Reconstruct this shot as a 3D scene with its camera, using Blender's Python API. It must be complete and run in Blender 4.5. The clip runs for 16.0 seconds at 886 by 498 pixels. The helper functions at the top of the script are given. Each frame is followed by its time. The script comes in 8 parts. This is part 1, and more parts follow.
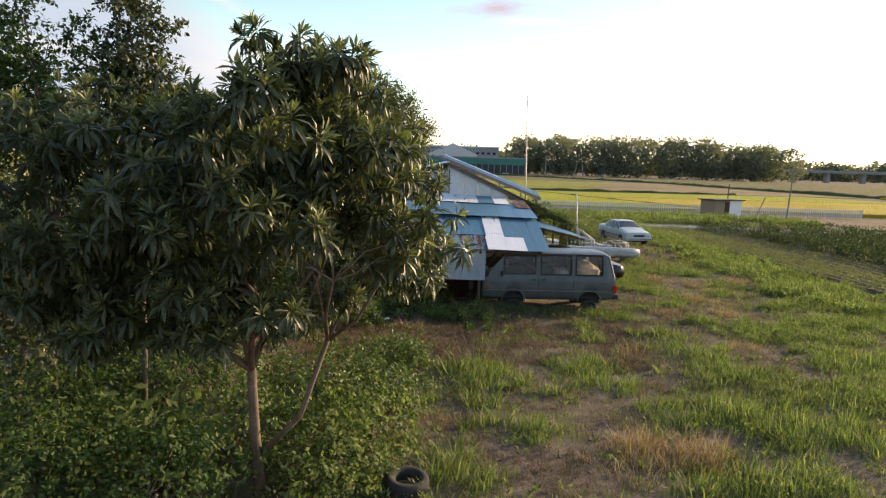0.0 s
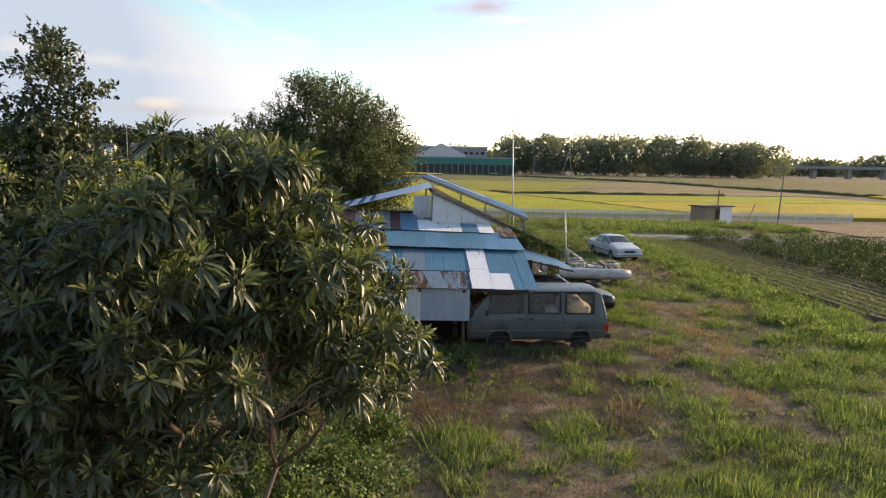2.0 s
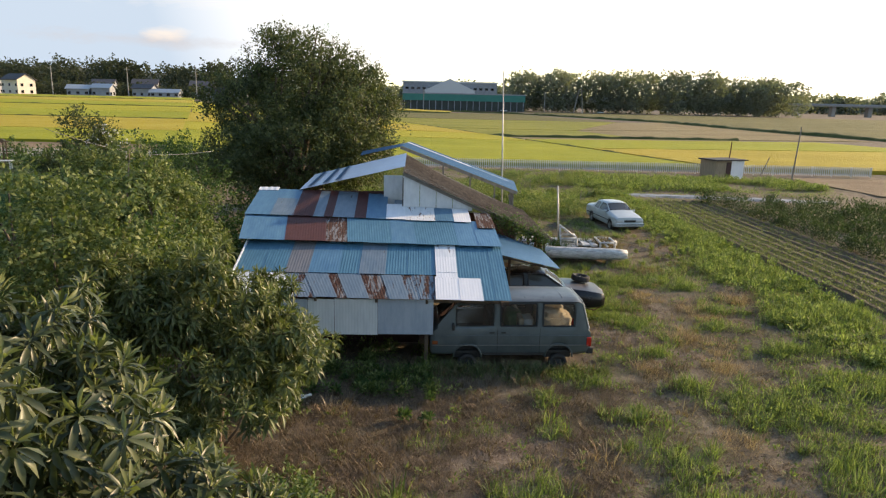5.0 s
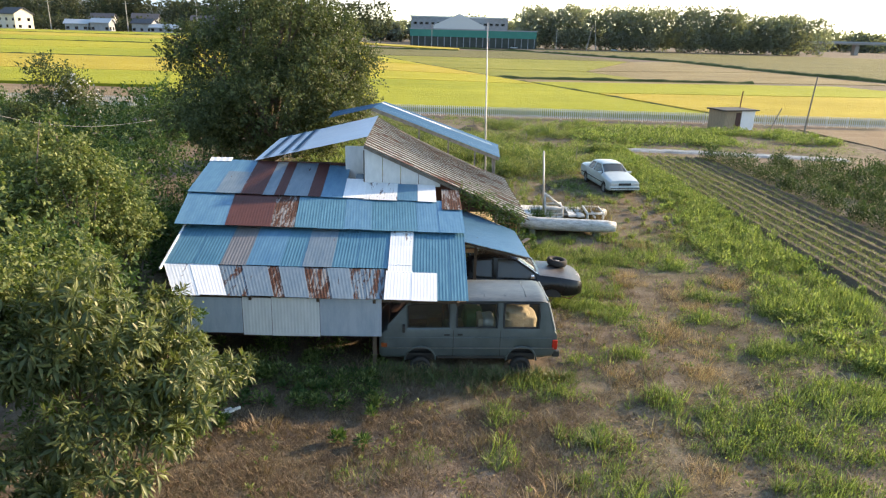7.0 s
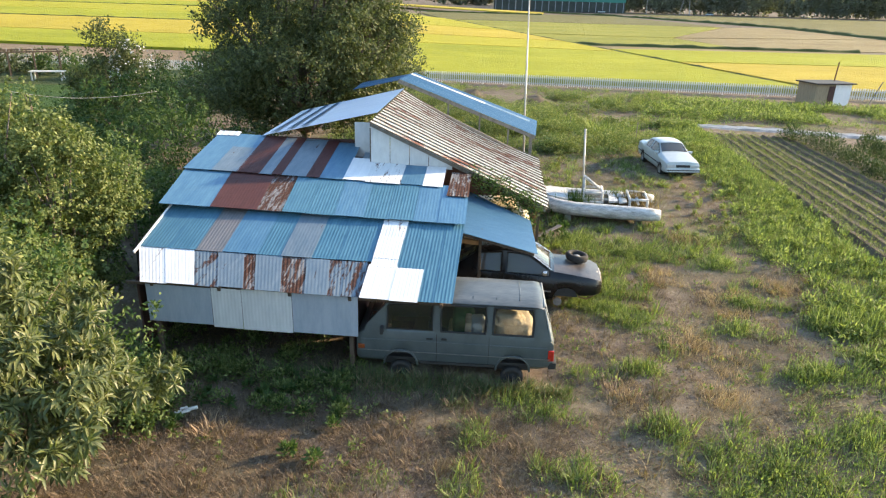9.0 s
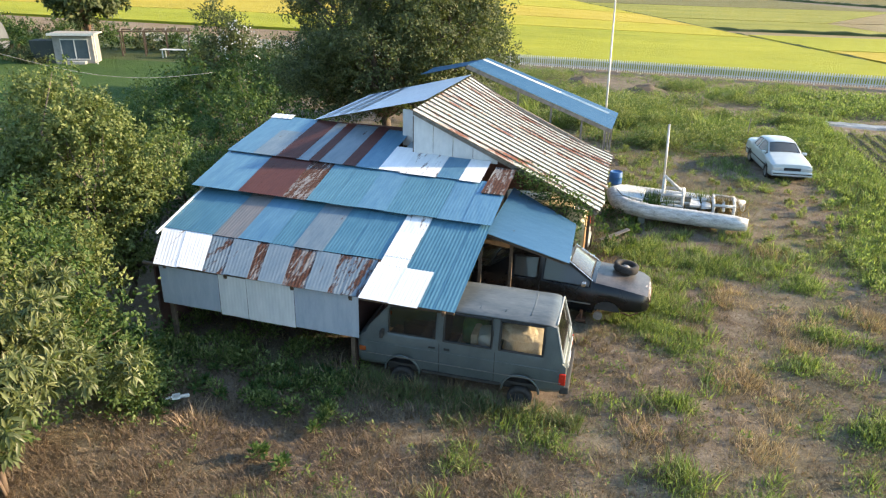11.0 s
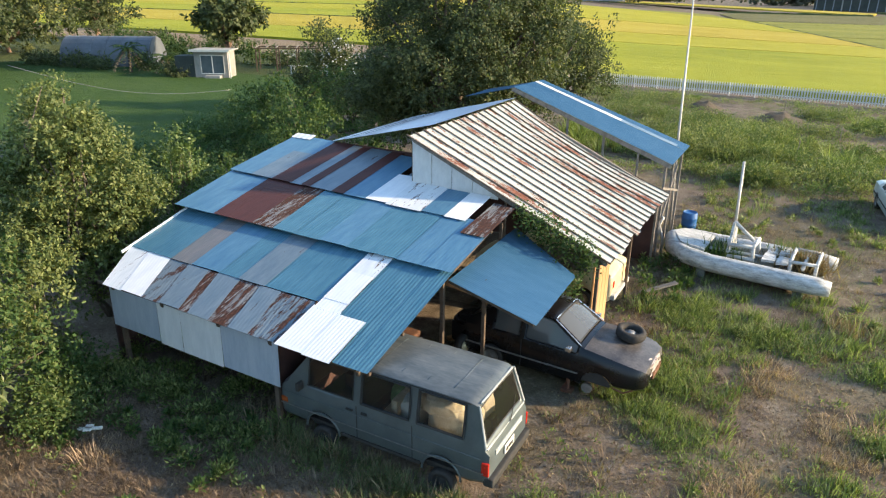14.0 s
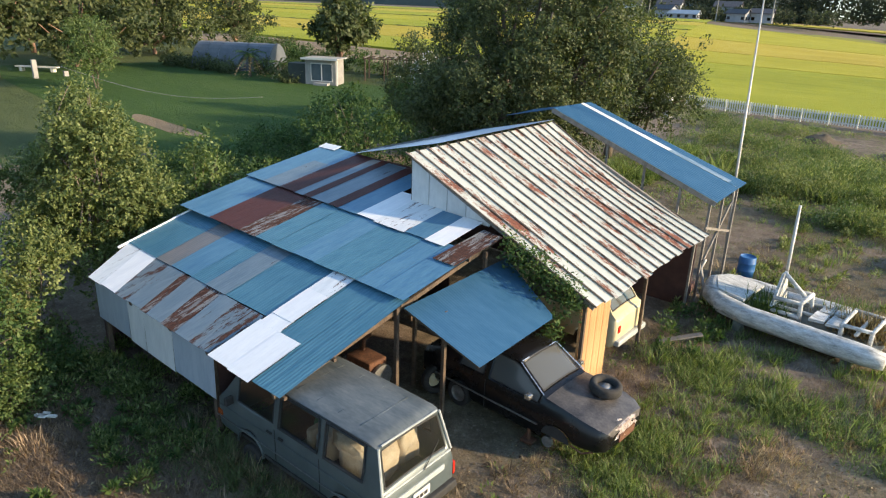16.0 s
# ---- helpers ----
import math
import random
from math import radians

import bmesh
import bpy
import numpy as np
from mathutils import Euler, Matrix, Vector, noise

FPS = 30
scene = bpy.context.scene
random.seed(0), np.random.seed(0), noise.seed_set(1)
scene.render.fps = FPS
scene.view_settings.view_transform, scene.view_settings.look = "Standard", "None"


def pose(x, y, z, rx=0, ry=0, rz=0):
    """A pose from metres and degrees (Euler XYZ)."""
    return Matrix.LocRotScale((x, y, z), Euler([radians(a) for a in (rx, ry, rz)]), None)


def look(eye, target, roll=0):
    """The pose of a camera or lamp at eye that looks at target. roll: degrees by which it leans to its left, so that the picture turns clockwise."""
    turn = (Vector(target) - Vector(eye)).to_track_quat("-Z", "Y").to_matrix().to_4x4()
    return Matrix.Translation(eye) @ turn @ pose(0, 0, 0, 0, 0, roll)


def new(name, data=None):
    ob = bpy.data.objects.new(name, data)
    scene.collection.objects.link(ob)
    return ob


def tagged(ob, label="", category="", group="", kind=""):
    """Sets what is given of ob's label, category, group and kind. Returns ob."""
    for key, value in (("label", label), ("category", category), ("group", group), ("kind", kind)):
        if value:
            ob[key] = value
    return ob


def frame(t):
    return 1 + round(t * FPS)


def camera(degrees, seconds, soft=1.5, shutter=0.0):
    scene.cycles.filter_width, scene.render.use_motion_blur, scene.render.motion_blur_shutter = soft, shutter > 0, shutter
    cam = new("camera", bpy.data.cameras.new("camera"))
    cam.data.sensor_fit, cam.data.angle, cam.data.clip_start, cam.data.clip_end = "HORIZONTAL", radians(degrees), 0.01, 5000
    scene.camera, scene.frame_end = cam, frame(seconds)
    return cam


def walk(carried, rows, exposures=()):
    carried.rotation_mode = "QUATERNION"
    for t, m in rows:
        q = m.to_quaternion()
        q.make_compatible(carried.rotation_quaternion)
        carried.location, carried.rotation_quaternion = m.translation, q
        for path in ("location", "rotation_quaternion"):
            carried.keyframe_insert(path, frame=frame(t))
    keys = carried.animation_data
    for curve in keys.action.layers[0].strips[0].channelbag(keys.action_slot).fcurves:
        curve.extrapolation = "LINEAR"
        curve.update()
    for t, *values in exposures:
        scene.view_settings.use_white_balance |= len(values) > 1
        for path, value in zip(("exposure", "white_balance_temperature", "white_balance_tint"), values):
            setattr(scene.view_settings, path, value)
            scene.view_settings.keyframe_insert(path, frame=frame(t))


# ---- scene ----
cam = camera(67.3, 16.0, 1.25)
PATH = [
    (0, (0.476, 0.565, 4.439), (0.447, 2.549, 4.19), 1.8),
    (0.5, (0.488, 0.8, 4.707), (0.459, 2.784, 4.456), 1.6),
    (1, (0.532, 1.134, 4.972), (0.515, 3.118, 4.721), 1.7),
    (1.5, (0.58, 1.475, 5.231), (0.579, 3.458, 4.977), 1.3),
    (2, (0.688, 1.909, 5.47), (0.689, 3.893, 5.219), 1.1),
    (2.5, (0.821, 2.334, 5.714), (0.824, 4.318, 5.465), 1.1),
    (3, (0.991, 2.74, 5.965), (0.987, 4.725, 5.72), 1.0),
    (3.5, (1.19, 3.195, 6.232), (1.168, 5.18, 5.986), 1.1),
    (4, (1.398, 3.657, 6.429), (1.376, 5.636, 6.142), 1.3),
    (4.5, (1.654, 4.174, 6.65), (1.631, 6.14, 6.285), 1.2),
    (5, (1.921, 4.685, 6.911), (1.898, 6.636, 6.472), 1.3),
    (7.5, (3.68, 7.345, 7.882), (3.612, 9.237, 7.238), 1.8),
    (8, (4.147, 7.835, 7.931), (4.028, 9.715, 7.259), 1.8),
    (8.5, (4.635, 8.3, 7.91), (4.456, 10.167, 7.214), 1.8),
    (9, (5.141, 8.734, 7.883), (4.869, 10.582, 7.17), 1.5),
    (9.5, (5.646, 9.135, 7.889), (5.274, 10.958, 7.155), 1.6),
    (12, (8.005, 11.432, 7.836), (7.252, 13.125, 7.081), 1.0),
    (12.5, (8.469, 11.998, 7.799), (7.65, 13.665, 7.057), 1.0),
    (13, (8.89, 12.612, 7.79), (8.01, 14.253, 7.06), 0.9),
    (13.5, (9.318, 13.24, 7.795), (8.366, 14.841, 7.069), 0.8),
    (14, (9.72, 13.881, 7.786), (8.709, 15.448, 7.063), 0.7),
    (14.5, (10.155, 14.522, 7.771), (9.094, 16.058, 7.055), 0.7),
    (15, (10.599, 15.169, 7.794), (9.482, 16.67, 7.086), 0.8),
    (15.5, (11.073, 15.813, 7.796), (9.877, 17.256, 7.098), 1.3),
    (16, (11.573, 16.405, 7.807), (10.277, 17.762, 7.115), 2.0),
]
EXPOSURES = [(0.0, 0.27, 7850, 17), (3.5, 0.16, 7550, 16), (5.0, 0.30, 7500, 14), (7.5, 1.02, 7250, 11), (9.0, 1.12, 7150, 10), (12.5, 1.05, 6950, 9), (16.0, 0.56, 6700, 8)]
walk(cam, [(t, look(eye, target, roll)) for t, eye, target, roll in PATH], EXPOSURES)

# ---- light: low sun from ahead and to the right, clear sky with thin cloud ----
SUN_AZ, SUN_EL = radians(61), radians(18)
SUN_DIR = Vector((math.sin(SUN_AZ) * math.cos(SUN_EL), math.cos(SUN_AZ) * math.cos(SUN_EL), math.sin(SUN_EL)))


def link(tree, a, b):
    tree.links.new(a, b)


def node(tree, kind, **values):
    n = tree.nodes.new(kind)
    for key, value in values.items():
        if key in n.inputs:
            n.inputs[key].default_value = value
    return n


def ramp(tree, fac, stops):
    r = tree.nodes.new("ShaderNodeValToRGB")
    els = r.color_ramp.elements
    while len(els) < len(stops):
        els.new(0.5)
    for e, (p, c) in zip(els, stops):
        e.position, e.color = p, (*c, 1) if len(c) == 3 else c
    link(tree, fac, r.inputs[0])
    return r.outputs[0]


def mixed(tree, fac, a, b, kind="MIX"):
    m = tree.nodes.new("ShaderNodeMix")
    m.data_type, m.blend_type = "RGBA", kind
    for value, socket in ((fac, m.inputs[0]), (a, m.inputs[6]), (b, m.inputs[7])):
        if isinstance(value, (int, float)):
            socket.default_value = value
        elif isinstance(value, tuple):
            socket.default_value = (*value, 1)
        else:
            link(tree, value, socket)
    return m.outputs[2]


def maths(tree, op, a, b=0.0, c=None):
    m = tree.nodes.new("ShaderNodeMath")
    m.operation = op
    for value, socket in zip((a, b, c), m.inputs):
        if value is None:
            continue
        if isinstance(value, (int, float)):
            socket.default_value = value
        else:
            link(tree, value, socket)
    return m.outputs[0]


def noise_of(tree, coord, scale, detail=4, rough=0.6, stretch=(1, 1, 1)):
    m = tree.nodes.new("ShaderNodeMapping")
    m.inputs["Scale"].default_value = stretch
    link(tree, coord, m.inputs[0])
    n = tree.nodes.new("ShaderNodeTexNoise")
    n.inputs["Scale"].default_value, n.inputs["Detail"].default_value, n.inputs["Roughness"].default_value = scale, detail, rough
    link(tree, m.outputs[0], n.inputs["Vector"])
    return n.outputs[0]


world = bpy.data.worlds.new("sky")
scene.world = world
world.use_nodes = True
wt = world.node_tree
wt.nodes.clear()
sky = wt.nodes.new("ShaderNodeTexSky")
sky.sky_type, sky.sun_disc = "NISHITA", False
sky.sun_elevation, sky.sun_rotation = SUN_EL, SUN_AZ
sky.air_density, sky.dust_density, sky.ozone_density = 1.0, 0.25, 1.8
coords = wt.nodes.new("ShaderNodeTexCoord")
SKY_AT = coords.outputs["Generated"]
cloud = noise_of(wt, SKY_AT, 2.6, 7, 0.62, (1, 1, 6))
veil = ramp(wt, cloud, [(0.47, (0, 0, 0)), (0.74, (1, 1, 1))])
tone = mixed(wt, maths(wt, "MULTIPLY", veil, 0.16), sky.outputs[0], (5.2, 5.0, 4.8))
sunward = wt.nodes.new("ShaderNodeVectorMath")
sunward.operation = "DOT_PRODUCT"
link(wt, SKY_AT, sunward.inputs[0])
sunward.inputs[1].default_value = SUN_DIR
glare = ramp(wt, sunward.outputs["Value"], [(0.12, (0, 0, 0)), (0.62, (1, 1, 1))])
tone = mixed(wt, 1.0, tone, mixed(wt, glare, (1.9, 2.4, 3.05), (7.0, 6.8, 6.4)), "DARKEN")
ragged = noise_of(wt, SKY_AT, 14.0, 6, 0.65, (1, 1, 3.2))


def bank(tone_in, way, wide, high, colour, thick, tilt=0.0):
    """A small cloud in one direction of the sky: an ellipse with a ragged edge."""
    sep = wt.nodes.new("ShaderNodeSeparateXYZ")
    link(wt, SKY_AT, sep.inputs[0])
    dx = maths(wt, "DIVIDE", maths(wt, "SUBTRACT", sep.outputs[0], way[0]), wide)
    lift = maths(wt, "MULTIPLY", maths(wt, "SUBTRACT", sep.outputs[0], way[0]), tilt)
    dz = maths(wt, "DIVIDE", maths(wt, "SUBTRACT", maths(wt, "SUBTRACT", sep.outputs[2], way[1]), lift), high)
    far = maths(wt, "ADD", maths(wt, "MULTIPLY", dx, dx), maths(wt, "MULTIPLY", dz, dz))
    core = maths(wt, "SUBTRACT", 1.0, maths(wt, "SQRT", far))
    edge = maths(wt, "MULTIPLY", maths(wt, "ADD", core, maths(wt, "MULTIPLY", maths(wt, "SUBTRACT", ragged, 0.5), 2.6)), thick)
    ahead = maths(wt, "GREATER_THAN", sep.outputs[1], 0.0)
    m = wt.nodes.new("ShaderNodeMath")
    m.operation, m.use_clamp = "MULTIPLY", True
    link(wt, edge, m.inputs[0])
    link(wt, ahead, m.inputs[1])
    return mixed(wt, m.outputs[0], tone_in, colour)


for way_, wide_, high_, colour_, thick_, tilt_ in (((-.45, .128), .16, .016, (3.2, 3.2, 3.25), .55, -.05), ((-.33, .215), .07, .012, (3.2, 3.25, 3.3), .6, -.45), ((-.20, .165), .05, .010, (3.1, 3.1, 3.15), .5, -.2), ((.05, .222), .075, .018, (2.2, 2.1, 2.5), .75, .05), ((.10, .205), .06, .008, (3.6, 3.4, 3.3), .5, 0), ((.0, .088), .12, .006, (3.0, 2.85, 2.8), .6, 0), ((.109, .091), .022, .006, (2.9, 2.8, 2.8), .8, 0),
                                               ((.326, .068), .03, .004, (3.4, 3.1, 2.8), .6, 0), ((-.40, .068), .17, .012, (2.0, 2.05, 2.25), .6, 0), ((-.39, .078), .04, .010, (3.3, 3.1, 2.9), .6, 0), ((-.05, .137), .06, .008, (3.6, 3.5, 3.4), .5, 0)):
    tone = bank(tone, way_, wide_, high_, colour_, thick_, tilt_)
back = node(wt, "ShaderNodeBackground", Strength=0.265)
deep = node(wt, "ShaderNodeHueSaturation", Saturation=1.1)
link(wt, tone, deep.inputs["Color"])
link(wt, deep.outputs[0], back.inputs[0])
wout = wt.nodes.new("ShaderNodeOutputWorld")
link(wt, back.outputs[0], wout.inputs[0])

sun = new("sun", bpy.data.lights.new("sun", "SUN"))
sun.data.energy, sun.data.angle, sun.data.color = 6.4, radians(2.2), (1.0, 0.79, 0.54)
sun.matrix_world = look(SUN_DIR * 200, (0, 0, 0))


# ---- materials ----
def material(name, rough=0.7, metal=0.0, spec=0.4):
    m = bpy.data.materials.new(name)
    m.use_nodes = True
    t = m.node_tree
    p = t.nodes["Principled BSDF"]
    p.inputs["Roughness"].default_value, p.inputs["Metallic"].default_value = rough, metal
    p.inputs["Specular IOR Level"].default_value = spec
    return m, t, p


def bumped(t, p, height, strength=0.4, distance=0.02):
    b = node(t, "ShaderNodeBump", Strength=strength, Distance=distance)
    link(t, height, b.inputs["Height"])
    link(t, b.outputs[0], p.inputs["Normal"])


def plain(name, a, b, scale=6.0, rough=0.7, metal=0.0, bump=0.3, stretch=(1, 1, 1), spec=0.4, fine=40.0, distance=0.01):
    """Two tones mixed by a broad noise and a fine one, with fine relief."""
    m, t, p = material(name, rough, metal, spec)
    co = t.nodes.new("ShaderNodeTexCoord").outputs["Object"]
    rnd = t.nodes.new("ShaderNodeObjectInfo").outputs["Random"]
    broad = noise_of(t, co, scale, 5, 0.65, stretch)
    grain = noise_of(t, co, fine, 3, 0.6, stretch)
    f = maths(t, "ADD", maths(t, "MULTIPLY", broad, 0.75), maths(t, "MULTIPLY", grain, 0.35))
    c = ramp(t, f, [(0.38, a), (0.70, b)])
    c = mixed(t, maths(t, "MULTIPLY", rnd, 0.22), c, tuple(0.55 * x for x in a))
    link(t, c, p.inputs["Base Color"])
    rr = maths(t, "ADD", maths(t, "MULTIPLY", broad, 0.25), rough - 0.12)
    link(t, rr, p.inputs["Roughness"])
    bumped(t, p, grain, bump, distance)
    return m


def sheet_metal(name, paint, faded, rust=0.2, rough=0.42, metal=0.15, patch=(2.6, 3.4, 0.42), tone=1.0):
    """Painted corrugated sheet: faded along its length, with rust that runs down the slope. rust: share of the face that has gone."""
    m, t, p = material(name, rough, metal, 0.5)
    tc = t.nodes.new("ShaderNodeTexCoord").outputs["Object"]
    rnd = t.nodes.new("ShaderNodeObjectInfo").outputs["Random"]
    shift = t.nodes.new("ShaderNodeCombineXYZ")
    link(t, maths(t, "MULTIPLY", rnd, 37.0), shift.inputs[2])
    add = t.nodes.new("ShaderNodeVectorMath")
    link(t, tc, add.inputs[0])
    link(t, shift.outputs[0], add.inputs[1])
    co = add.outputs[0]
    fade = noise_of(t, co, 3.0, 5, 0.65, (2.2, 0.5, 1))
    fine = noise_of(t, co, 26.0, 4, 0.7, (1, 0.35, 1))
    c = ramp(t, fade, [(0.34, paint), (0.66, faded)])
    c = mixed(t, maths(t, "MULTIPLY", fine, 0.28), c, tuple(0.62 * x for x in paint))
    c = mixed(t, maths(t, "MULTIPLY", rnd, 0.25), c, tuple(0.8 * x for x in faded))
    spots = noise_of(t, co, patch[0], 8, 0.66, (patch[1], patch[2], 1))
    edge = maths(t, "ADD", maths(t, "MULTIPLY", spots, 0.72), maths(t, "MULTIPLY", fine, 0.28))
    cut = 0.74 - 0.42 * rust
    gone = ramp(t, edge, [(cut, (0, 0, 0)), (min(cut + 0.05, 1.0), (1, 1, 1))])
    rusty = ramp(t, noise_of(t, co, 14.0, 5, 0.7), [(0.3, tuple(tone * x for x in (0.030, 0.013, 0.010))), (0.5, tuple(tone * x for x in (0.078, 0.028, 0.018))), (0.72, tuple(tone * x for x in (0.165, 0.066, 0.036)))])
    c = mixed(t, gone, c, rusty)
    link(t, c, p.inputs["Base Color"])
    r = maths(t, "ADD", maths(t, "MULTIPLY", gone, 0.42), maths(t, "ADD", maths(t, "MULTIPLY", fine, 0.25), rough - 0.1))
    link(t, r, p.inputs["Roughness"])
    bumped(t, p, edge, 0.25, 0.006)
    return m


def foliage(name, dark, mid, light, rough=0.55, sheen=0.35, thin=0.3, spread=0.75):
    """Leaves: a tone for each, thin enough to let some light through."""
    m, t, p = material(name, rough, 0.0, sheen)
    isl = t.nodes.new("ShaderNodeNewGeometry").outputs["Random Per Island"]
    mids = [tuple(p_ + spread * (q_ - p_) for p_, q_ in zip(mid, other)) for other in (dark, light)]
    c = ramp(t, isl, [(0.0, mids[0]), (0.5, mid), (0.9, mids[1]), (1.0, light)])
    co = t.nodes.new("ShaderNodeTexCoord").outputs["Object"]
    c = mixed(t, maths(t, "MULTIPLY", noise_of(t, co, 0.9, 3), 0.5), c, dark)
    link(t, c, p.inputs["Base Color"])
    tr = t.nodes.new("ShaderNodeBsdfTranslucent")
    link(t, mixed(t, 1.0, c, (1.0, 1.14, 0.56), "MULTIPLY"), tr.inputs[0])
    mx = node(t, "ShaderNodeMixShader", Fac=thin)
    link(t, p.outputs[0], mx.inputs[1])
    link(t, tr.outputs[0], mx.inputs[2])
    link(t, mx.outputs[0], t.nodes["Material Output"].inputs[0])
    return m


def pane(name, tint, gloss=0.9, dust=0.0):
    """Window glass: tinted see-through with a mirror's gloss by angle."""
    m = bpy.data.materials.new(name)
    m.use_nodes = True
    t = m.node_tree
    t.nodes.clear()
    clear = t.nodes.new("ShaderNodeBsdfTransparent")
    clear.inputs[0].default_value = (*tint, 1)
    shine = t.nodes.new("ShaderNodeBsdfGlossy")
    shine.inputs[0].default_value, shine.inputs["Roughness"].default_value = (gloss, gloss, gloss, 1), 0.06
    fr = node(t, "ShaderNodeFresnel", IOR=1.5)
    mx = t.nodes.new("ShaderNodeMixShader")
    link(t, fr.outputs[0], mx.inputs[0])
    film = node(t, "ShaderNodeMixShader", Fac=dust)
    dirt = t.nodes.new("ShaderNodeBsdfDiffuse")
    dirt.inputs[0].default_value = (0.33, 0.34, 0.33, 1)
    link(t, clear.outputs[0], film.inputs[1])
    link(t, dirt.outputs[0], film.inputs[2])
    link(t, film.outputs[0], mx.inputs[1])
    link(t, shine.outputs[0], mx.inputs[2])
    out = t.nodes.new("ShaderNodeOutputMaterial")
    link(t, mx.outputs[0], out.inputs[0])
    return m


BLUE = sheet_metal("painted_sheet_blue", (0.060, 0.175, 0.295), (0.115, 0.26, 0.37), 0.06)
BLUE_DEEP = sheet_metal("painted_sheet_deep_blue", (0.030, 0.108, 0.205), (0.052, 0.145, 0.25), 0.02)
TEAL = sheet_metal("painted_sheet_teal", (0.046, 0.155, 0.235), (0.088, 0.228, 0.31), 0.08)
GREYBLUE = sheet_metal("weathered_sheet_grey_blue", (0.115, 0.175, 0.225), (0.20, 0.255, 0.295), 0.30, tone=.75)
RUSTBLUE = sheet_metal("rusting_sheet_grey_blue", (0.11, 0.165, 0.21), (0.20, 0.245, 0.275), 0.58, tone=.75)
WHITE = sheet_metal("white_sheet", (0.74, 0.76, 0.79), (0.86, 0.87, 0.88), 0.11, 0.40, 0.0)
WHITE_STAINED = sheet_metal("stained_white_sheet", (0.62, 0.66, 0.69), (0.80, 0.82, 0.83), 0.42, 0.42, 0.0)
PINKGREY = sheet_metal("faded_sheet_pinkish_grey", (0.15, 0.155, 0.165), (0.22, 0.205, 0.20), 0.25)
RED = sheet_metal("rust_red_sheet", (0.066, 0.017, 0.014), (0.098, 0.028, 0.021), 0.35, 0.65)
RUSTED = sheet_metal("rusted_sheet", (0.15, 0.15, 0.155), (0.27, 0.27, 0.27), 0.70, 0.65, tone=.75)
CREAM = sheet_metal("old_cream_roofing", (0.40, 0.43, 0.39), (0.57, 0.59, 0.54), 0.51, 0.5, 0.1, (0.95, 2.4, 0.55), 2.1)
PALE = sheet_metal("pale_wall_sheet", (0.58, 0.60, 0.60), (0.72, 0.73, 0.72), 0.18, 0.55, 0.0)
WALLBLUE = sheet_metal("pale_blue_wall_sheet", (0.30, 0.36, 0.43), (0.42, 0.47, 0.52), 0.12, 0.55, 0.0)
SKYBLUE = sheet_metal("pale_flaking_blue_sheet", (0.10, 0.20, 0.30), (0.42, 0.50, 0.56), 0.05, 0.4)
SKYWHITE = sheet_metal("bluish_white_sheet", (0.68, 0.73, 0.80), (0.80, 0.83, 0.87), 0.05, 0.35)
TIMBER = plain("weathered_timber", (0.055, 0.040, 0.030), (0.14, 0.10, 0.07), 5, 0.85, 0, 0.5, (1, 1, 0.15))
GREYWOOD = plain("grey_timber", (0.14, 0.125, 0.11), (0.30, 0.27, 0.235), 5, 0.85, 0, 0.5, (1, 1, 0.15))
PLANK = plain("orange_stained_plank", (0.36, 0.185, 0.075), (0.58, 0.35, 0.17), 4, 0.7, 0, 0.4, (3, 3, 0.25))
TANBOARD = plain("tan_board", (0.24, 0.18, 0.12), (0.38, 0.30, 0.20), 4, 0.85, 0, 0.4, (3, 3, .3))
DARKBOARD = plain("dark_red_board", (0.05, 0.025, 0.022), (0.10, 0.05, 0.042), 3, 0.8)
VANPAINT = plain("faded_slate_paint", (0.080, 0.102, 0.106), (0.125, 0.150, 0.152), 2.2, 0.38, 0.25, 0.04, (1, 1, 1), 0.5, 60)
VANROOF = plain("dusty_slate_roof_paint", (0.060, 0.076, 0.084), (0.17, 0.185, 0.185), 1.6, 0.40, 0.1, 0.05, (.5, 1.6, 1), 0.5, 14)
VANTRIM = plain("pale_grey_trim", (0.32, 0.34, 0.33), (0.46, 0.48, 0.46), 5, 0.5)
BLACKPAINT = plain("dusty_black_paint", (0.005, 0.005, 0.006), (0.014, 0.013, 0.014), 1.8, 0.27, 0.1, 0.05, (1, 1, 1), 0.5, 50)
BONNET = plain("dusty_bonnet_paint", (0.028, 0.026, 0.027), (0.16, 0.145, 0.135), 2.2, 0.40, 0.1, 0.06, (1, 1, 1), 0.5, 22)
SILVER = plain("chalky_white_paint", (0.42, 0.47, 0.47), (0.57, 0.61, 0.61), 1.5, 0.35, 0.0, 0.03, (1, 1, 1), 0.5, 50)
CREAMPAINT = plain("cream_paint", (0.52, 0.43, 0.25), (0.66, 0.56, 0.36), 2, 0.4, 0, 0.05)
RUBBER = plain("worn_rubber", (0.018, 0.017, 0.016), (0.05, 0.046, 0.042), 12, 0.85)
DARK = plain("dark_plastic", (0.02, 0.02, 0.02), (0.045, 0.043, 0.04), 9, 0.7)
STEEL = plain("dull_steel", (0.20, 0.20, 0.20), (0.38, 0.38, 0.37), 10, 0.5, 0.7)
CHROME = plain("bright_metal", (0.6, 0.6, 0.6), (0.75, 0.75, 0.75), 10, 0.25, 0.9, 0.02)
RUSTSTEEL = plain("rusty_steel", (0.07, 0.03, 0.02), (0.20, 0.095, 0.05), 9, 0.85, 0.1)
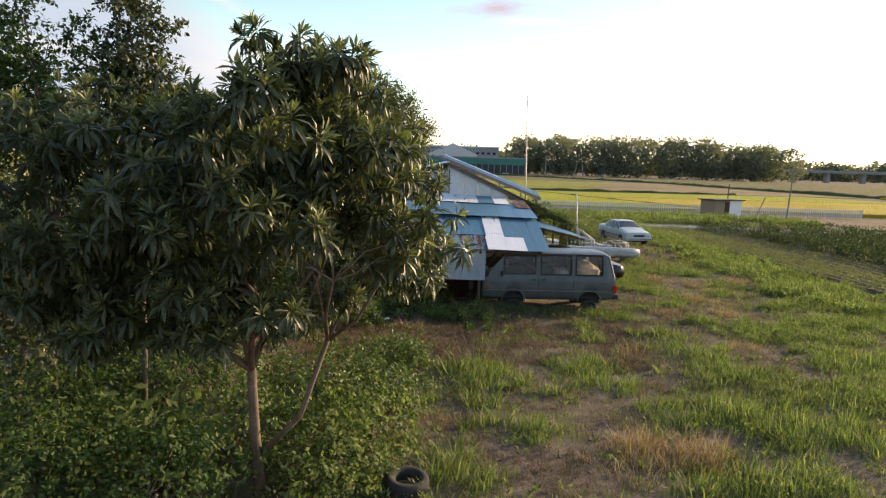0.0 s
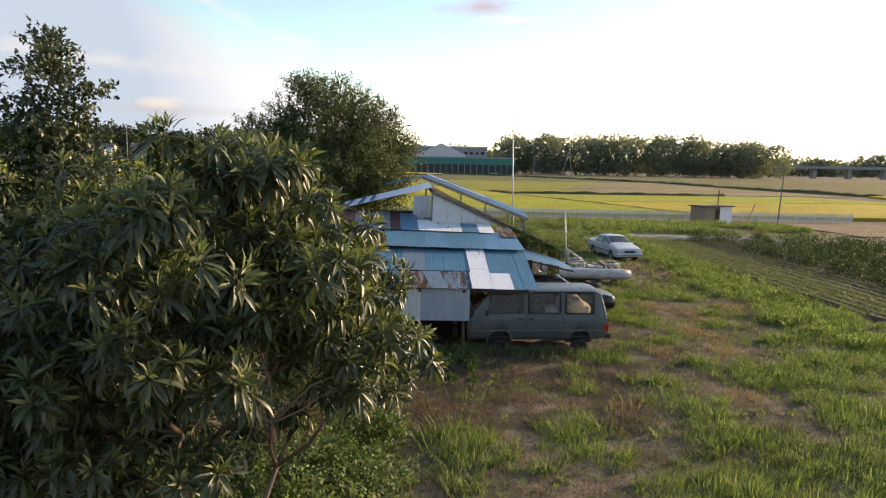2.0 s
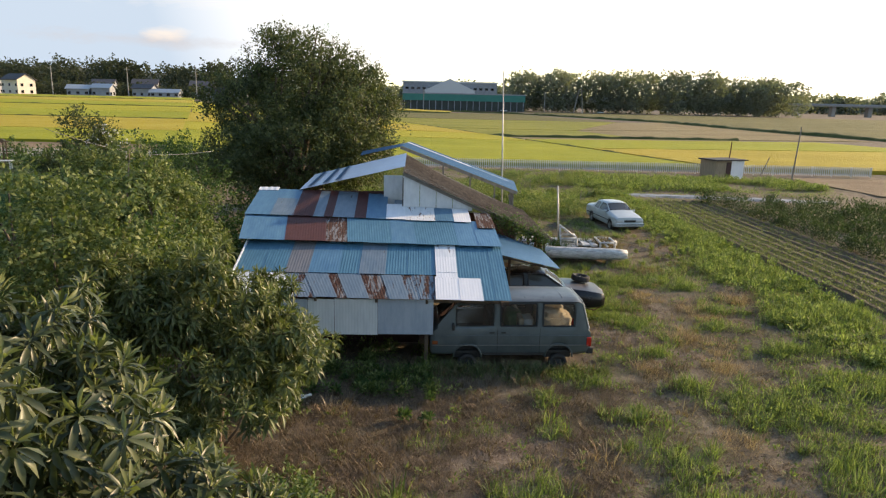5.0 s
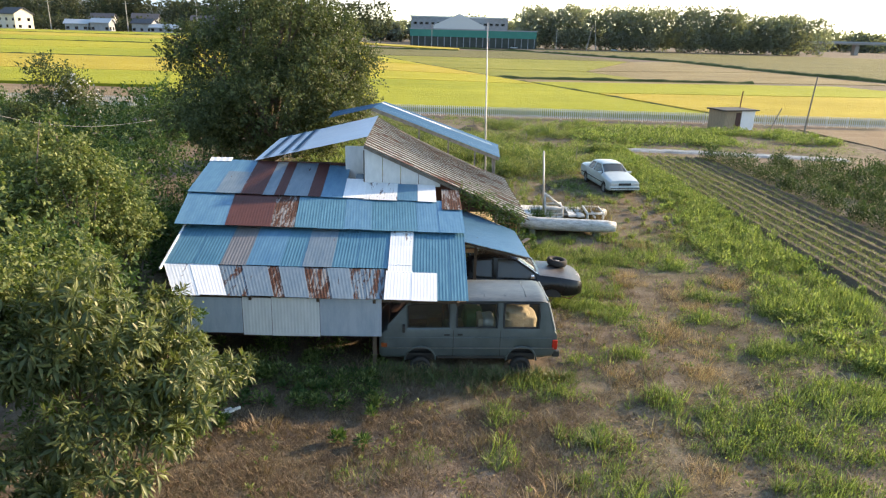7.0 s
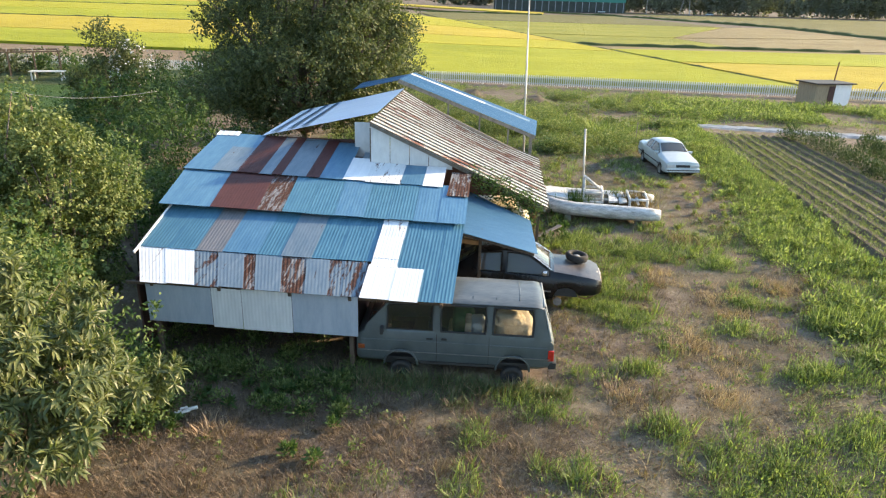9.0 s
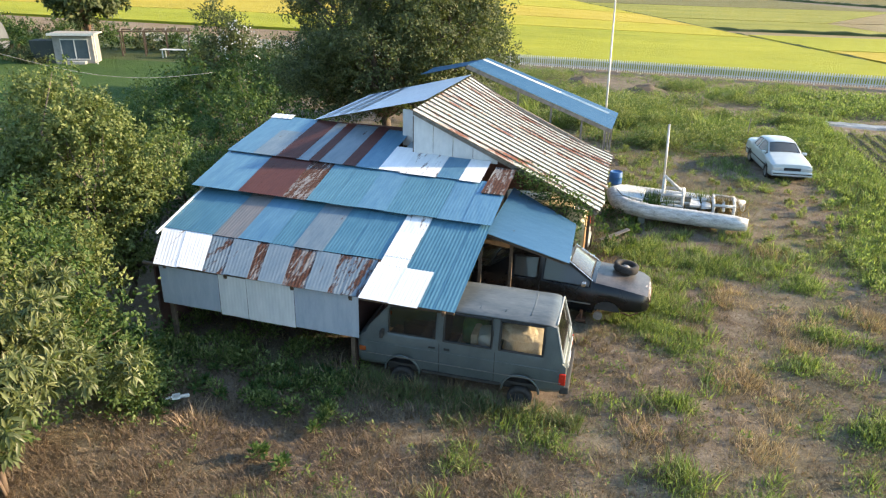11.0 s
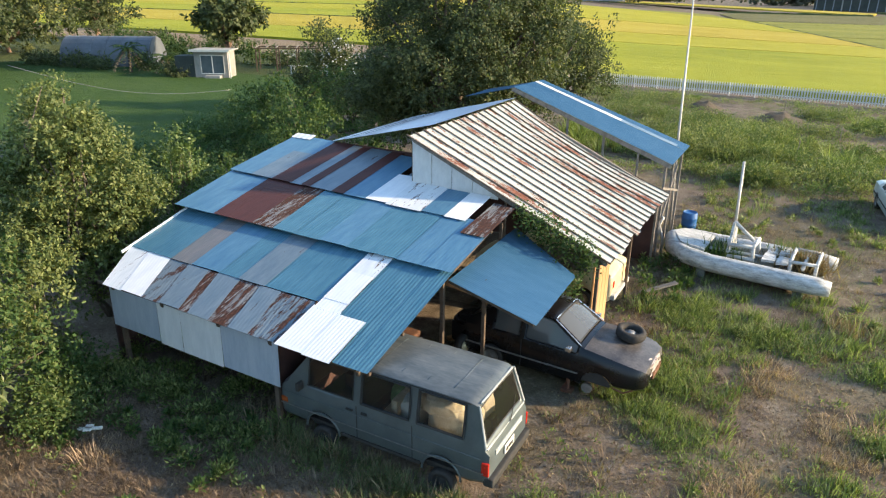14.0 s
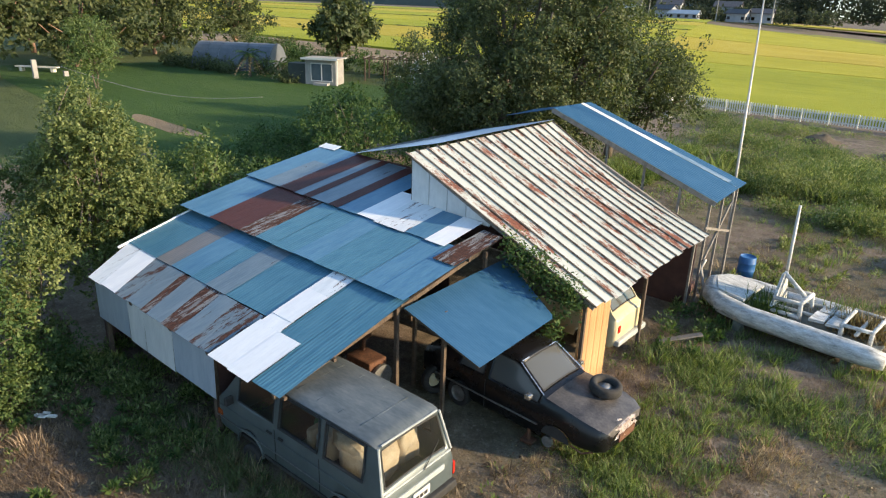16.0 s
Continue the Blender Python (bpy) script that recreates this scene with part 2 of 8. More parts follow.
REDLENS = plain("red_lamp_lens", (0.42, 0.018, 0.012), (0.58, 0.035, 0.02), 30, 0.25, 0, 0.05)
AMBER = plain("amber_lamp_lens", (0.22, 0.05, 0.015), (0.34, 0.09, 0.025), 30, 0.25, 0, 0.05)
LENS = plain("clear_lamp_lens", (0.5, 0.5, 0.48), (0.7, 0.7, 0.68), 30, 0.2, 0.2, 0.05)
CLOTH = plain("beige_cloth", (0.46, 0.37, 0.26), (0.72, 0.62, 0.48), 5, 0.9, 0, 0.5)
GREENBAG = plain("green_bag", (0.03, 0.10, 0.035), (0.08, 0.19, 0.07), 6, 0.6)
NOSE = plain("crumpled_bare_metal", (0.16, 0.075, 0.05), (0.62, 0.60, 0.57), 9, 0.55, 0.2, 0.5)
BATTEN = plain("rusty_roof_batten", (0.055, 0.040, 0.032), (0.22, 0.17, 0.13), 3, 0.8, 0.1, 0.4, (3, .5, 1))
BOATHULL = plain("chalky_grey_tube", (0.20, 0.205, 0.19), (0.74, 0.74, 0.72), 4.5, 0.6, 0, 0.35, (0.6, 2, 2), 0.4, 30)
BOATDARK = plain("mildewed_deck", (0.09, 0.10, 0.085), (0.27, 0.28, 0.25), 4, 0.85, 0, 0.4)
BLUEDRUM = plain("blue_plastic", (0.022, 0.10, 0.27), (0.04, 0.15, 0.36), 4, 0.45, 0, 0.05)
POLE = plain("galvanised_pole", (0.42, 0.40, 0.37), (0.60, 0.58, 0.54), 5, 0.5, 0.3)
RAIL = plain("white_fence_paint", (0.60, 0.58, 0.52), (0.76, 0.74, 0.68), 3, 0.6)
CONCRETE = plain("concrete", (0.27, 0.26, 0.24), (0.42, 0.40, 0.37), 2, 0.9, 0, 0.4)
BARK = plain("smooth_grey_bark", (0.075, 0.058, 0.045), (0.20, 0.165, 0.13), 6, 0.9, 0, 0.7, (1, 1, 0.4), 0.3, 30, 0.02)
LOQUATBARK = plain("brownish_grey_bark", (0.10, 0.072, 0.052), (0.24, 0.17, 0.125), 5, 0.9, 0, 0.6, (1, 1, .4))
STUMP = plain("pinkish_bark", (0.20, 0.12, 0.085), (0.34, 0.22, 0.16), 5, 0.9, 0, 0.6)
STUCCO = plain("pale_stucco", (0.62, 0.56, 0.47), (0.76, 0.70, 0.60), 0.8, 0.85)
STUCCO_GREY = plain("grey_stucco", (0.24, 0.26, 0.28), (0.38, 0.40, 0.42), 0.5, 0.85)
SLATE = plain("dark_roof_tile", (0.05, 0.05, 0.06), (0.11, 0.11, 0.12), 1.5, 0.75)
TEALNET = plain("teal_cladding", (0.035, 0.20, 0.165), (0.055, 0.26, 0.21), 0.2, 0.7)
DARKWALL = plain("dark_wall", (0.035, 0.045, 0.04), (0.075, 0.085, 0.075), 0.3, 0.85)
PLASTIC = plain("silver_mulch_film", (0.12, 0.12, 0.11), (0.34, 0.34, 0.33), 1.6, 0.5, 0.1, 0.6)
SOIL = plain("tilled_soil", (0.085, 0.068, 0.047), (0.155, 0.125, 0.09), 1.2, 0.95, 0, 0.8, (1, 1, 1), 0.2, 14, 0.06)
TARP = plain("grey_dome_film", (0.08, 0.09, 0.10), (0.16, 0.175, 0.19), 0.7, 0.5)
GLASS = pane("vehicle_glass", (0.78, 0.79, 0.77), 0.9, 0.03)
GLASS_DUSTY = pane("dusty_glass", (0.25, 0.25, 0.24), 0.9, 0.26)
CABINGLASS = plain("dim_blue_grey_glass", (0.05, 0.075, 0.09), (0.09, 0.12, 0.14), 1.2, .15)
CABINWALL = plain("weathered_cream_board", (0.22, 0.21, 0.19), (0.36, 0.34, 0.31), 1.4, .8)
WINDOWPANE = pane("house_glass", (0.15, 0.17, 0.18))

LOQUAT = foliage("loquat_leaf", (0.030, 0.042, 0.019), (0.064, 0.082, 0.036), (0.14, 0.16, 0.072), 0.40, 0.5, 0.25)
LOQUAT_NEW = foliage("loquat_new_leaf", (0.080, 0.100, 0.040), (0.175, 0.20, 0.080), (0.30, 0.31, 0.14), 0.45, 0.4, 0.38)
# Lighter copy of the loquat leaf, with sunlight put into its colour.
LOQUAT_SUNLIT = foliage("loquat_leaf_sunlit", (0.050, 0.068, 0.026), (0.112, 0.140, 0.050), (0.23, 0.26, 0.10), 0.42, 0.4, 0.32)
HOLLY = foliage("holly_leaf", (0.056, 0.084, 0.027), (0.152, 0.192, 0.062), (0.330, 0.360, 0.143), 0.55, 0.25, 0.35)
BROAD = foliage("broad_leaf", (0.029, 0.062, 0.020), (0.074, 0.130, 0.038), (0.168, 0.220, 0.072), 0.6, 0.22, 0.35)
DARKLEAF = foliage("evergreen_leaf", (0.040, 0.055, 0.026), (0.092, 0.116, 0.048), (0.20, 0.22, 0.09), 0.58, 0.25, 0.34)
WEED = foliage("weed_leaf", (0.103, 0.128, 0.047), (0.216, 0.245, 0.091), (0.391, 0.400, 0.182), 0.6, 0.25, 0.4, spread=1.1)
SEED = foliage("seedling_leaf", (0.12, 0.145, 0.045), (0.21, 0.24, 0.075), (0.33, 0.35, 0.13), 0.6, 0.25, 0.3)
VINE = foliage("vine_leaf", (0.052, 0.092, 0.027), (0.115, 0.168, 0.048), (0.227, 0.275, 0.098), 0.55, 0.35, 0.35)
GRASS = foliage("grass_blade", (0.077, 0.113, 0.040), (0.183, 0.240, 0.082), (0.376, 0.420, 0.188), 0.6, 0.22, 0.5, spread=1.1)
DRYGRASS = foliage("dry_grass_blade", (0.15, 0.105, 0.062), (0.29, 0.215, 0.13), (0.46, 0.37, 0.24), 0.75, 0.2, 0.3, spread=1.1)
TUFT = foliage("low_weed_leaf", (0.068, 0.101, 0.034), (0.153, 0.209, 0.070), (0.317, 0.363, 0.154), 0.6, 0.22, 0.5, spread=1.1)
BEAN = foliage("bean_leaf", (0.024, 0.044, 0.019), (0.055, 0.088, 0.031), (0.130, 0.170, 0.069), 0.6, 0.22, 0.3)
CROP = foliage("crop_leaf", (0.052, 0.080, 0.026), (0.11, 0.145, 0.048), (0.21, 0.24, 0.095), 0.55, 0.35, 0.3)


# Leaf tones lifted and greyed: the far haze is put in the colour.
HAZELEAF = foliage("hazed_far_leaf", (0.19, 0.20, 0.175), (0.225, 0.235, 0.20), (0.27, 0.28, 0.23), 0.9, 0.1, 0.5)
RIDGELEAF = foliage("ridge_leaf", (0.050, 0.060, 0.044), (0.070, 0.080, 0.056), (0.10, 0.11, 0.075), 0.9, 0.1, 0.4)
FARHILL = plain("far_wooded_slope", (0.045, 0.055, 0.042), (0.075, 0.085, 0.062), .08, 0.95)
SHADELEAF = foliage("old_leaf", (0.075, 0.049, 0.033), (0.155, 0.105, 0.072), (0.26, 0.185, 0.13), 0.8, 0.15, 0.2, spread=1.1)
STALK = foliage("brown_stalk", (0.11, 0.080, 0.056), (0.20, 0.148, 0.105), (0.32, 0.245, 0.18), 0.8, 0.15, 0.25, spread=1.1)
DEADWEED = foliage("dead_weed", (0.27, 0.175, 0.105), (0.45, 0.315, 0.20), (0.62, 0.48, 0.34), 0.8, 0.15, 0.3, spread=1.1)


def ground_material():
    m, t, p = material("yard_ground", 0.95, 0, 0.15)
    co = t.nodes.new("ShaderNodeTexCoord").outputs["Object"]
    a = noise_of(t, co, 0.22, 6, 0.62)
    b = noise_of(t, co, 1.6, 6, 0.7)
    f = noise_of(t, co, 22.0, 4, 0.7)
    soil = ramp(t, b, [(0.33, (0.115, 0.085, 0.064)), (0.52, (0.215, 0.165, 0.128)), (0.75, (0.34, 0.275, 0.218))])
    green = ramp(t, b, [(0.35, (0.062, 0.076, 0.024)), (0.7, (0.135, 0.150, 0.055))])
    c = mixed(t, ramp(t, a, [(0.44, (0.03, 0.03, 0.03)), (0.62, (0.45, 0.45, 0.45))]), soil, green)
    c = mixed(t, ramp(t, f, [(0.42, (0, 0, 0)), (0.66, (0.62, 0.62, 0.62))]), c, (0.065, 0.05, 0.037))
    c = mixed(t, ramp(t, noise_of(t, co, 9.0, 5, 0.75), [(0.56, (0, 0, 0)), (0.68, (0.5, 0.5, 0.5))]), c, (0.40, 0.335, 0.27))
    link(t, c, p.inputs["Base Color"])
    bumped(t, p, maths(t, "ADD", b, maths(t, "MULTIPLY", f, 0.5)), 0.8, 0.05)
    return m


def field_material(name, a, b, c3, scale=0.35):
    """Ripening rice seen from afar: rows, patches and fine grain."""
    m, t, p = material(name, 0.9, 0, 0.2)
    co = t.nodes.new("ShaderNodeTexCoord").outputs["Object"]
    big = noise_of(t, co, 0.035, 5, 0.6, (1, 2.2, 1))
    mid = noise_of(t, co, scale, 5, 0.7, (0.5, 2.0, 1))
    fine = noise_of(t, co, 5.0, 4, 0.75)
    f = maths(t, "ADD", maths(t, "MULTIPLY", big, 0.55), maths(t, "MULTIPLY", mid, 0.45))
    c = ramp(t, f, [(0.36, a), (0.52, b), (0.66, c3)])
    c = mixed(t, maths(t, "MULTIPLY", fine, 0.4), c, tuple(0.55 * x for x in a))
    link(t, c, p.inputs["Base Color"])
    bumped(t, p, maths(t, "ADD", mid, fine), 0.9, 0.25)
    return m


GROUND = ground_material()
RICE = field_material("rice_yellow_green", (0.27, 0.30, 0.022), (0.36, 0.37, 0.03), (0.44, 0.42, 0.04))
GOLD = field_material("rice_gold", (0.40, 0.32, 0.035), (0.50, 0.39, 0.05), (0.54, 0.45, 0.075))
STUBBLE = field_material("stubble", (0.21, 0.165, 0.085), (0.30, 0.24, 0.12), (0.36, 0.30, 0.16))
OLIVE = field_material("far_olive_field", (0.13, 0.125, 0.045), (0.18, 0.165, 0.06), (0.24, 0.21, 0.08))
LAWN = field_material("mown_grass", (0.036, 0.080, 0.014), (0.052, 0.104, 0.020), (0.080, 0.13, 0.030), 0.8)
LIMEGOLD = field_material("rice_lime_gold", (0.34, 0.33, 0.026), (0.43, 0.39, 0.034), (0.49, 0.43, 0.05))
OLIVERICE = field_material("rice_olive", (0.19, 0.20, 0.035), (0.28, 0.28, 0.045), (0.37, 0.33, 0.07))
TILLED = field_material("tilled_brown", (0.20, 0.145, 0.09), (0.28, 0.21, 0.135), (0.34, 0.27, 0.18))
BUND = field_material("bund_weeds", (0.055, 0.075, 0.024), (0.095, 0.12, 0.04), (0.14, 0.155, 0.06))


# ---- builders ----
YARD = pose(0, 21, 0, 0, 0, 4)


class Shape:
    """Vertices and faces gathered for one mesh."""

    def __init__(self):
        self.v, self.f = [], []

    def add(self, verts, faces):
        n = len(self.v)
        self.v += [tuple(p) for p in verts]
        self.f += [tuple(n + i for i in f) for f in faces]
        return self

    def box(self, x0, x1, y0, y1, z0, z1, m=None, bevel=0.0):
        if bevel:
            bm = bmesh.new()
            bmesh.ops.create_cube(bm, size=1)
            for v in bm.verts:
                v.co = ((x0 + x1) / 2 + v.co.x * (x1 - x0), (y0 + y1) / 2 + v.co.y * (y1 - y0), (z0 + z1) / 2 + v.co.z * (z1 - z0))
            bmesh.ops.bevel(bm, geom=bm.edges[:], offset=bevel, segments=2, affect="EDGES", profile=0.6)
            bm.verts.index_update()
            vs, fs = [v.co.copy() for v in bm.verts], [[v.index for v in f.verts] for f in bm.faces]
            bm.free()
        else:
            vs = [Vector((x, y, z)) for z in (z0, z1) for y in (y0, y1) for x in (x0, x1)]
            fs = [(0, 2, 3, 1), (4, 5, 7, 6), (0, 1, 5, 4), (2, 6, 7, 3), (0, 4, 6, 2), (1, 3, 7, 5)]
        return self.add([m @ p for p in vs] if m else vs, fs)

    def tube(self, points, radii, sides=8, caps=True):
        """A round bar along points, with a radius at each."""
        pts = [Vector(p) for p in points]
        if isinstance(radii, (int, float)):
            radii = [radii] * len(pts)
        rings, side = [], None
        for i, p in enumerate(pts):
            d = (pts[min(i + 1, len(pts) - 1)] - pts[max(i - 1, 0)]).normalized()
            if side is None:
                side = d.orthogonal().normalized()
            side = (side - d * side.dot(d)).normalized()
            up = d.cross(side)
            rings += [p + radii[i] * (math.cos(a) * side + math.sin(a) * up) for a in (2 * math.pi * k / sides for k in range(sides))]
        fs = [(i * sides + k, i * sides + (k + 1) % sides, (i + 1) * sides + (k + 1) % sides, (i + 1) * sides + k) for i in range(len(pts) - 1) for k in range(sides)]
        if caps:
            fs += [tuple(reversed(range(sides))), tuple(range((len(pts) - 1) * sides, len(pts) * sides))]
        return self.add(rings, fs)

    def spin(self, profile, m, steps=24):
        """A profile of (radius, height) turned round m's z axis."""
        n = len(profile)
        vs = [m @ Vector((r * math.cos(a), r * math.sin(a), h)) for a in (2 * math.pi * k / steps for k in range(steps)) for r, h in profile]
        fs = [(k * n + i, ((k + 1) % steps) * n + i, ((k + 1) % steps) * n + i + 1, k * n + i + 1) for k in range(steps) for i in range(n - 1)]
        return self.add(vs, fs)


def mesh_of(name, shape):
    me = bpy.data.meshes.new(name)
    me.from_pydata(shape.v, [], shape.f)
    me.update()
    return me


def part(name, shape, mat, parent=None, label="", m=None, smooth=False):
    """One mesh object, under a thing or a part, or on its own."""
    me = shape if isinstance(shape, bpy.types.Mesh) else mesh_of(name, shape)
    if mat and not me.materials:
        me.materials.append(mat)
    if smooth:
        me.polygons.foreach_set("use_smooth", [True] * len(me.polygons))
    ob = new(name, me)
    if parent:
        ob.parent = parent
    if m:
        ob.matrix_basis = m
    return tagged(ob, label)


def thing(name, m, label, category, group="", kind=""):
    ob = new(name)
    ob.matrix_basis = m
    return tagged(ob, label, category, group, kind)


def bulk(name, verts, quads, mat, parent=None, label="", category="", kind=""):
    """A mesh from arrays: verts (n, 3) and faces (m, k)."""
    me = bpy.data.meshes.new(name)
    n, (m, k) = len(verts), quads.shape
    me.vertices.add(n)
    me.vertices.foreach_set("co", np.asarray(verts, np.float32).ravel())
    me.loops.add(m * k)
    me.loops.foreach_set("vertex_index", np.asarray(quads, np.int32).ravel())
    me.polygons.add(m)
    me.polygons.foreach_set("loop_start", np.arange(0, m * k, k, dtype=np.int32))
    me.update(calc_edges=True)
    me.materials.append(mat)
    ob = new(name, me)
    if parent:
        ob.parent = parent
    return tagged(ob, label, category, "", kind)


RNG = np.random.default_rng(7)


def unit(v):
    return v / np.maximum(np.linalg.norm(v, axis=-1, keepdims=True), 1e-9)


def scatter(template, faces, origins, ahead, up, size):
    """Copies of a small template (x across, y ahead, z up), one at each origin: all vertices and faces."""
    ahead = unit(ahead)
    right = unit(np.cross(ahead, up))
    top = np.cross(right, ahead)
    size = np.broadcast_to(np.asarray(size, float).reshape(-1, 1, 1), (len(origins), 1, 1))
    t = template[None] * size
    v = origins[:, None] + t[..., :1] * right[:, None] + t[..., 1:2] * ahead[:, None] + t[..., 2:] * top[:, None]
    f = faces[None] + (np.arange(len(origins)) * len(template))[:, None, None]
    return v.reshape(-1, 3), f.reshape(-1, faces.shape[1])


# Leaf outlines, one unit long: a long drooping one, a short oval one, a blade of grass.
LONG_LEAF = np.array([(0, 0, 0), (-.13, .28, .02), (0, .30, -.02), (.13, .28, .02), (-.16, .62, -.02), (0, .65, -.07), (.16, .62, -.02), (0, 1, -.22)], float)
LONG_TRIS = np.array([(0, 2, 1), (0, 3, 2), (1, 2, 5), (1, 5, 4), (2, 3, 6), (2, 6, 5), (4, 5, 7), (5, 6, 7)])
OVAL_LEAF = np.array([(0, 0, 0), (-.27, .45, .08), (0, .5, 0), (.27, .45, .08), (0, 1, -.06)], float)
OVAL_TRIS = np.array([(0, 2, 1), (0, 3, 2), (1, 2, 4), (2, 3, 4)])
STRAP = np.array([(0, 0, 0), (-.115, .52, .03), (0, .55, -.04), (.115, .52, .03), (0, 1, -.24)], float)
BLADE = np.array([(-.026, 0, 0), (.026, 0, 0), (-.022, .12, .5), (.022, .12, .5), (0, .42, .93)], float)
BLADE_TRIS = np.array([(0, 1, 3), (0, 3, 2), (2, 3, 4)])

SPIKE = np.array([(-.036, 0, 0), (.036, 0, 0), (0, .40, .92)], float)
SPIKE_TRIS = np.array([(0, 1, 2)])
DIAMOND = np.array([(0, 0, 0), (-.25, .48, .06), (.25, .48, .06), (0, 1, -.08)], float)
DIAMOND_TRIS = np.array([(0, 2, 1), (1, 2, 3)])


def in_ellipsoids(blobs, count, hollow=0.55):
    """Points in a union of ellipsoids (cx, cy, cz, rx, ry, rz), more of them near the skin, and the way out at each."""
    blobs = np.array(blobs, float)
    share = np.prod(blobs[:, 3:], 1) ** (2 / 3)
    which = RNG.choice(len(blobs), count, p=share / share.sum())
    d = unit(RNG.normal(size=(count, 3)))
    r = (hollow ** 3 + (1 - hollow ** 3) * RNG.random((count, 1))) ** (1 / 3)
    r *= 1 + 0.16 * np.sin(5.0 * d[:, :1] + 3.1 * which[:, None]) * np.sin(4.3 * d[:, 1:2]) * np.cos(3.7 * d[:, 2:])
    p = blobs[which, :3] + d * r * blobs[which, 3:]
    return p, d


def branches(shape, base, tips, r0, rng, fork=0.35):
    """Limbs from a base point out to the tips, each with a bend, thinning as they go."""
    base = Vector(base)
    for tip in tips:
        tip = Vector(tip)
        mid1 = base.lerp(tip, fork) + Vector(rng.normal(size=3)) * 0.06 * (tip - base).length
        mid1.z += 0.05 * (tip - base).length
        mid2 = base.lerp(tip, 0.7) + Vector(rng.normal(size=3)) * 0.05 * (tip - base).length
        shape.tube([base, mid1, mid2, tip], [r0, r0 * 0.72, r0 * 0.45, r0 * 0.2], 6)


def tree(name, label, base, blobs, leaves, leaf, mat, trunk=0.12, stems=1, clump=1.0, size=(0.08, 0.14), per=14, bark=None, hollow=0.6, category="tree", fork_z=None):
    """A tree at base: trunk and limbs that reach into the crown's lobes, and a crown of leafy twigs."""
    root = thing(name, pose(*base), label, category)
    base = np.array(base, float)
    rel = np.array(blobs, float)
    rel[:, :3] -= base
    wood = Shape()
    rng = np.random.default_rng(int(abs(base[0] * 131 + base[1] * 17)))
    low = float((rel[:, 2] - rel[:, 5]).min())
    fork = fork_z if fork_z is not None else max(0.4, low * 0.8)
    for s in range(stems):
        a = rng.random() * 6.28
        off = Vector((math.cos(a), math.sin(a), 0)) * (0.1 * (stems > 1) + 0.02)
        top = Vector((off.x * 3.0, off.y * 3.0, fork))
        wood.tube([off, off.lerp(top, 0.5) + Vector((0.05 * rng.normal(), 0.05 * rng.normal(), 0)), top], [trunk, trunk * 0.85, trunk * 0.72], 8)
        mine = rel[s::stems] if stems > 1 else rel
        tips = [b[:3] + rng.normal(size=3) * b[3:] * 0.35 for b in mine for _ in range(3)]
        branches(wood, top, tips, trunk * 0.55, rng)
    part("trunk", wood, bark or BARK, root, smooth=True)
    # Lobes swell out of the crown, sprays out of the lobes, leaves along the sprays with their faces outward.
    many = 13
    seat, _ = in_ellipsoids(rel, len(rel) * many, 0.82)
    mean = rel[:, 3:].mean()
    lobes = np.concatenate([np.concatenate([seat, np.full((len(seat), 3), 0.33 * mean) * RNG.uniform(.55, 1.3, (len(seat), 1)) * np.array([1, 1, .66])], 1), rel * np.array([1, 1, 1, .72, .72, .72])])
    twigs = max(8, leaves // per)
    at, out = in_ellipsoids(lobes, twigs, max(hollow, .74))
    stem = unit(out + RNG.normal(size=out.shape) * .38 + np.array([0, 0, .22]))
    along = RNG.random((twigs * per, 1))
    o = np.repeat(at, per, 0) + np.repeat(stem, per, 0) * along * (0.34 * clump) + RNG.normal(size=(twigs * per, 3)) * (0.040 * clump)
    way = np.repeat(stem, per, 0) * 0.55 + RNG.normal(size=(twigs * per, 3)) * 0.65 - np.array([0, 0, .18])
    up = np.repeat(out, per, 0) * .75 + RNG.normal(size=way.shape) * 0.38 + np.array([0, 0, .6])
    tpl, tri = (DIAMOND, DIAMOND_TRIS) if leaf == "small" else (OVAL_LEAF, OVAL_TRIS)
    v, f = scatter(tpl, tri, o, way, up, RNG.uniform(*size, len(o)) * .92)
    bulk("crown", v, f, mat, root)
    return root


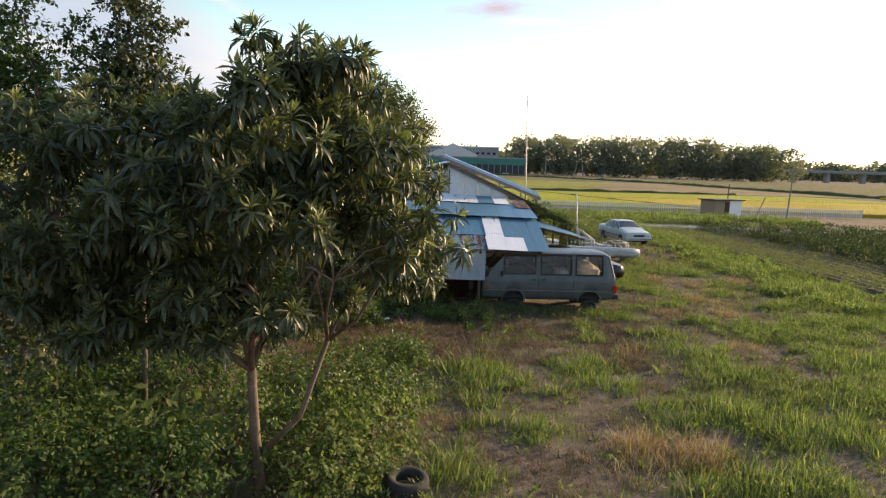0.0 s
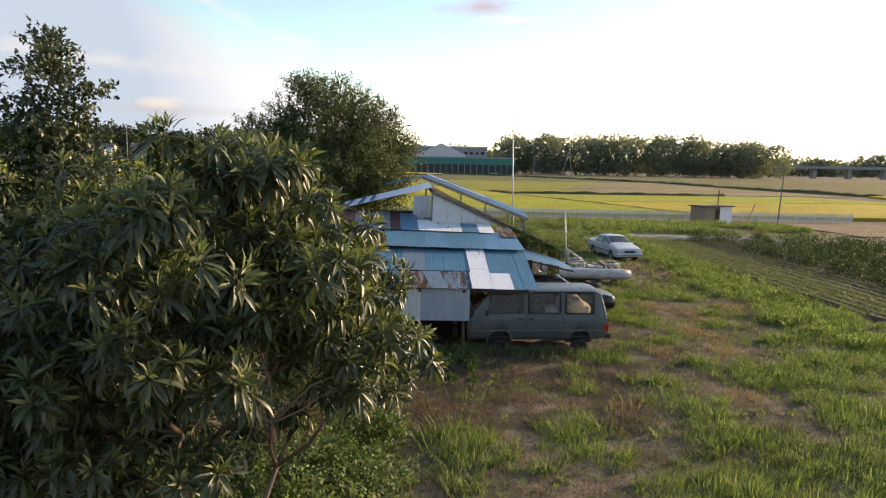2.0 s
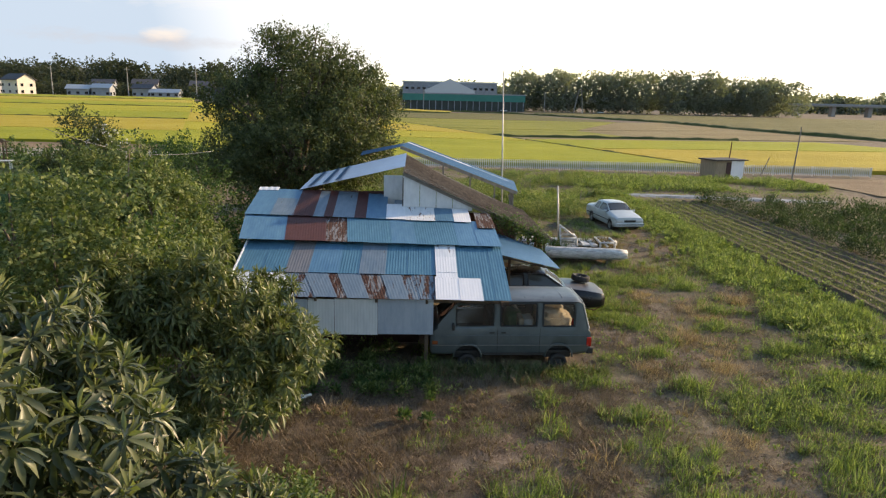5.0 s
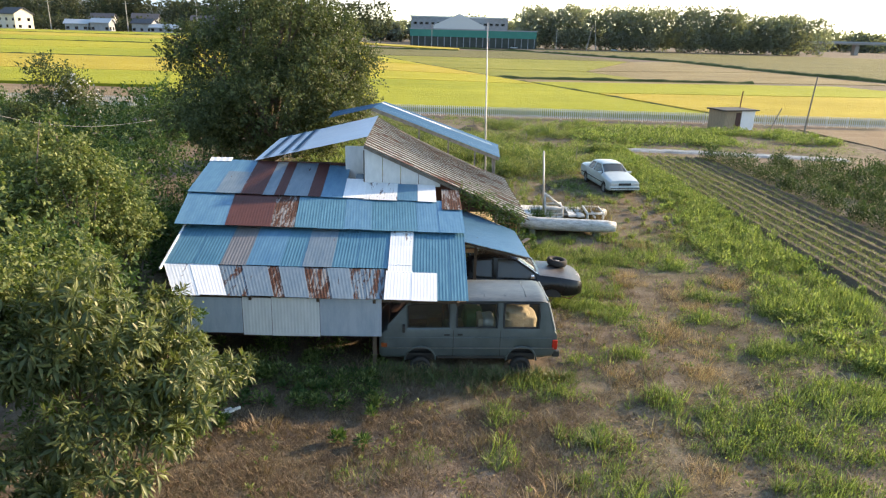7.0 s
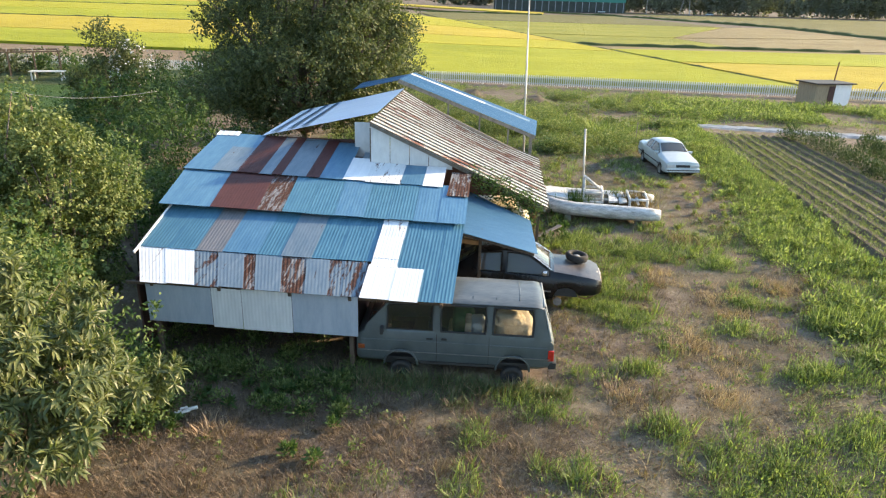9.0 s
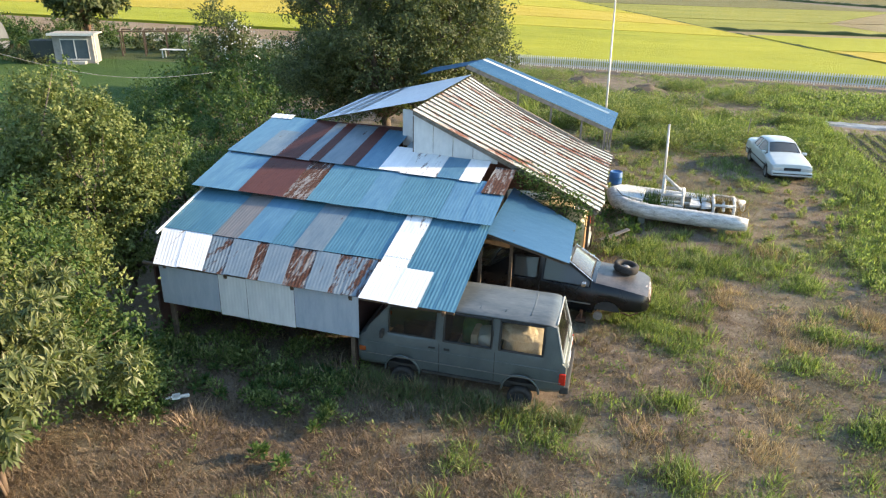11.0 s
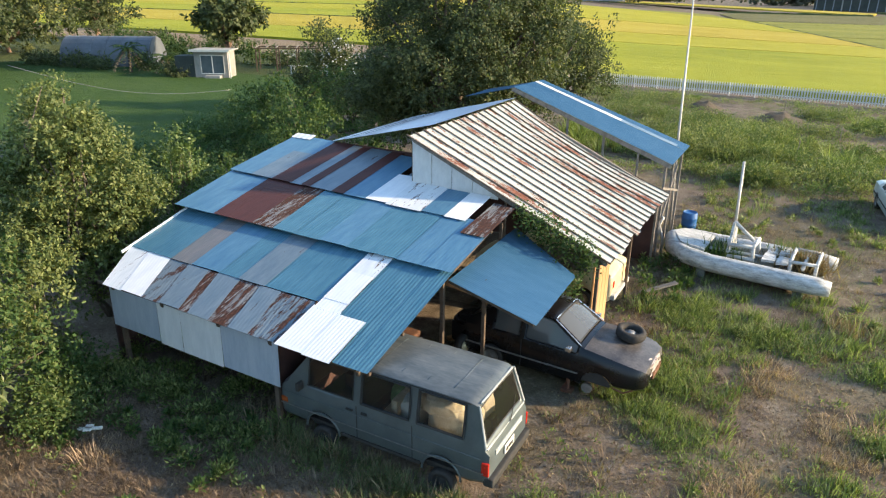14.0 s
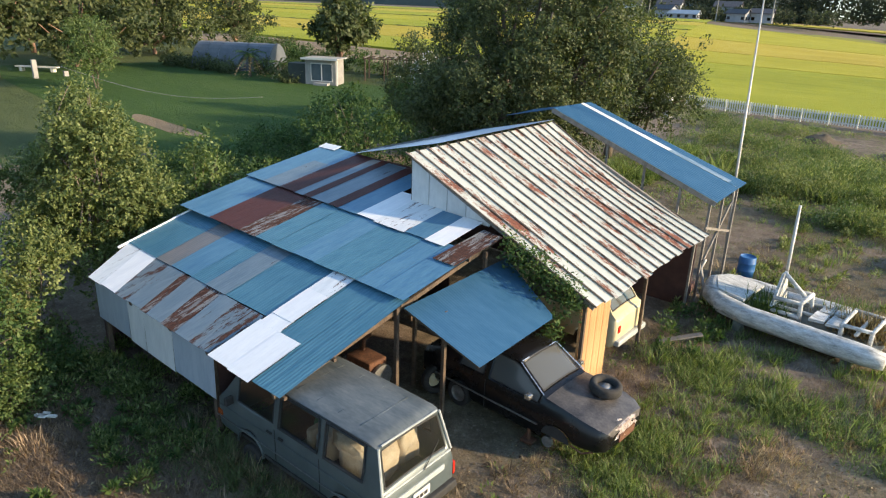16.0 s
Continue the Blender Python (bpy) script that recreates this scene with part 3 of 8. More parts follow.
def rosette_tree(name, label, base, blobs, count, mat, trunk, size=(0.17, 0.27), stems=3, per=11, fork_z=1.5, young=None, near=True):
    """A tree whose long leaves stand in whorls at the twig ends."""
    root = thing(name, pose(*base), label, "tree")
    base = np.array(base, float)
    rel = np.array(blobs, float)
    rel[:, :3] -= base
    pads, _ = in_ellipsoids(rel, len(rel) * 9, 0.80)
    wide = RNG.uniform(.22, .44, (len(pads), 1))
    pads = np.concatenate([pads, wide, wide, wide * .55], 1)
    at, out = in_ellipsoids(np.concatenate([pads, rel * np.array([1, 1, 1, .6, .6, .6])[None]]), count, 0.70)
    rng = np.random.default_rng(int(abs(base[1] * 37)))
    wood = Shape()
    for s in range(stems):
        goal = Vector(rel[s % len(rel), :3])
        foot = Vector((0.05 * s, -0.03 * s, 0)) if s != 1 else Vector((.02, 0, .32 * fork_z))
        top = Vector((goal.x * (.25 + .3 * (s > 0)), goal.y * .3, fork_z + 0.35 * s))
        r = trunk if s == 0 else trunk * .5
        wood.tube([foot, foot.lerp(top, 0.4) + Vector((0.07 * rng.normal() + .10 * (s == 1), 0.07 * rng.normal(), 0.05 - .16 * (s == 1))), top], [r, r * 0.85, r * 0.7], 8)
        close = [i for i in range(count) if (Vector(at[i]) - goal).length < 2.2]
        for k in range(5):
            knee = top.lerp(Vector(at[close[int(rng.integers(len(close)))]]), .55) + Vector(rng.normal(size=3)) * .12
            wood.tube([top, top.lerp(knee, .5) + Vector(rng.normal(size=3)) * .08, knee], [r * .55, r * .45, r * .34], 6)
            tips = sorted((Vector(at[i]) for i in close), key=lambda q: (q - knee).length)[3:60:9]
            branches(wood, knee, tips, r * .28, rng)
    part("trunk", wood, LOQUATBARK, root, smooth=True)
    axis = unit(out * np.array([.75, .75, 0.3]) + np.array([0, 0, 0.85]) + RNG.normal(size=out.shape) * 0.20)
    side = unit(np.cross(axis, RNG.normal(size=axis.shape)))
    third = np.cross(axis, side)
    down = np.array([0, 0, -1.0])
    for name_, ks, leaf_mat in (("crown", range(6, per), mat), ("new_leaves", range(0, 6), young)):
        o, way, up, big = [], [], [], []
        for k in ks:
            ang = 2.399 * k + RNG.normal(size=count) * .25
            old = k / (per - 1)
            radial = np.cos(ang)[:, None] * side + np.sin(ang)[:, None] * third
            lift = 1.5 - 1.9 * old + RNG.normal(size=count) * 0.18
            sag = np.clip(old * 1.5 - .55, 0, 1) * RNG.uniform(.6, 1.5, count)
            d = unit(radial * (.55 + .45 * old) + lift[:, None] * axis * .8 + sag[:, None] * down)
            way.append(d)
            up.append(axis * .8 + radial * (.25 + .6 * old) + 0.15 * RNG.normal(size=axis.shape))
            o.append(at - axis * (0.13 * old) + radial * .012)
            big.append(RNG.uniform(*size, count) * (0.62 + 0.55 * min(1.0, old * 1.6)))
        tpl, tri = (LONG_LEAF * np.array([0.68, 1, 1.2]), LONG_TRIS) if near else (STRAP, OVAL_TRIS)
        v, f = scatter(tpl, tri, np.concatenate(o), np.concatenate(way), np.concatenate(up), np.concatenate(big))
        bulk(name_, v, f, leaf_mat, root, "" if name_ == "crown" else "upright pale new leaves at the twig tips")
    return root


# ---- ground and fields ----
def bund_x(y):
    """The weedy bund that runs aslant through the paddies."""
    return 30.6 - .362 * (y - 78)


def rise(x, y):
    """The fields left of the bund climb gently to the village."""
    x, y = np.asarray(x, float), np.asarray(y, float)
    b = bund_x(y) - .5
    return 4.9 * np.clip((y - 95) / 200, 0, 1) * np.clip((b - x) / (np.abs(b + .371 * y) + 1), 0, 1)


def build_ground():
    """One sheet: fine near the yard, coarse towards the horizon, with low uneven relief in the yard."""
    xs = np.unique(np.concatenate([np.linspace(-3000, -500, 8), np.linspace(-500, -120, 40), np.linspace(-120, -24, 18), np.linspace(-24, 40, 100), np.linspace(40, 130, 18), np.linspace(130, 3000, 14)]))
    ys = np.unique(np.concatenate([np.linspace(-400, -20, 8), np.linspace(-20, 76, 150), np.linspace(76, 300, 24), np.linspace(300, 4000, 18)]))
    gx, gy = np.meshgrid(xs, ys)
    z = np.zeros_like(gx)
    flat = gx.ravel(), gy.ravel()
    zz = np.array([0.10 * noise.noise((x * 0.35, y * 0.35, 0)) + 0.05 * noise.noise((x * 1.1, y * 1.1, 3)) if -24 <= x <= 40 and -20 <= y <= 73 else 0.0 for x, y in zip(*flat)])
    z = zz.reshape(gx.shape) - 0.03 + rise(gx, gy) - 0.25 * (gy > 90) * (gx < 34)
    v = np.stack([gx, gy, z], -1).reshape(-1, 3)
    i = np.arange(len(v)).reshape(gx.shape)
    q = np.stack([i[:-1, :-1], i[:-1, 1:], i[1:, 1:], i[1:, :-1]], -1).reshape(-1, 4)
    ob = bulk("ground", v, q, GROUND, None, "weedy bare earth of a farmyard running out to the fields", "ground", "structure")
    ob.data.polygons.foreach_set("use_smooth", [True] * len(ob.data.polygons))


build_ground()


def field(name, corners, top, mat, label):
    """A field as a low slab with four corners on the ground."""
    s = Shape()
    lo = [(x, y, -0.05 + float(rise(x, y))) for x, y in corners]
    hi = [(x, y, top + float(rise(x, y))) for x, y in corners]
    s.add(lo + hi, [(4, 5, 6, 7), (0, 1, 5, 4), (1, 2, 6, 5), (2, 3, 7, 6), (3, 0, 4, 7)])
    return tagged(part(name, s, mat), label, "field", "", "structure")


FIELDS = [
    ("rice_field", [(-30, 77), (bund_x(77) - .5, 77), (bund_x(118) - .5, 118), (-44, 118)], RICE, "ripening yellow-green rice behind the white fence"),
    ("rice_field", [(-44, 118.5), (bund_x(118.5) - .5, 118.5), (bund_x(140) - .5, 140), (-52, 140)], LIMEGOLD, "yellow rice stripe among green paddies"),
    ("rice_field", [(-52, 140.6), (bund_x(140.6) - .5, 140.6), (bund_x(176) - .5, 176), (-65, 176)], GOLD, "gold rice along a weedy bund"),
    ("rice_field", [(-65, 177), (bund_x(177) - .5, 177), (bund_x(250) - .5, 250), (-93, 250)], LIMEGOLD, "yellow rice far out along the bund"),
    ("rice_field", [(bund_x(77.5) + .7, 77.5), (70, 77.5), (80, 112), (bund_x(103) + .7, 103)], GOLD, "golden rice beside a dark bund"),
    ("rice_field", [(bund_x(103.6) + .7, 103.6), (80, 112.6), (72, 135), (bund_x(124) + .7, 124)], RICE, "yellow-green rice before a bare strip"),
    ("bare_strip", [(bund_x(124.6) + .7, 124.6), (72, 135.6), (56, 141), (bund_x(135.5) + .7, 135.5)], STUBBLE, "bare tilled strip below a dark bund"),
    ("rice_field", [(bund_x(139) + .7, 139), (40, 141), (32, 172), (bund_x(172) + .7, 172)], OLIVERICE, "patchy yellow-green rice beyond a dark bund"),
    ("stubble_field", [(40.3, 141), (92, 150), (86, 196), (32.3, 172)], STUBBLE, "brown stubble field"),
    ("rice_field", [(bund_x(173) + .7, 173), (32, 173), (60, 250), (bund_x(250) + .7, 250)], OLIVERICE, "green rice far out"),
    ("stubble_field", [(33, 174), (86, 197), (80, 262), (61, 250)], STUBBLE, "brown stubble running to the farm road"),
    ("stubble_field", [(bund_x(251), 251), (62, 251), (34, 366), (bund_x(330), 345)], OLIVE, "pale olive field before the long building"),
    ("rice_field", [(-94, 252), (bund_x(252) - 1, 252), (bund_x(345) - 1, 345), (-134, 345)], OLIVERICE, "dull green rice far out"),
    ("rice_field", [(-120, 352), (0, 352), (0, 392), (-140, 392)], GOLD, "gold stripe before the long building"),
    ("stubble_field", [(100, 160), (300, 160), (300, 440), (42, 440), (88, 262)], OLIVE, "olive brown field before the far woods"),
    ("stubble_field", [(36.5, 58.5), (90, 56), (90, 71.5), (35, 71.5)], TILLED, "reddish dry tilled plot beside the fence"),
    ("stubble_field", [(-120, 77), (-31, 77), (-37, 95), (-120, 95)], TILLED, "bare brown field behind the lawn fence"),
    ("stubble_field", [(81, 78), (250, 78), (250, 155), (94, 149)], GOLD, "gold rice at the field's end"),
]
for n_, cs, m_, lab in FIELDS:
    low_ = m_ in (STUBBLE, OLIVE, TILLED, OLIVERICE)
    if len(cs) == 4:
        # Corners run anticlockwise so that tops face up.
        a2 = sum(cs[i][0] * cs[(i + 1) % 4][1] - cs[(i + 1) % 4][0] * cs[i][1] for i in range(4))
        field(n_, cs if a2 > 0 else cs[::-1], 0.06 if low_ else 0.40, m_, lab)
    else:
        s_ = Shape().add([(x, y, 0.05) for x, y in cs], [tuple(range(len(cs)))])
        tagged(part(n_, s_, m_), lab, "field", "", "structure")
# Bands of rice that climb towards the village, parted by bunds.
for y0, y1, mat_ in ((95.6, 116, RICE), (116.4, 147, GOLD), (149.5, 176, RICE), (176.4, 205, LIMEGOLD), (209, 236, RICE), (236.5, 262, GOLD), (266, 292, RICE)):
    s_, cols_ = Shape(), [-3.2, -1.9, -1.25, -.8, -.6, -.5, -.47, -.45, -.43, -.41, -.39, -.3695]
    for y_ in (y0, y1):
        s_.v += [(c * y_, y_, float(rise(c * y_, y_)) - .1) for c in cols_] + [(c * y_, y_, float(rise(c * y_, y_)) + .38) for c in cols_]
    k_ = len(cols_)
    s_.f += [(k_ + i, k_ + i + 1, 3 * k_ + i + 1, 3 * k_ + i) for i in range(k_ - 1)] + [(i, i + 1, k_ + i + 1, k_ + i) for i in range(k_ - 1)]
    tagged(part("rice_field", s_, mat_), "band of rice among ripening paddies", "field", "", "structure")


def bund(name, label, pts, wide, high):
    """An earth bank with an uneven weedy crown along a line."""
    s, row = Shape(), []
    for a, b in zip(pts, pts[1:]):
        n = max(2, int(math.dist(a, b) / 1.6))
        row += [mixp2(a, b, k / n) for k in range(n)]
    row.append(pts[-1])
    for i, p in enumerate(row):
        q, r = row[max(i - 1, 0)], row[min(i + 1, len(row) - 1)]
        d = Vector((r[0] - q[0], r[1] - q[1], 0)).normalized()
        w = wide * (.8 + .5 * noise.noise((i * .31, 2, wide)))
        h = high * (.85 + .5 * noise.noise((i * .43, 7, wide)))
        base = float(rise(*p))
        for off, z in ((-w, -.05), (-w * .45, h * .9), (w * .1, h), (w * .55, h * .8), (w, -.05)):
            s.v.append((p[0] - d.y * off, p[1] + d.x * off, base + z))
    s.f += [(5 * i + k, 5 * i + k + 1, 5 * i + 6 + k, 5 * i + 5 + k) for i in range(len(row) - 1) for k in range(4)]
    return tagged(part(name, s, BUND), label, "bund", "", "structure")


def mixp2(a, b, t):
    return (a[0] + (b[0] - a[0]) * t, a[1] + (b[1] - a[1]) * t)


bund("bund", "weedy earth bund running aslant through the rice", [(bund_x(78), 78), (bund_x(140), 140), (bund_x(250), 250)], .8, .5)
bund("bund", "thick dark bund between rice and a bare strip", [(bund_x(137.2), 137.2), (30, 138), (59, 141.5)], 1.2, .6)
bund("bund", "weedy bank of the farm road across the fields", [(98, 150), (90, 190), (82, 266), (36, 368), (0, 400)], 1.6, .9)
bund("bund", "dark bank before the far gold stripe", [(-128, 348), (0, 349)], 1.2, .8)
for yb_ in (148.2, 207, 264):
    bund("bund", "dark grassy bund between village paddies", [(-1.6 * yb_, yb_), (-.375 * yb_, yb_)], 1.2, .55)
meadow_ = Shape().add([(-170, 24, 0.0), (-15, 24, 0.0), (-19, 76, 0.0), (-170, 76, 0.0)], [(0, 1, 2, 3)])
tagged(part("meadow", meadow_, BUND), "rough green grass around the lawn", "grass", "", "structure")
lawn_ = Shape().add([(-74, 34, 0.02), (-17, 30, 0.02), (-22, 62, 0.02), (-70, 56, 0.02)], [(0, 1, 2, 3)])
bare_ = [(-30.4 + 4.6 * math.cos(a) * (1 + .2 * math.sin(3 * a)), 34.3 + 1.0 * math.sin(a) * (1 + .3 * math.cos(2 * a)), .03) for a in [math.pi * k / 12 for k in range(24)]]
tagged(part("bare_patch", Shape().add(bare_, [tuple(range(24))]), TILLED), "worn brown patch of earth in the lawn", "earth", "", "structure")
tagged(part("lawn", lawn_, LAWN), "smooth mown lawn in shade beyond the shrubs", "lawn", "", "structure")
film_ = Shape()
for j in range(6):
    for i in range(81):
        x_ = 13.4 + .215 * i
        y_ = 55.2 - .13 * max(0, x_ - 19) + .3 * j + (.18 * noise.noise((x_ * .9, j * .2, 3)) if j in (0, 5) else 0)
        film_.v.append((x_, y_, -.04 if j in (0, 5) or i in (0, 80) else .07 + .07 * noise.noise((x_ * 1.7, y_ * 3, 1))))
film_.f += [(81 * j + i, 81 * j + i + 1, 81 * j + 82 + i, 81 * j + 81 + i) for j in range(5) for i in range(80)]
tagged(part("mulch_strip", film_, PLASTIC), "silvery plastic film strip along the vegetable plot", "plastic film", "", "structure")
def plot_x(y):
    """The left edge of the plot, a little aslant."""
    return 15.3 - .055 * (y - 52)


plot_c = [(plot_x(23.9), 23.9), (plot_x(23.9) + 5.3, 23.9), (plot_x(53.4) + 5.3, 53.4), (plot_x(53.4), 53.4)]
plot_ = tagged(part("vegetable_plot", Shape().add([(x, y, -.03) for x, y in plot_c] + [(x, y, .012) for x, y in plot_c], [(4, 5, 6, 7), (0, 1, 5, 4), (1, 2, 6, 5), (2, 3, 7, 6), (3, 0, 4, 7)]), SOIL), "ridged dark soil of a planted vegetable plot", "soil", "", "structure")
for i_ in range(8):
    ridge_ = Shape()
    for j in range(60):
        y_ = 24.1 + .49 * j
        x_ = plot_x(y_) + .28 + .66 * i_
        w_, h_ = .25 + .04 * noise.noise((x_, y_ * .8, 0)), .15 + .05 * noise.noise((x_ * 3, y_ * .9, 4))
        ridge_.v += [(x_ - w_, y_, .0), (x_ - .10, y_, h_), (x_ + .10, y_, h_), (x_ + w_, y_, .0)]
    ridge_.f += [(4 * j + k, 4 * j + k + 1, 4 * j + k + 5, 4 * j + k + 4) for j in range(59) for k in range(3)]
    part("ridge", ridge_, SOIL, plot_)

# ---- the shed ----
def sheet(name, p00, p10, p01, p11, mat, parent, pitch=0.076, amp=0.0035, label="", thick=0.004):
    """One corrugated sheet on four corners (low left, low right, high left, high right), waves across its width."""
    p00, p10, p01, p11 = (Vector(p) for p in (p00, p10, p01, p11))
    x = (p10 - p00).normalized()
    z = x.cross(p01 - p00).normalized()
    y = z.cross(x)
    m = Matrix((x, y, z)).transposed().to_4x4()
    m.translation = p00
    inv = m.inverted()
    a, b, c, d = (inv @ p for p in (p00, p10, p01, p11))
    width = (b - a).length
    nx = max(2, int(round(width / pitch)) * 4) if amp else 2
    vs = []
    for side in (0, 1):
        for j in range(3):
            for i in range(nx + 1):
                s, t = i / nx, j / 2
                p = a.lerp(b, s).lerp(c.lerp(d, s), t)
                wave = amp * math.cos(2 * math.pi * (s * width) / pitch) if amp else 0.0
                vs.append((p.x, p.y, p.z + wave - side * thick))
    w = nx + 1
    fs = [(j * w + i, j * w + i + 1, (j + 1) * w + i + 1, (j + 1) * w + i) for j in range(2) for i in range(nx)]
    k = 3 * w
    fs += [tuple(k + q for q in reversed(f)) for f in fs]
    fs += [(i, k + i, k + i + 1, i + 1) for i in range(nx)]
    return part(name, Shape().add(vs, fs), mat, parent, label, m)


shed = thing("shed", YARD, "ramshackle tin shed patched from blue, white and rusted corrugated sheets", "shed")


def mixp(a, b, t):
    return tuple(p + (q - p) * t for p, q in zip(a, b))


def roof_row(bl, br, tl, tr, pieces, lift=0.0):
    """Sheets side by side on a sloping strip. pieces: (from, to, low, high, material), as shares of the strip."""
    for n, (f0, f1, t0, t1, mat) in enumerate(pieces):
        o = lift + 0.004 + 0.006 * (n % 2)
        lap = 0.012
        jit = random.uniform(-0.015, 0.015)

        def at(f, t):
            p = mixp(mixp(bl, br, f), mixp(tl, tr, f), t)
            return (p[0], p[1] + (jit if t < 0.5 else 0), p[2] + o)

        sheet("roof_sheet", at(f0 - lap / 8, t0), at(f1 + lap / 8, t0), at(f0 - lap / 8, t1), at(f1 + lap / 8, t1), mat, shed, 0.076, 0.0012 if mat in (WHITE, WHITE_STAINED, BLUE, RED, GREYBLUE) else 0.0026)


A_BL, A_BR, A_TL, A_TR = (-3.2, -.06, 1.97), (3.54, -.06, 1.84), (-3.8, 1.14, 2.28), (3.57, 1.12, 2.17)
B_TL, B_TR = (-3.78, 2.95, 2.76), (3.60, 2.88, 2.64)
C_BL, C_BR, C_TL, C_TR = (-4.0, 2.63, 2.84), (3.62, 2.70, 2.66), (-4.33, 4.95, 3.16), (3.60, 4.85, 3.00)
D_BL, D_BR, D_TL, D_TR = (-4.33, 4.80, 3.19), (3.60, 4.70, 3.01), (-4.42, 7.7, 3.62), (3.60, 7.5, 3.45)
roof_row(A_BL, A_BR, A_TL, A_TR, [
    (0.0, .085, -.02, 1.05, WHITE_STAINED), (.085, .175, 0, 1.05, WHITE), (.175, .255, 0.0, 1.0, RUSTBLUE), (.255, .335, .02, 1.0, GREYBLUE),
    (.335, .375, 0, 1.0, RUSTED), (.375, .455, 0, 1.02, GREYBLUE), (.455, .535, -.01, 1.0, RUSTED), (.535, .605, .0, 1.0, GREYBLUE),
    (.605, .655, 0, 1.0, RUSTBLUE), (.655, .725, 0.01, 1.0, RUSTBLUE)])
# The strip above, down to the eave on its right.
roof_row(A_TL, A_TR, B_TL, B_TR, [
    (0, .10, 0, 1, TEAL), (.10, .18, 0, 1, TEAL), (.18, .267, 0, 1, PINKGREY), (.267, .375, 0, 1, BLUE), (.375, .453, 0, 1, TEAL), (.453, .546, 0, 1, GREYBLUE),
    (.546, .634, 0, 1, TEAL), (.634, .738, 0, 1, TEAL)], 0.018)
R_BL, R_BR = mixp(A_BL, A_BR, .715), A_BR
R_TL, R_TR = mixp(B_TL, B_TR, .735), B_TR
roof_row(R_BL, R_BR, R_TL, R_TR, [(.62, .80, .0, 1.0, TEAL), (.80, 1.0, .0, 1.0, TEAL), (.30, .64, 0.25, 1.0, TEAL)], 0.02)
roof_row(R_BL, R_BR, R_TL, R_TR, [(-.02, .31, -.02, .36, WHITE), (.31, .62, -.03, .34, WHITE), (.0, .30, .34, .46, WHITE), (.0, .30, .44, .73, WHITE), (.0, .305, .71, .99, WHITE_STAINED)], 0.05)
roof_row(C_BL, C_BR, C_TL, C_TR, [
    (0, .17, 0, 1, BLUE), (.17, .322, 0, 1, RED), (.322, .408, 0, 1, RUSTED), (.408, .486, 0, 1, TEAL), (.486, .58, 0, 1, TEAL), (.58, .67, 0, 1, BLUE),
    (.67, .757, 0, 1, TEAL), (.757, .833, 0, 1, TEAL), (.833, .915, 0, 1, BLUE), (.915, 1, 0, 1, BLUE)], 0.03)
roof_row(D_BL, D_BR, D_TL, D_TR, [
    (0, .10, 0, 1, BLUE), (.10, .19, 0, .62, GREYBLUE), (.10, .19, .58, 1, BLUE), (.19, .27, 0, 1, RED), (.27, .315, 0, 1, GREYBLUE), (.315, .348, 0, 1, RED), (.348, .438, 0, 1, GREYBLUE),
    (.438, .482, 0, 1, RED), (.482, .567, 0, .95, BLUE), (.567, .645, 0, .55, WHITE), (.60, .66, .48, .72, GREYBLUE), (.645, .764, -.02, .48, WHITE_STAINED), (.764, .844, 0, .46, BLUE),
    (.844, .91, -.02, .46, WHITE)], 0.03)
sheet("roof_sheet", (3.05, 4.14, 2.975), (3.63, 4.14, 2.965), (3.08, 5.80, 3.19), (3.62, 5.78, 3.16), RUSTED, shed, 0.076, 0.0035)
# Flashing along the left edge of the second strip, and a pale cap at the top corner.
part("edge_flashing", Shape().box(-0.02, 0.02, 0, 2.2, -0.03, 0.02), WHITE, shed, "white edge flashing", Matrix.Translation((-3.82, 0.9, 2.24)) @ pose(0, 0, 0, 15.2, 0, 0))
sheet("roof_cap", (-4.45, 7.45, 3.63), (-3.75, 7.45, 3.63), (-4.45, 7.75, 3.70), (-3.75, 7.75, 3.70), WHITE, shed, 0.2, 0.006)

# Big ribbed roof over the right half: flat pans between raised battens that run down the slope.
RUST_F, RUST_B = ((0.70, 5.80, 4.50), (5.88, 5.88, 2.20)), ((0.76, 12.18, 4.56), (5.89, 12.16, 2.22))
BAYS = 17


def rust_at(f, g, lift=0.0):
    """A point of the ribbed roof: f from front to back, g from eave to ridge. It sags towards the back."""
    lo, hi = mixp(RUST_F[1], RUST_B[1], f), mixp(RUST_F[0], RUST_B[0], f)
    p = mixp(lo, hi, g)
    return Vector((p[0], p[1], p[2] - 0.17 * f * f * math.sin(math.pi * g) + lift))


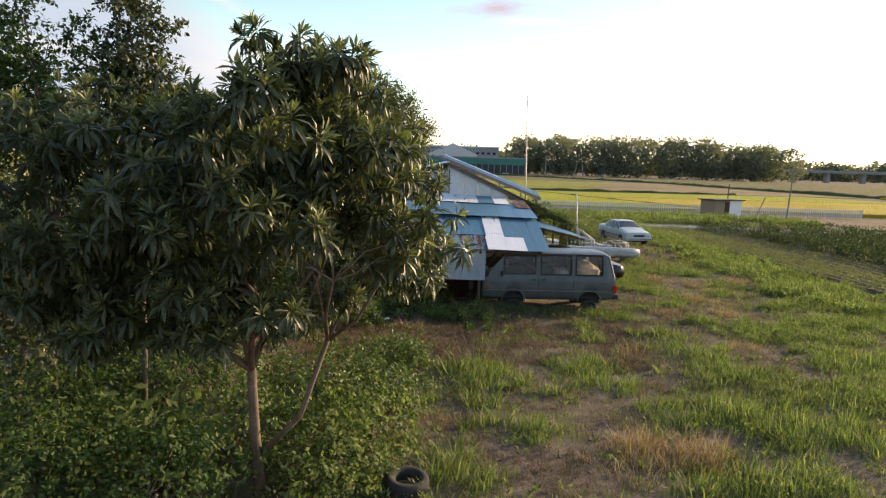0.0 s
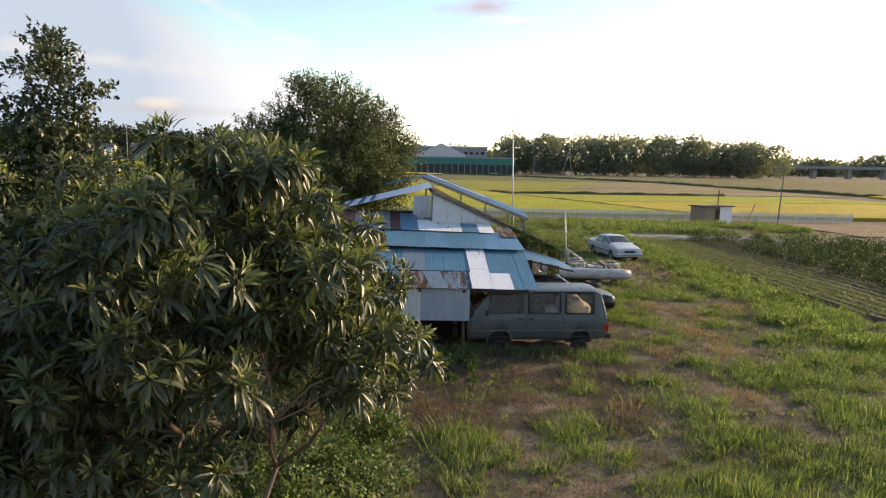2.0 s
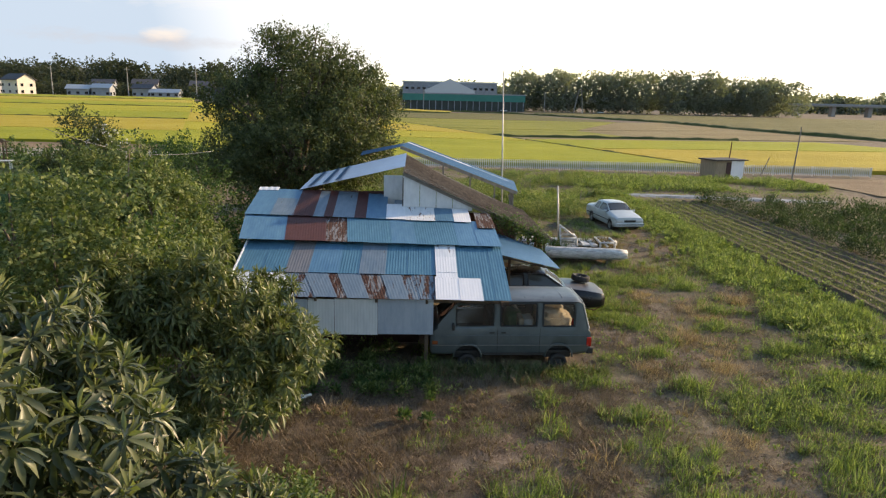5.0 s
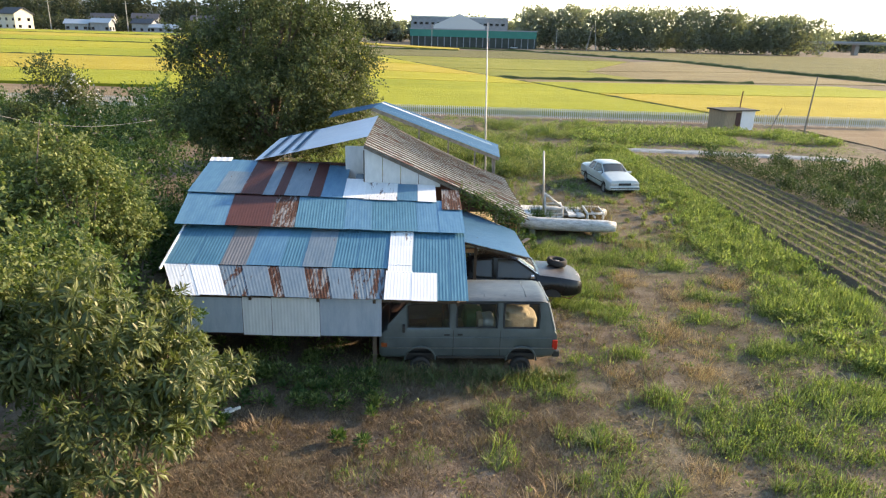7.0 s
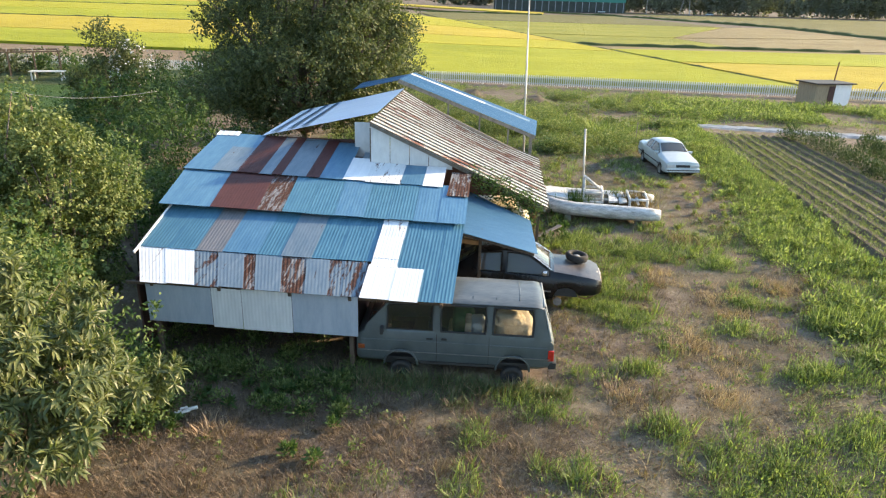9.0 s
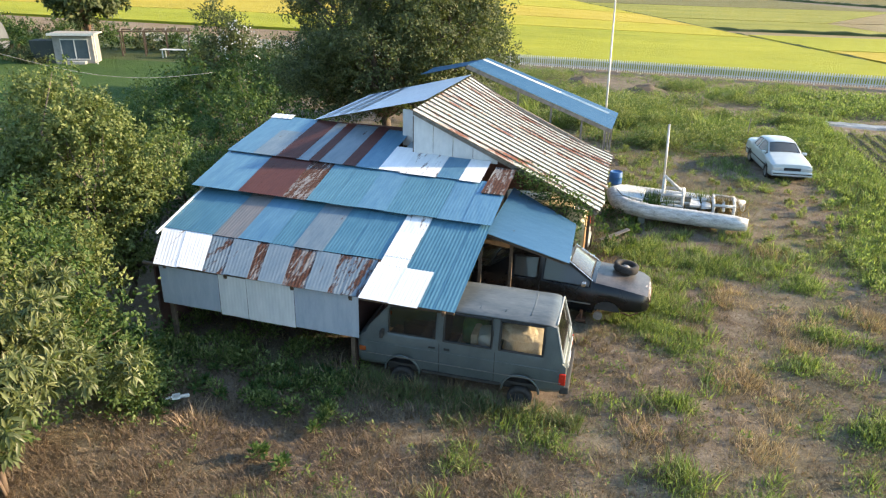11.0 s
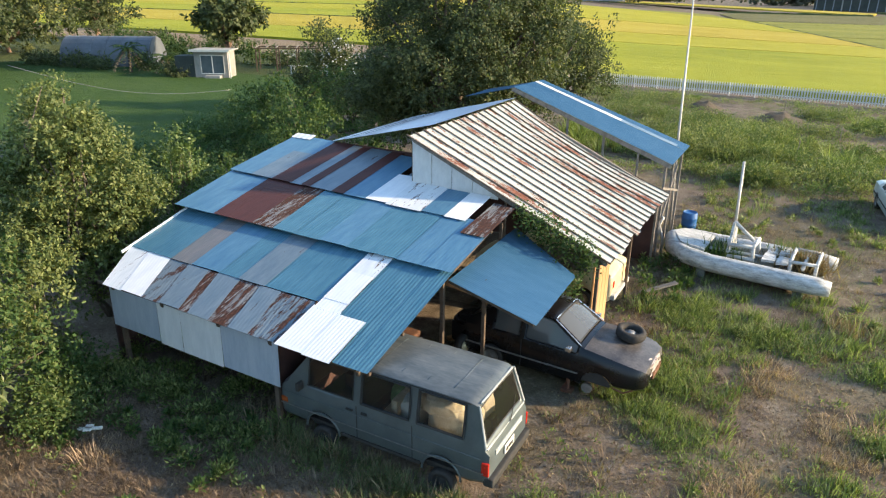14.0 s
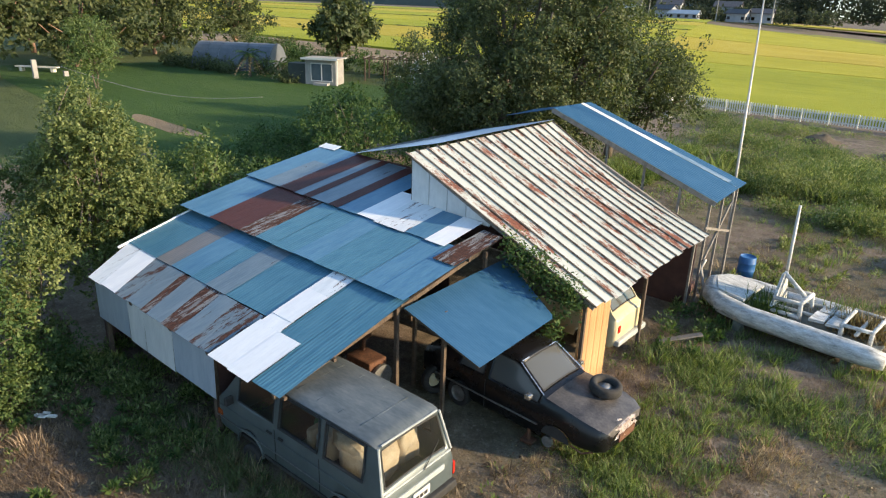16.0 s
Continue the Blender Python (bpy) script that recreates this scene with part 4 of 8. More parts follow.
for i_ in range(BAYS):
    f0, f1 = i_ / BAYS, (i_ + 1) / BAYS
    over = random.uniform(-.012, .008)
    x_ = (rust_at(f1, 0) - rust_at(f0, 0)).normalized()
    z_ = x_.cross(rust_at(f0, 1) - rust_at(f0, 0)).normalized()
    m_ = Matrix((x_, z_.cross(x_), z_)).transposed().to_4x4()
    m_.translation = rust_at(f0, 0)
    inv_ = m_.inverted()
    vs_, steps = [], 8
    for side in (0, 1):
        for j in range(steps + 1):
            g = over + (1 - over) * j / steps
            for f, dz in ((f0 + .0012, .028), (f0 + .003, 0), (.5 * (f0 + f1), -.004 + .006 * math.sin(7 * j + i_)), (f1 - .003, 0), (f1 - .0012, .028)):
                p = inv_ @ rust_at(f, g)
                vs_.append((p.x, p.y, p.z + dz - .004 * side))
    k_ = 5 * (steps + 1)
    fs_ = [(5 * j + k, 5 * j + k + 1, 5 * j + k + 6, 5 * j + k + 5) for j in range(steps) for k in range(4)]
    fs_ += [tuple(k_ + q for q in reversed(f)) for f in fs_] + [(k, k_ + k, k_ + k + 1, k + 1) for k in range(4)]
    part("ribbed_roof_panel", Shape().add(vs_, fs_), CREAM, shed, "", m_)
for i_ in range(BAYS + 1):
    f = i_ / BAYS
    top_ = [rust_at(f, g, .030) for g in np.linspace(-.004, 1, 9)]
    part("roof_batten", Shape().tube(top_, .021, 6), BATTEN, shed)
# White roof on the other slope.
for i_, mat_ in enumerate([SKYWHITE] * 6):
    f0, f1 = i_ / 6, (i_ + 1) / 6
    hi = ((0.74, 6.95, 4.60), (0.80, 12.2, 4.64))
    lo = ((-3.03, 7.57, 3.64), (-3.10, 12.3, 3.66))
    a_, b_, c_, d_ = mixp(*lo, f1), mixp(*lo, f0), mixp(*hi, f1), mixp(*hi, f0)
    sheet("roof_sheet", a_, b_, c_, d_, mat_, shed, 0.076, 0.0035)
for u_ in (-2.75, -2.2, -1.75):
    sheet("roof_strip", (u_, 7.56 - .07 * (u_ + 3), 3.66 + .254 * (u_ + 3.03) + .02), (u_ + .17, 7.54 - .07 * (u_ + 3), 3.66 + .254 * (u_ + 3.29) + .02), (u_, 12.2, 3.69 + .254 * (u_ + 3.03)), (u_ + .17, 12.2, 3.69 + .254 * (u_ + 3.29)), BLUE_DEEP, shed, 0.26, 0.0)
# Blue roof strip at the back, higher than the ribbed one, on open posts.
BR_F = ((0.55, 12.50, 4.93), (5.75, 12.80, 2.97))
BR_B = ((0.95, 14.10, 5.02), (5.88, 14.78, 3.20))
for f0, f1, g0, g1, mat_ in ((0, .72, 0, 1, BLUE_DEEP), (.72, .82, .42, 1, WHITE), (.72, .82, .06, .42, SKYBLUE), (.72, .82, 0, .06, BLUE_DEEP), (.82, 1, 0, 1, BLUE_DEEP)):
    lo0, lo1, hi0, hi1 = mixp(BR_F[1], BR_B[1], f0), mixp(BR_F[1], BR_B[1], f1), mixp(BR_F[0], BR_B[0], f0), mixp(BR_F[0], BR_B[0], f1)
    lo0, hi0, lo1, hi1 = mixp(lo0, hi0, g0), mixp(lo0, hi0, g1), mixp(lo1, hi1, g0), mixp(lo1, hi1, g1)
    sheet("roof_sheet", lo0, lo1, hi0, hi1, mat_, shed, 0.1, 0.006)
sheet("roof_sheet", (-1.2, 14.3, 4.52), (-1.2, 12.55, 4.48), (0.9, 14.1, 4.98), (0.55, 12.5, 4.90), BLUE_DEEP, shed, 0.1, 0.006)
part("fascia_board", Shape().box(0, 5.56, -0.015, 0.015, -0.14, -0.01), GREYWOOD, shed, "", Matrix.Translation(BR_F[0]) @ pose(0, 0, 0, 0, 20.6, 3.3))
# Lean-to awning over the black car.
sheet("awning_sheet", (5.43, 2.68, 2.03), (5.34, 5.22, 2.05), (3.48, 2.86, 2.44), (3.53, 6.1, 2.58), BLUE_DEEP, shed, 0.05, 0.0008, "deep blue awning sheet")


def bar(a, b, w, h, mat, name="beam", parent=shed, label=""):
    """A squared timber from a to b."""
    a, b = Vector(a), Vector(b)
    d = b - a
    m = d.to_track_quat("X", "Z").to_matrix().to_4x4()
    m.translation = a
    return part(name, Shape().box(0, d.length, -w / 2, w / 2, -h / 2, h / 2, None, min(w, h) * 0.08), mat, parent, label, m)


def post(x, y, z1, w=0.09, mat=None, z0=-0.1):
    bar((x, y, z0), (x, y, z1), w, w, mat or TIMBER, "post")


# Frame timbers.
for u_ in (-3.0, -1.5, 0.05, 1.35, 3.3):
    if u_ in (-3.0, 1.35):
        post(u_, 0.12, 1.80 if u_ > -2 else 1.86)
    bar((u_, 0.0, 1.76 + 0.02 * (3.3 - u_)), (u_ + .05, 5.9, 3.0 + 0.02 * (3.3 - u_)), 0.07, 0.09, TIMBER, "rafter")
for v_, z_ in ((0.1, 1.83), (1.15, 2.1), (2.8, 2.58), (4.8, 2.92)):
    bar((-3.6, v_, z_ + .04), (3.5, v_, z_ - .06), 0.06, 0.06, TIMBER, "purlin")
for u_, v_, z_ in ((3.4, 2.75, 2.45), (3.45, 5.4, 2.9), (4.0, 3.45, 2.35), (2.73, 4.0, 2.7), (-3.5, 2.8, 2.6), (-3.6, 5.0, 3.0), (-3.4, 7.5, 3.5), (0.7, 6.1, 4.3), (5.6, 6.0, 2.2), (5.6, 9.0, 2.2), (5.6, 12.0, 2.2), (5.55, 12.9, 2.95), (5.7, 14.6, 3.1), (5.62, 13.7, 3.05), (0.7, 12.0, 4.4), (2.4, 12.7, 4.1), (3.6, 12.75, 3.65), (4.7, 12.8, 3.2)):
    post(u_, v_, z_, 0.075 if v_ < 12 else 0.065, TIMBER if v_ < 12 else GREYWOOD)
bar((3.45, 2.92, 2.39), (5.35, 2.78, 1.97), 0.05, 0.05, TIMBER, "rafter")
bar((3.45, 5.45, 2.46), (5.28, 5.10, 2.00), 0.05, 0.05, TIMBER, "rafter")
bar((0.75, 6.0, 4.40), (5.8, 6.0, 2.13), 0.08, 0.10, GREYWOOD, "rafter")
bar((0.75, 12.1, 4.44), (5.8, 12.1, 2.13), 0.08, 0.10, GREYWOOD, "rafter")
bar((0.72, 6.0, 4.40), (0.76, 12.1, 4.46), 0.08, 0.10, GREYWOOD, "ridge_beam")
bar((5.70, 5.95, 2.18), (5.72, 12.1, 2.18), 0.07, 0.08, GREYWOOD, "purlin")
bar((2.6, 3.9, 1.9), (4.0, 3.5, 1.95), 0.10, 0.12, PLANK, "beam")
bar((5.6, 12.95, 1.2), (5.62, 14.5, 2.6), 0.05, 0.07, GREYWOOD, "brace")
bar((5.55, 12.8, 2.2), (5.7, 14.7, 1.7), 0.05, 0.07, GREYWOOD, "brace")

# Walls: front skirt, gable infill, back and left sides added to close the shed.
for u0, u1, z0, mat_, amp_ in ((-3.15, -1.69, 1.0, WALLBLUE, 0.0), (-1.69, -1.02, .94, PALE, .0016), (-1.02, .09, .92, PALE, .0016), (.09, 1.53, .93, WALLBLUE, 0.0)):
    sheet("wall_panel", (u0, 0.02, z0), (u1 - .01, 0.02 - .01, z0 - .01), (u0, 0.03, 1.88), (u1 - .01, 0.03, 1.86), mat_, shed, 0.076, amp_)
for k_, (u0, u1, lo_, h0, h1) in enumerate(((.70, 1.24, 3.22, 4.40, 4.16), (1.26, 1.80, 3.22, 4.15, 3.91), (1.82, 2.36, 3.22, 3.90, 3.66), (2.38, 3.05, 3.2, 3.65, 3.35))):
    s_ = Shape().add([(u0, 6.04, lo_), (u1, 6.04, lo_), (u1, 6.04, h1), (u0, 6.04, h0), (u0, 6.07, lo_), (u1, 6.07, lo_), (u1, 6.07, h1), (u0, 6.07, h0)], [(0, 1, 2, 3), (5, 4, 7, 6), (0, 4, 5, 1), (1, 5, 6, 2), (0, 3, 7, 4)])
    part("gable_panel", s_, PALE, shed)
part("gable_panel", Shape().box(.0, .66, 7.15, 7.19, 3.2, 4.25), PALE, shed, "set-back white panel")
part("wall_panel", Shape().box(.68, .72, 6.08, 7.2, 3.1, 4.38), PALE, shed)
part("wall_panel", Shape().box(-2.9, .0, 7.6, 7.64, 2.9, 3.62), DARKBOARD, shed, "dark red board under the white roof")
# Back, left and inner boards are unseen, added to keep the inside dark.
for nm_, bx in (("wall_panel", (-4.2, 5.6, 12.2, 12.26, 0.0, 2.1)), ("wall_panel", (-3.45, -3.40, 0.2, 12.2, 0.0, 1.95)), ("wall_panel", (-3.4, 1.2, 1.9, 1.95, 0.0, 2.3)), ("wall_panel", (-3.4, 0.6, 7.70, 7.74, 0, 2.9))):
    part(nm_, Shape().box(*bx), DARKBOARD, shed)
# Added board, not a known wall: blocks the sun from under the skirt.
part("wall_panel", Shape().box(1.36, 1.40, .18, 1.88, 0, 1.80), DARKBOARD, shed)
for k_ in range(9):
    m_ = pose(5.52 + 0.004 * (k_ % 2), 5.95 + 0.155 * k_, -0.05)
    part("plank", Shape().box(-0.012, 0.012, 0, 0.148, 0, 2.17 + 0.05 * math.sin(k_ * 2.3), None, 0.004), PLANK, shed, "", m_)


# ---- vehicles ----
def wheel(parent, x, y, z, r, rim_mat, width=0.18, flat=False):
    """A wheel on an axle across the car: tyre, and a rim under it."""
    m = Matrix.Translation((x, y, z)) @ pose(0, 0, 0, 90, 0, 0)
    w = width / 2
    prof = [(r * 0.62, -w * 0.9), (r * 0.80, -w), (r * 0.95, -w * 0.92), (r, -w * 0.6), (r, w * 0.6), (r * 0.95, w * 0.92), (r * 0.80, w), (r * 0.62, w * 0.9), (r * 0.62, -w * 0.9)]
    wh = new("wheel")
    wh.parent, wh.matrix_basis = parent, m
    part("tyre", Shape().spin(prof, Matrix(), 28), RUBBER, wh, smooth=True)
    rim = Shape().spin([(r * 0.62, -w * 0.85), (r * 0.56, -w * 0.5), (r * 0.30, -w * 0.55), (r * 0.14, -w * 0.8), (0.001, -w * 0.8)], Matrix(), 24)
    rim.spin([(r * 0.62, w * 0.85), (r * 0.56, w * 0.5), (r * 0.30, w * 0.55), (r * 0.14, w * 0.8), (0.001, w * 0.8)], Matrix(), 24)
    part("rim", rim, rim_mat, wh, smooth=True)
    return wh


def car_shell(root, stations, glass_side, glass_top, paint, glass, top_paint=None, top_cells=(), inset=0.05):
    """Body and panes lofted through cross-sections. A station: x, sill z, belt z, top z, half width at belt, half width at top.
    glass_side, glass_top: runs of bays (from, to) that are side windows, or windscreens across the top."""
    bm = bmesh.new()
    rows = []
    for x, zs, zb, zt, wb, wt_ in stations:
        mid = zs + 0.55 * (zb - zs)
        half = [(wb * 0.93, zs), (wb * 0.985, zs + 0.12 * (zb - zs)), (wb * 1.0, mid), (wb * 0.975, zb), (wt_, zt - 0.045 * (1 if zt - zb > 0.2 else 0.4)), (wt_ * 0.89, zt - 0.010), (wt_ * 0.45, zt + 0.012)]
        pts = [(x, -y, z) for y, z in half] + [(x, 0, zt + 0.02)] + [(x, y, z) for y, z in reversed(half)]
        rows.append([bm.verts.new(p) for p in pts])
    n = len(rows[0])
    cells = {}
    for i in range(len(rows) - 1):
        for j in range(n - 1):
            cells[i, j] = bm.faces.new((rows[i][j], rows[i + 1][j], rows[i + 1][j + 1], rows[i][j + 1]))
    for row, rev in ((rows[0], False), (rows[-1], True)):
        vs = row if not rev else row[::-1]
        bm.faces.new(vs)
    bmesh.ops.recalc_face_normals(bm, faces=bm.faces[:])
    groups = []
    for a, b in glass_side:
        groups += [[cells[i, 3] for i in range(a, b)], [cells[i, n - 5] for i in range(a, b)]]
    for a, b in glass_top:
        groups.append([cells[i, j] for i in range(a, b) for j in range(4, n - 5)])
    inner = []
    for g in groups:
        bmesh.ops.inset_region(bm, faces=g, thickness=inset, depth=-0.012, use_even_offset=True)
        inner.append(list(g))
    for g in inner:
        s, seen = Shape(), {}
        for f in g:
            for v in f.verts:
                if v not in seen:
                    seen[v] = len(seen)
                    s.v.append(tuple(v.co))
            s.f.append(tuple(seen[v] for v in f.verts))
        part("window_pane", s, glass, root, "", None, True)
        pane_edge = [e for f in g for e in f.edges if sum(1 for q in e.link_faces if q in g) == 1]
        ring, left = [pane_edge[0].verts[0], pane_edge[0].verts[1]], set(pane_edge[1:])
        while left:
            nxt = next((e for e in left if ring[-1] in e.verts), None)
            if nxt is None:
                break
            left.discard(nxt)
            ring.append(nxt.other_vert(ring[-1]))
        gasket = Shape().tube([v.co for v in ring], 0.014, 5)
        part("window_seal", gasket, DARK, root)
    bmesh.ops.delete(bm, geom=[f for g in inner for f in g], context="FACES")
    tops = {cells[c] for c in cells if c[0] in top_cells and 4 <= c[1] <= n - 6 and cells[c].is_valid}
    me = bpy.data.meshes.new("body")
    for f in bm.faces:
        f.smooth = True
        f.material_index = 1 if f in tops else 0
    sharp = [e for e in bm.edges if len(e.link_faces) == 2 and e.calc_face_angle(0) > radians(38)]
    for e in sharp:
        e.smooth = False
    bm.to_mesh(me)
    bm.free()
    me.materials.append(paint)
    me.materials.append(top_paint or paint)
    ob = part("body", me, None, root)
    sol = ob.modifiers.new("thickness", "SOLIDIFY")
    sol.thickness, sol.offset = 0.012, -1
    return ob


def arch(stations, centres, r, axle):
    """Stations with the sill raised into a wheel arch round each axle."""
    out = []
    xs = sorted({s[0] for s in stations} | {c + r * k for c in centres for k in (-1.0, -0.8, -0.45, 0, 0.45, 0.8, 1.0)})
    base = sorted(stations)
    for x in xs:
        for a, b in zip(base, base[1:]):
            if a[0] <= x <= b[0]:
                t = (x - a[0]) / max(b[0] - a[0], 1e-6)
                s = [p + (q - p) * t for p, q in zip(a, b)]
                break
        for c in centres:
            if abs(x - c) < r - 1e-6:
                s[1] = max(s[1], axle + math.sqrt(r * r - (x - c) ** 2))
        s[0] = x
        out.append(tuple(s))
    return out


def bays(stations, spans):
    """The runs of bays between given x values."""
    xs = [s[0] for s in stations]
    near = lambda x: min(range(len(xs)), key=lambda i: abs(xs[i] - x))  # noqa: E731
    return [(near(a), near(b)) for a, b in spans]


# The van: nose under the eave, tail to the open yard.
van = thing("van", YARD @ pose(1.45, 0.86, -0.02, 0, 0, 0.6), "derelict slate-grey van parked with its nose under the tin eave", "van")
VS = [(0.0, .42, .88, .94, .76, .66), (0.05, .36, .98, 1.04, .80, .70), (.14, .36, 1.06, 1.12, .82, .71), (.20, .36, 1.08, 1.18, .82, .71), (.66, .36, 1.10, 1.76, .83, .70), (.78, .36, 1.10, 1.80, .83, .70), (1.72, .36, 1.10, 1.84, .83, .71), (1.80, .36, 1.10, 1.845, .83, .71),
      (2.85, .36, 1.10, 1.85, .83, .71), (2.92, .36, 1.10, 1.85, .83, .71), (3.86, .36, 1.10, 1.84, .83, .70), (3.96, .36, 1.10, 1.82, .83, .70), (4.02, .38, 1.10, 1.78, .825, .68), (4.20, .40, 1.04, 1.10, .81, .76), (4.27, .44, .96, .99, .79, .74)]
VS = arch(VS, (0.98, 3.42), 0.36, 0.30)
van_glass_top = bays(VS, [(0.20, 0.66), (4.02, 4.20)])
car_shell(van, VS, bays(VS, [(0.62, 1.72), (1.80, 2.85), (2.92, 3.86)]), van_glass_top, VANPAINT, GLASS, VANROOF, set(range(next(i for i, q in enumerate(VS) if q[0] >= .70), next(i for i, q in enumerate(VS) if q[0] >= 3.99))), 0.06)
for x_, y_ in ((0.98, -.74), (3.42, -.74), (0.98, .74), (3.42, .74)):
    wheel(van, x_, y_, 0.12, 0.25, DARK)
    part("wheel_housing", Shape().box(x_ - .37, x_ + .37, -.62 if y_ < 0 else .40, -.40 if y_ < 0 else .62, .22, .74), DARK, van)
for x_ in (0.98, 3.42):
    for y_ in (-.832, .832):
        part("arch_lip", Shape().tube([(x_ - .37 * math.cos(a), y_ * (1 - .03 * math.cos(a) ** 2), .30 + .37 * math.sin(a)) for a in (math.pi * k / 14 for k in range(15))], .022, 6), VANPAINT, van, "", None, True)
for y_ in (-.845, .845):
    sg = -1 if y_ < 0 else 1
    part("side_trim", Shape().box(.05, 4.2, y_ - .008, y_ + .008, .632, .648), STEEL, van, "dull rubbing strip")
    part("door_seam", Shape().box(1.755, 1.767, y_ - .004, y_ + .004, .40, 1.10), DARK, van)
    part("body_crease", Shape().tube([(.12, y_ * .992, .90), (1.7, y_ * .998, .915), (4.14, y_ * .99, .90)], .009, 5), VANPAINT, van)
    part("sill_strip", Shape().box(1.40, 3.02, y_ * .965 - .012, y_ * .965 + .012, .36, .42), DARK, van)
    part("door_seam", Shape().box(2.882, 2.892, y_ - .006, y_ + .002, .40, 1.1), DARK, van)
    part("door_handle", Shape().box(1.86, 1.98, y_ - .015, y_ + .015, .97, 1.01, None, .008), DARK, van)
    part("door_handle", Shape().box(1.54, 1.68, y_ - .015, y_ + .015, .97, 1.0, None, .008), DARK, van)
    part("tail_lamp", Shape().box(4.16, 4.285, y_ - .06 if y_ > 0 else y_ + .01, y_ - .01 if y_ > 0 else y_ + .06, .60, .84, None, .012), REDLENS, van, "red tail lamp")
    part("front_indicator", Shape().box(.05, .19, y_ * .965 - .02, y_ * .965 + .02, .66, .76, None, .01), AMBER, van, "amber front indicator")
part("rear_bumper", Shape().box(4.18, 4.36, -.80, .80, .38, .54, None, .03), DARK, van)
part("tailgate_trim", Shape().box(4.262, 4.292, -.55, .55, .84, .94, None, .01), VANTRIM, van, "pale tailgate strip")
part("number_plate", Shape().box(4.28, 4.30, -.19, .19, .62, .79, None, .004), RAIL, van, "plate with unreadable dark bars")
for k_ in range(3):
    part("plate_bar", Shape().box(4.302, 4.306, -.15 + .1 * k_, -.07 + .1 * k_, .66, .73), DARK, van)
for y_ in (-.68, .68):
    part("window_pillar", Shape().tube([(4.03, y_, 1.77), (4.215, y_ * 1.155, 1.08)], .020, 6), VANTRIM, van, "pale tailgate frame")
part("tailgate_frame", Shape().tube([(4.03, -.62, 1.79), (4.03, .62, 1.79)], .018, 6), VANTRIM, van)
part("tailgate_frame", Shape().tube([(4.22, -.76, 1.06), (4.22, .76, 1.06)], .018, 6), VANTRIM, van)
part("drip_rail", Shape().tube([(.75, -.715, 1.735), (1.8, -.722, 1.785), (3.9, -.715, 1.78)], .011, 5), DARK, van)
part("drip_rail", Shape().tube([(.75, .715, 1.735), (1.8, .722, 1.785), (3.9, .715, 1.78)], .011, 5), DARK, van)
for x_ in (2.0, 2.5, 3.0, 3.5):
    part("roof_rib", Shape().tube([(x_, -.52, 1.822), (x_ + .02, 0, 1.8395), (x_, .52, 1.822)], .030, 10), VANROOF, van, "", None, True)
part("floor_pan", Shape().box(.3, 4.1, -.76, .76, .40, .46), DARK, van)
for x_ in (1.15, 1.95):
    part("seat", Shape().box(x_, x_ + .5, -.66, .66, .46, .78, None, .06).box(x_ + .40, x_ + .54, -.66, .66, .7, 1.32, None, .06), CLOTH if x_ > 1.5 else DARK, van)
part("wing_mirror", Shape().box(.55, .62, -1.0, -.84, 1.10, 1.26, None, .02), DARK, van)
for y_ in (-1, 1):
    for x0, x1 in ((1.84, 2.81), (2.96, 3.82)):
        ring = [(x, y_ * (.832 - (z - 1.10) * .168), z) for x, z in ((x0, 1.16), (x1, 1.16), (x1 + .01, 1.45), (x1 - .02, 1.74), (x0, 1.745), (x0, 1.45), (x0, 1.16))]
        part("window_rubber", Shape().tube(ring, .017, 6), DARK, van, "black rubber window surround")
part("wiper", Shape().tube([(4.25, .1, 1.07), (4.14, .55, 1.30)], .008, 5), DARK, van)


def bundle(name, m, dims, mat, label, category, seed, bumps=0.12):
    """A soft lumpy bundle: a rounded block with folds."""
    bm = bmesh.new()
    bmesh.ops.create_icosphere(bm, subdivisions=4, radius=1)
    for v in bm.verts:
        p = v.co.copy()
        q = Vector([math.copysign(abs(c) ** 0.6, c) for c in p])
        k = 1 + bumps * noise.noise(p * 1.8 + Vector((seed, 0, 0))) + 0.5 * bumps * noise.noise(p * 5 + Vector((0, seed, 0)))
        v.co = Vector((q.x * dims[0] * k, q.y * dims[1] * k, max(q.z * dims[2] * k, -dims[2] * 0.9)))
    me = bpy.data.meshes.new(name)
    bm.to_mesh(me)
    bm.free()
    ob = part(name, me, mat, None, "", m, True)
    return tagged(ob, label, category)


VM = YARD @ pose(1.45, 0.86, -0.02, 0, 0, 0.6)
bundle("cloth_bundle", VM @ pose(3.40, -.26, 1.10), (.44, .40, .30), CLOTH, "rumpled beige cloth heaped in the van's boot", "cloth", 3)
bundle("cloth_bundle", VM @ pose(3.35, .35, 1.1), (.42, .25, .40), CLOTH, "tan cloth piled behind the van's side window", "cloth", 5)
bundle("cloth_bundle", VM @ pose(3.26, -.40, 1.36, 0, 8, 0), (.36, .22, .17), CLOTH, "folded beige blanket on the heap in the van", "cloth", 11, .3)
bundle("plastic_bag", VM @ pose(2.62, -.3, 1.0), (.2, .3, .3), SILVER, "white plastic bags behind the van window", "bag", 8)
bundle("plastic_bag", VM @ pose(2.3, .1, 1.05), (.25, .4, .3), GREENBAG, "green bag on the van seat", "bag", 9)

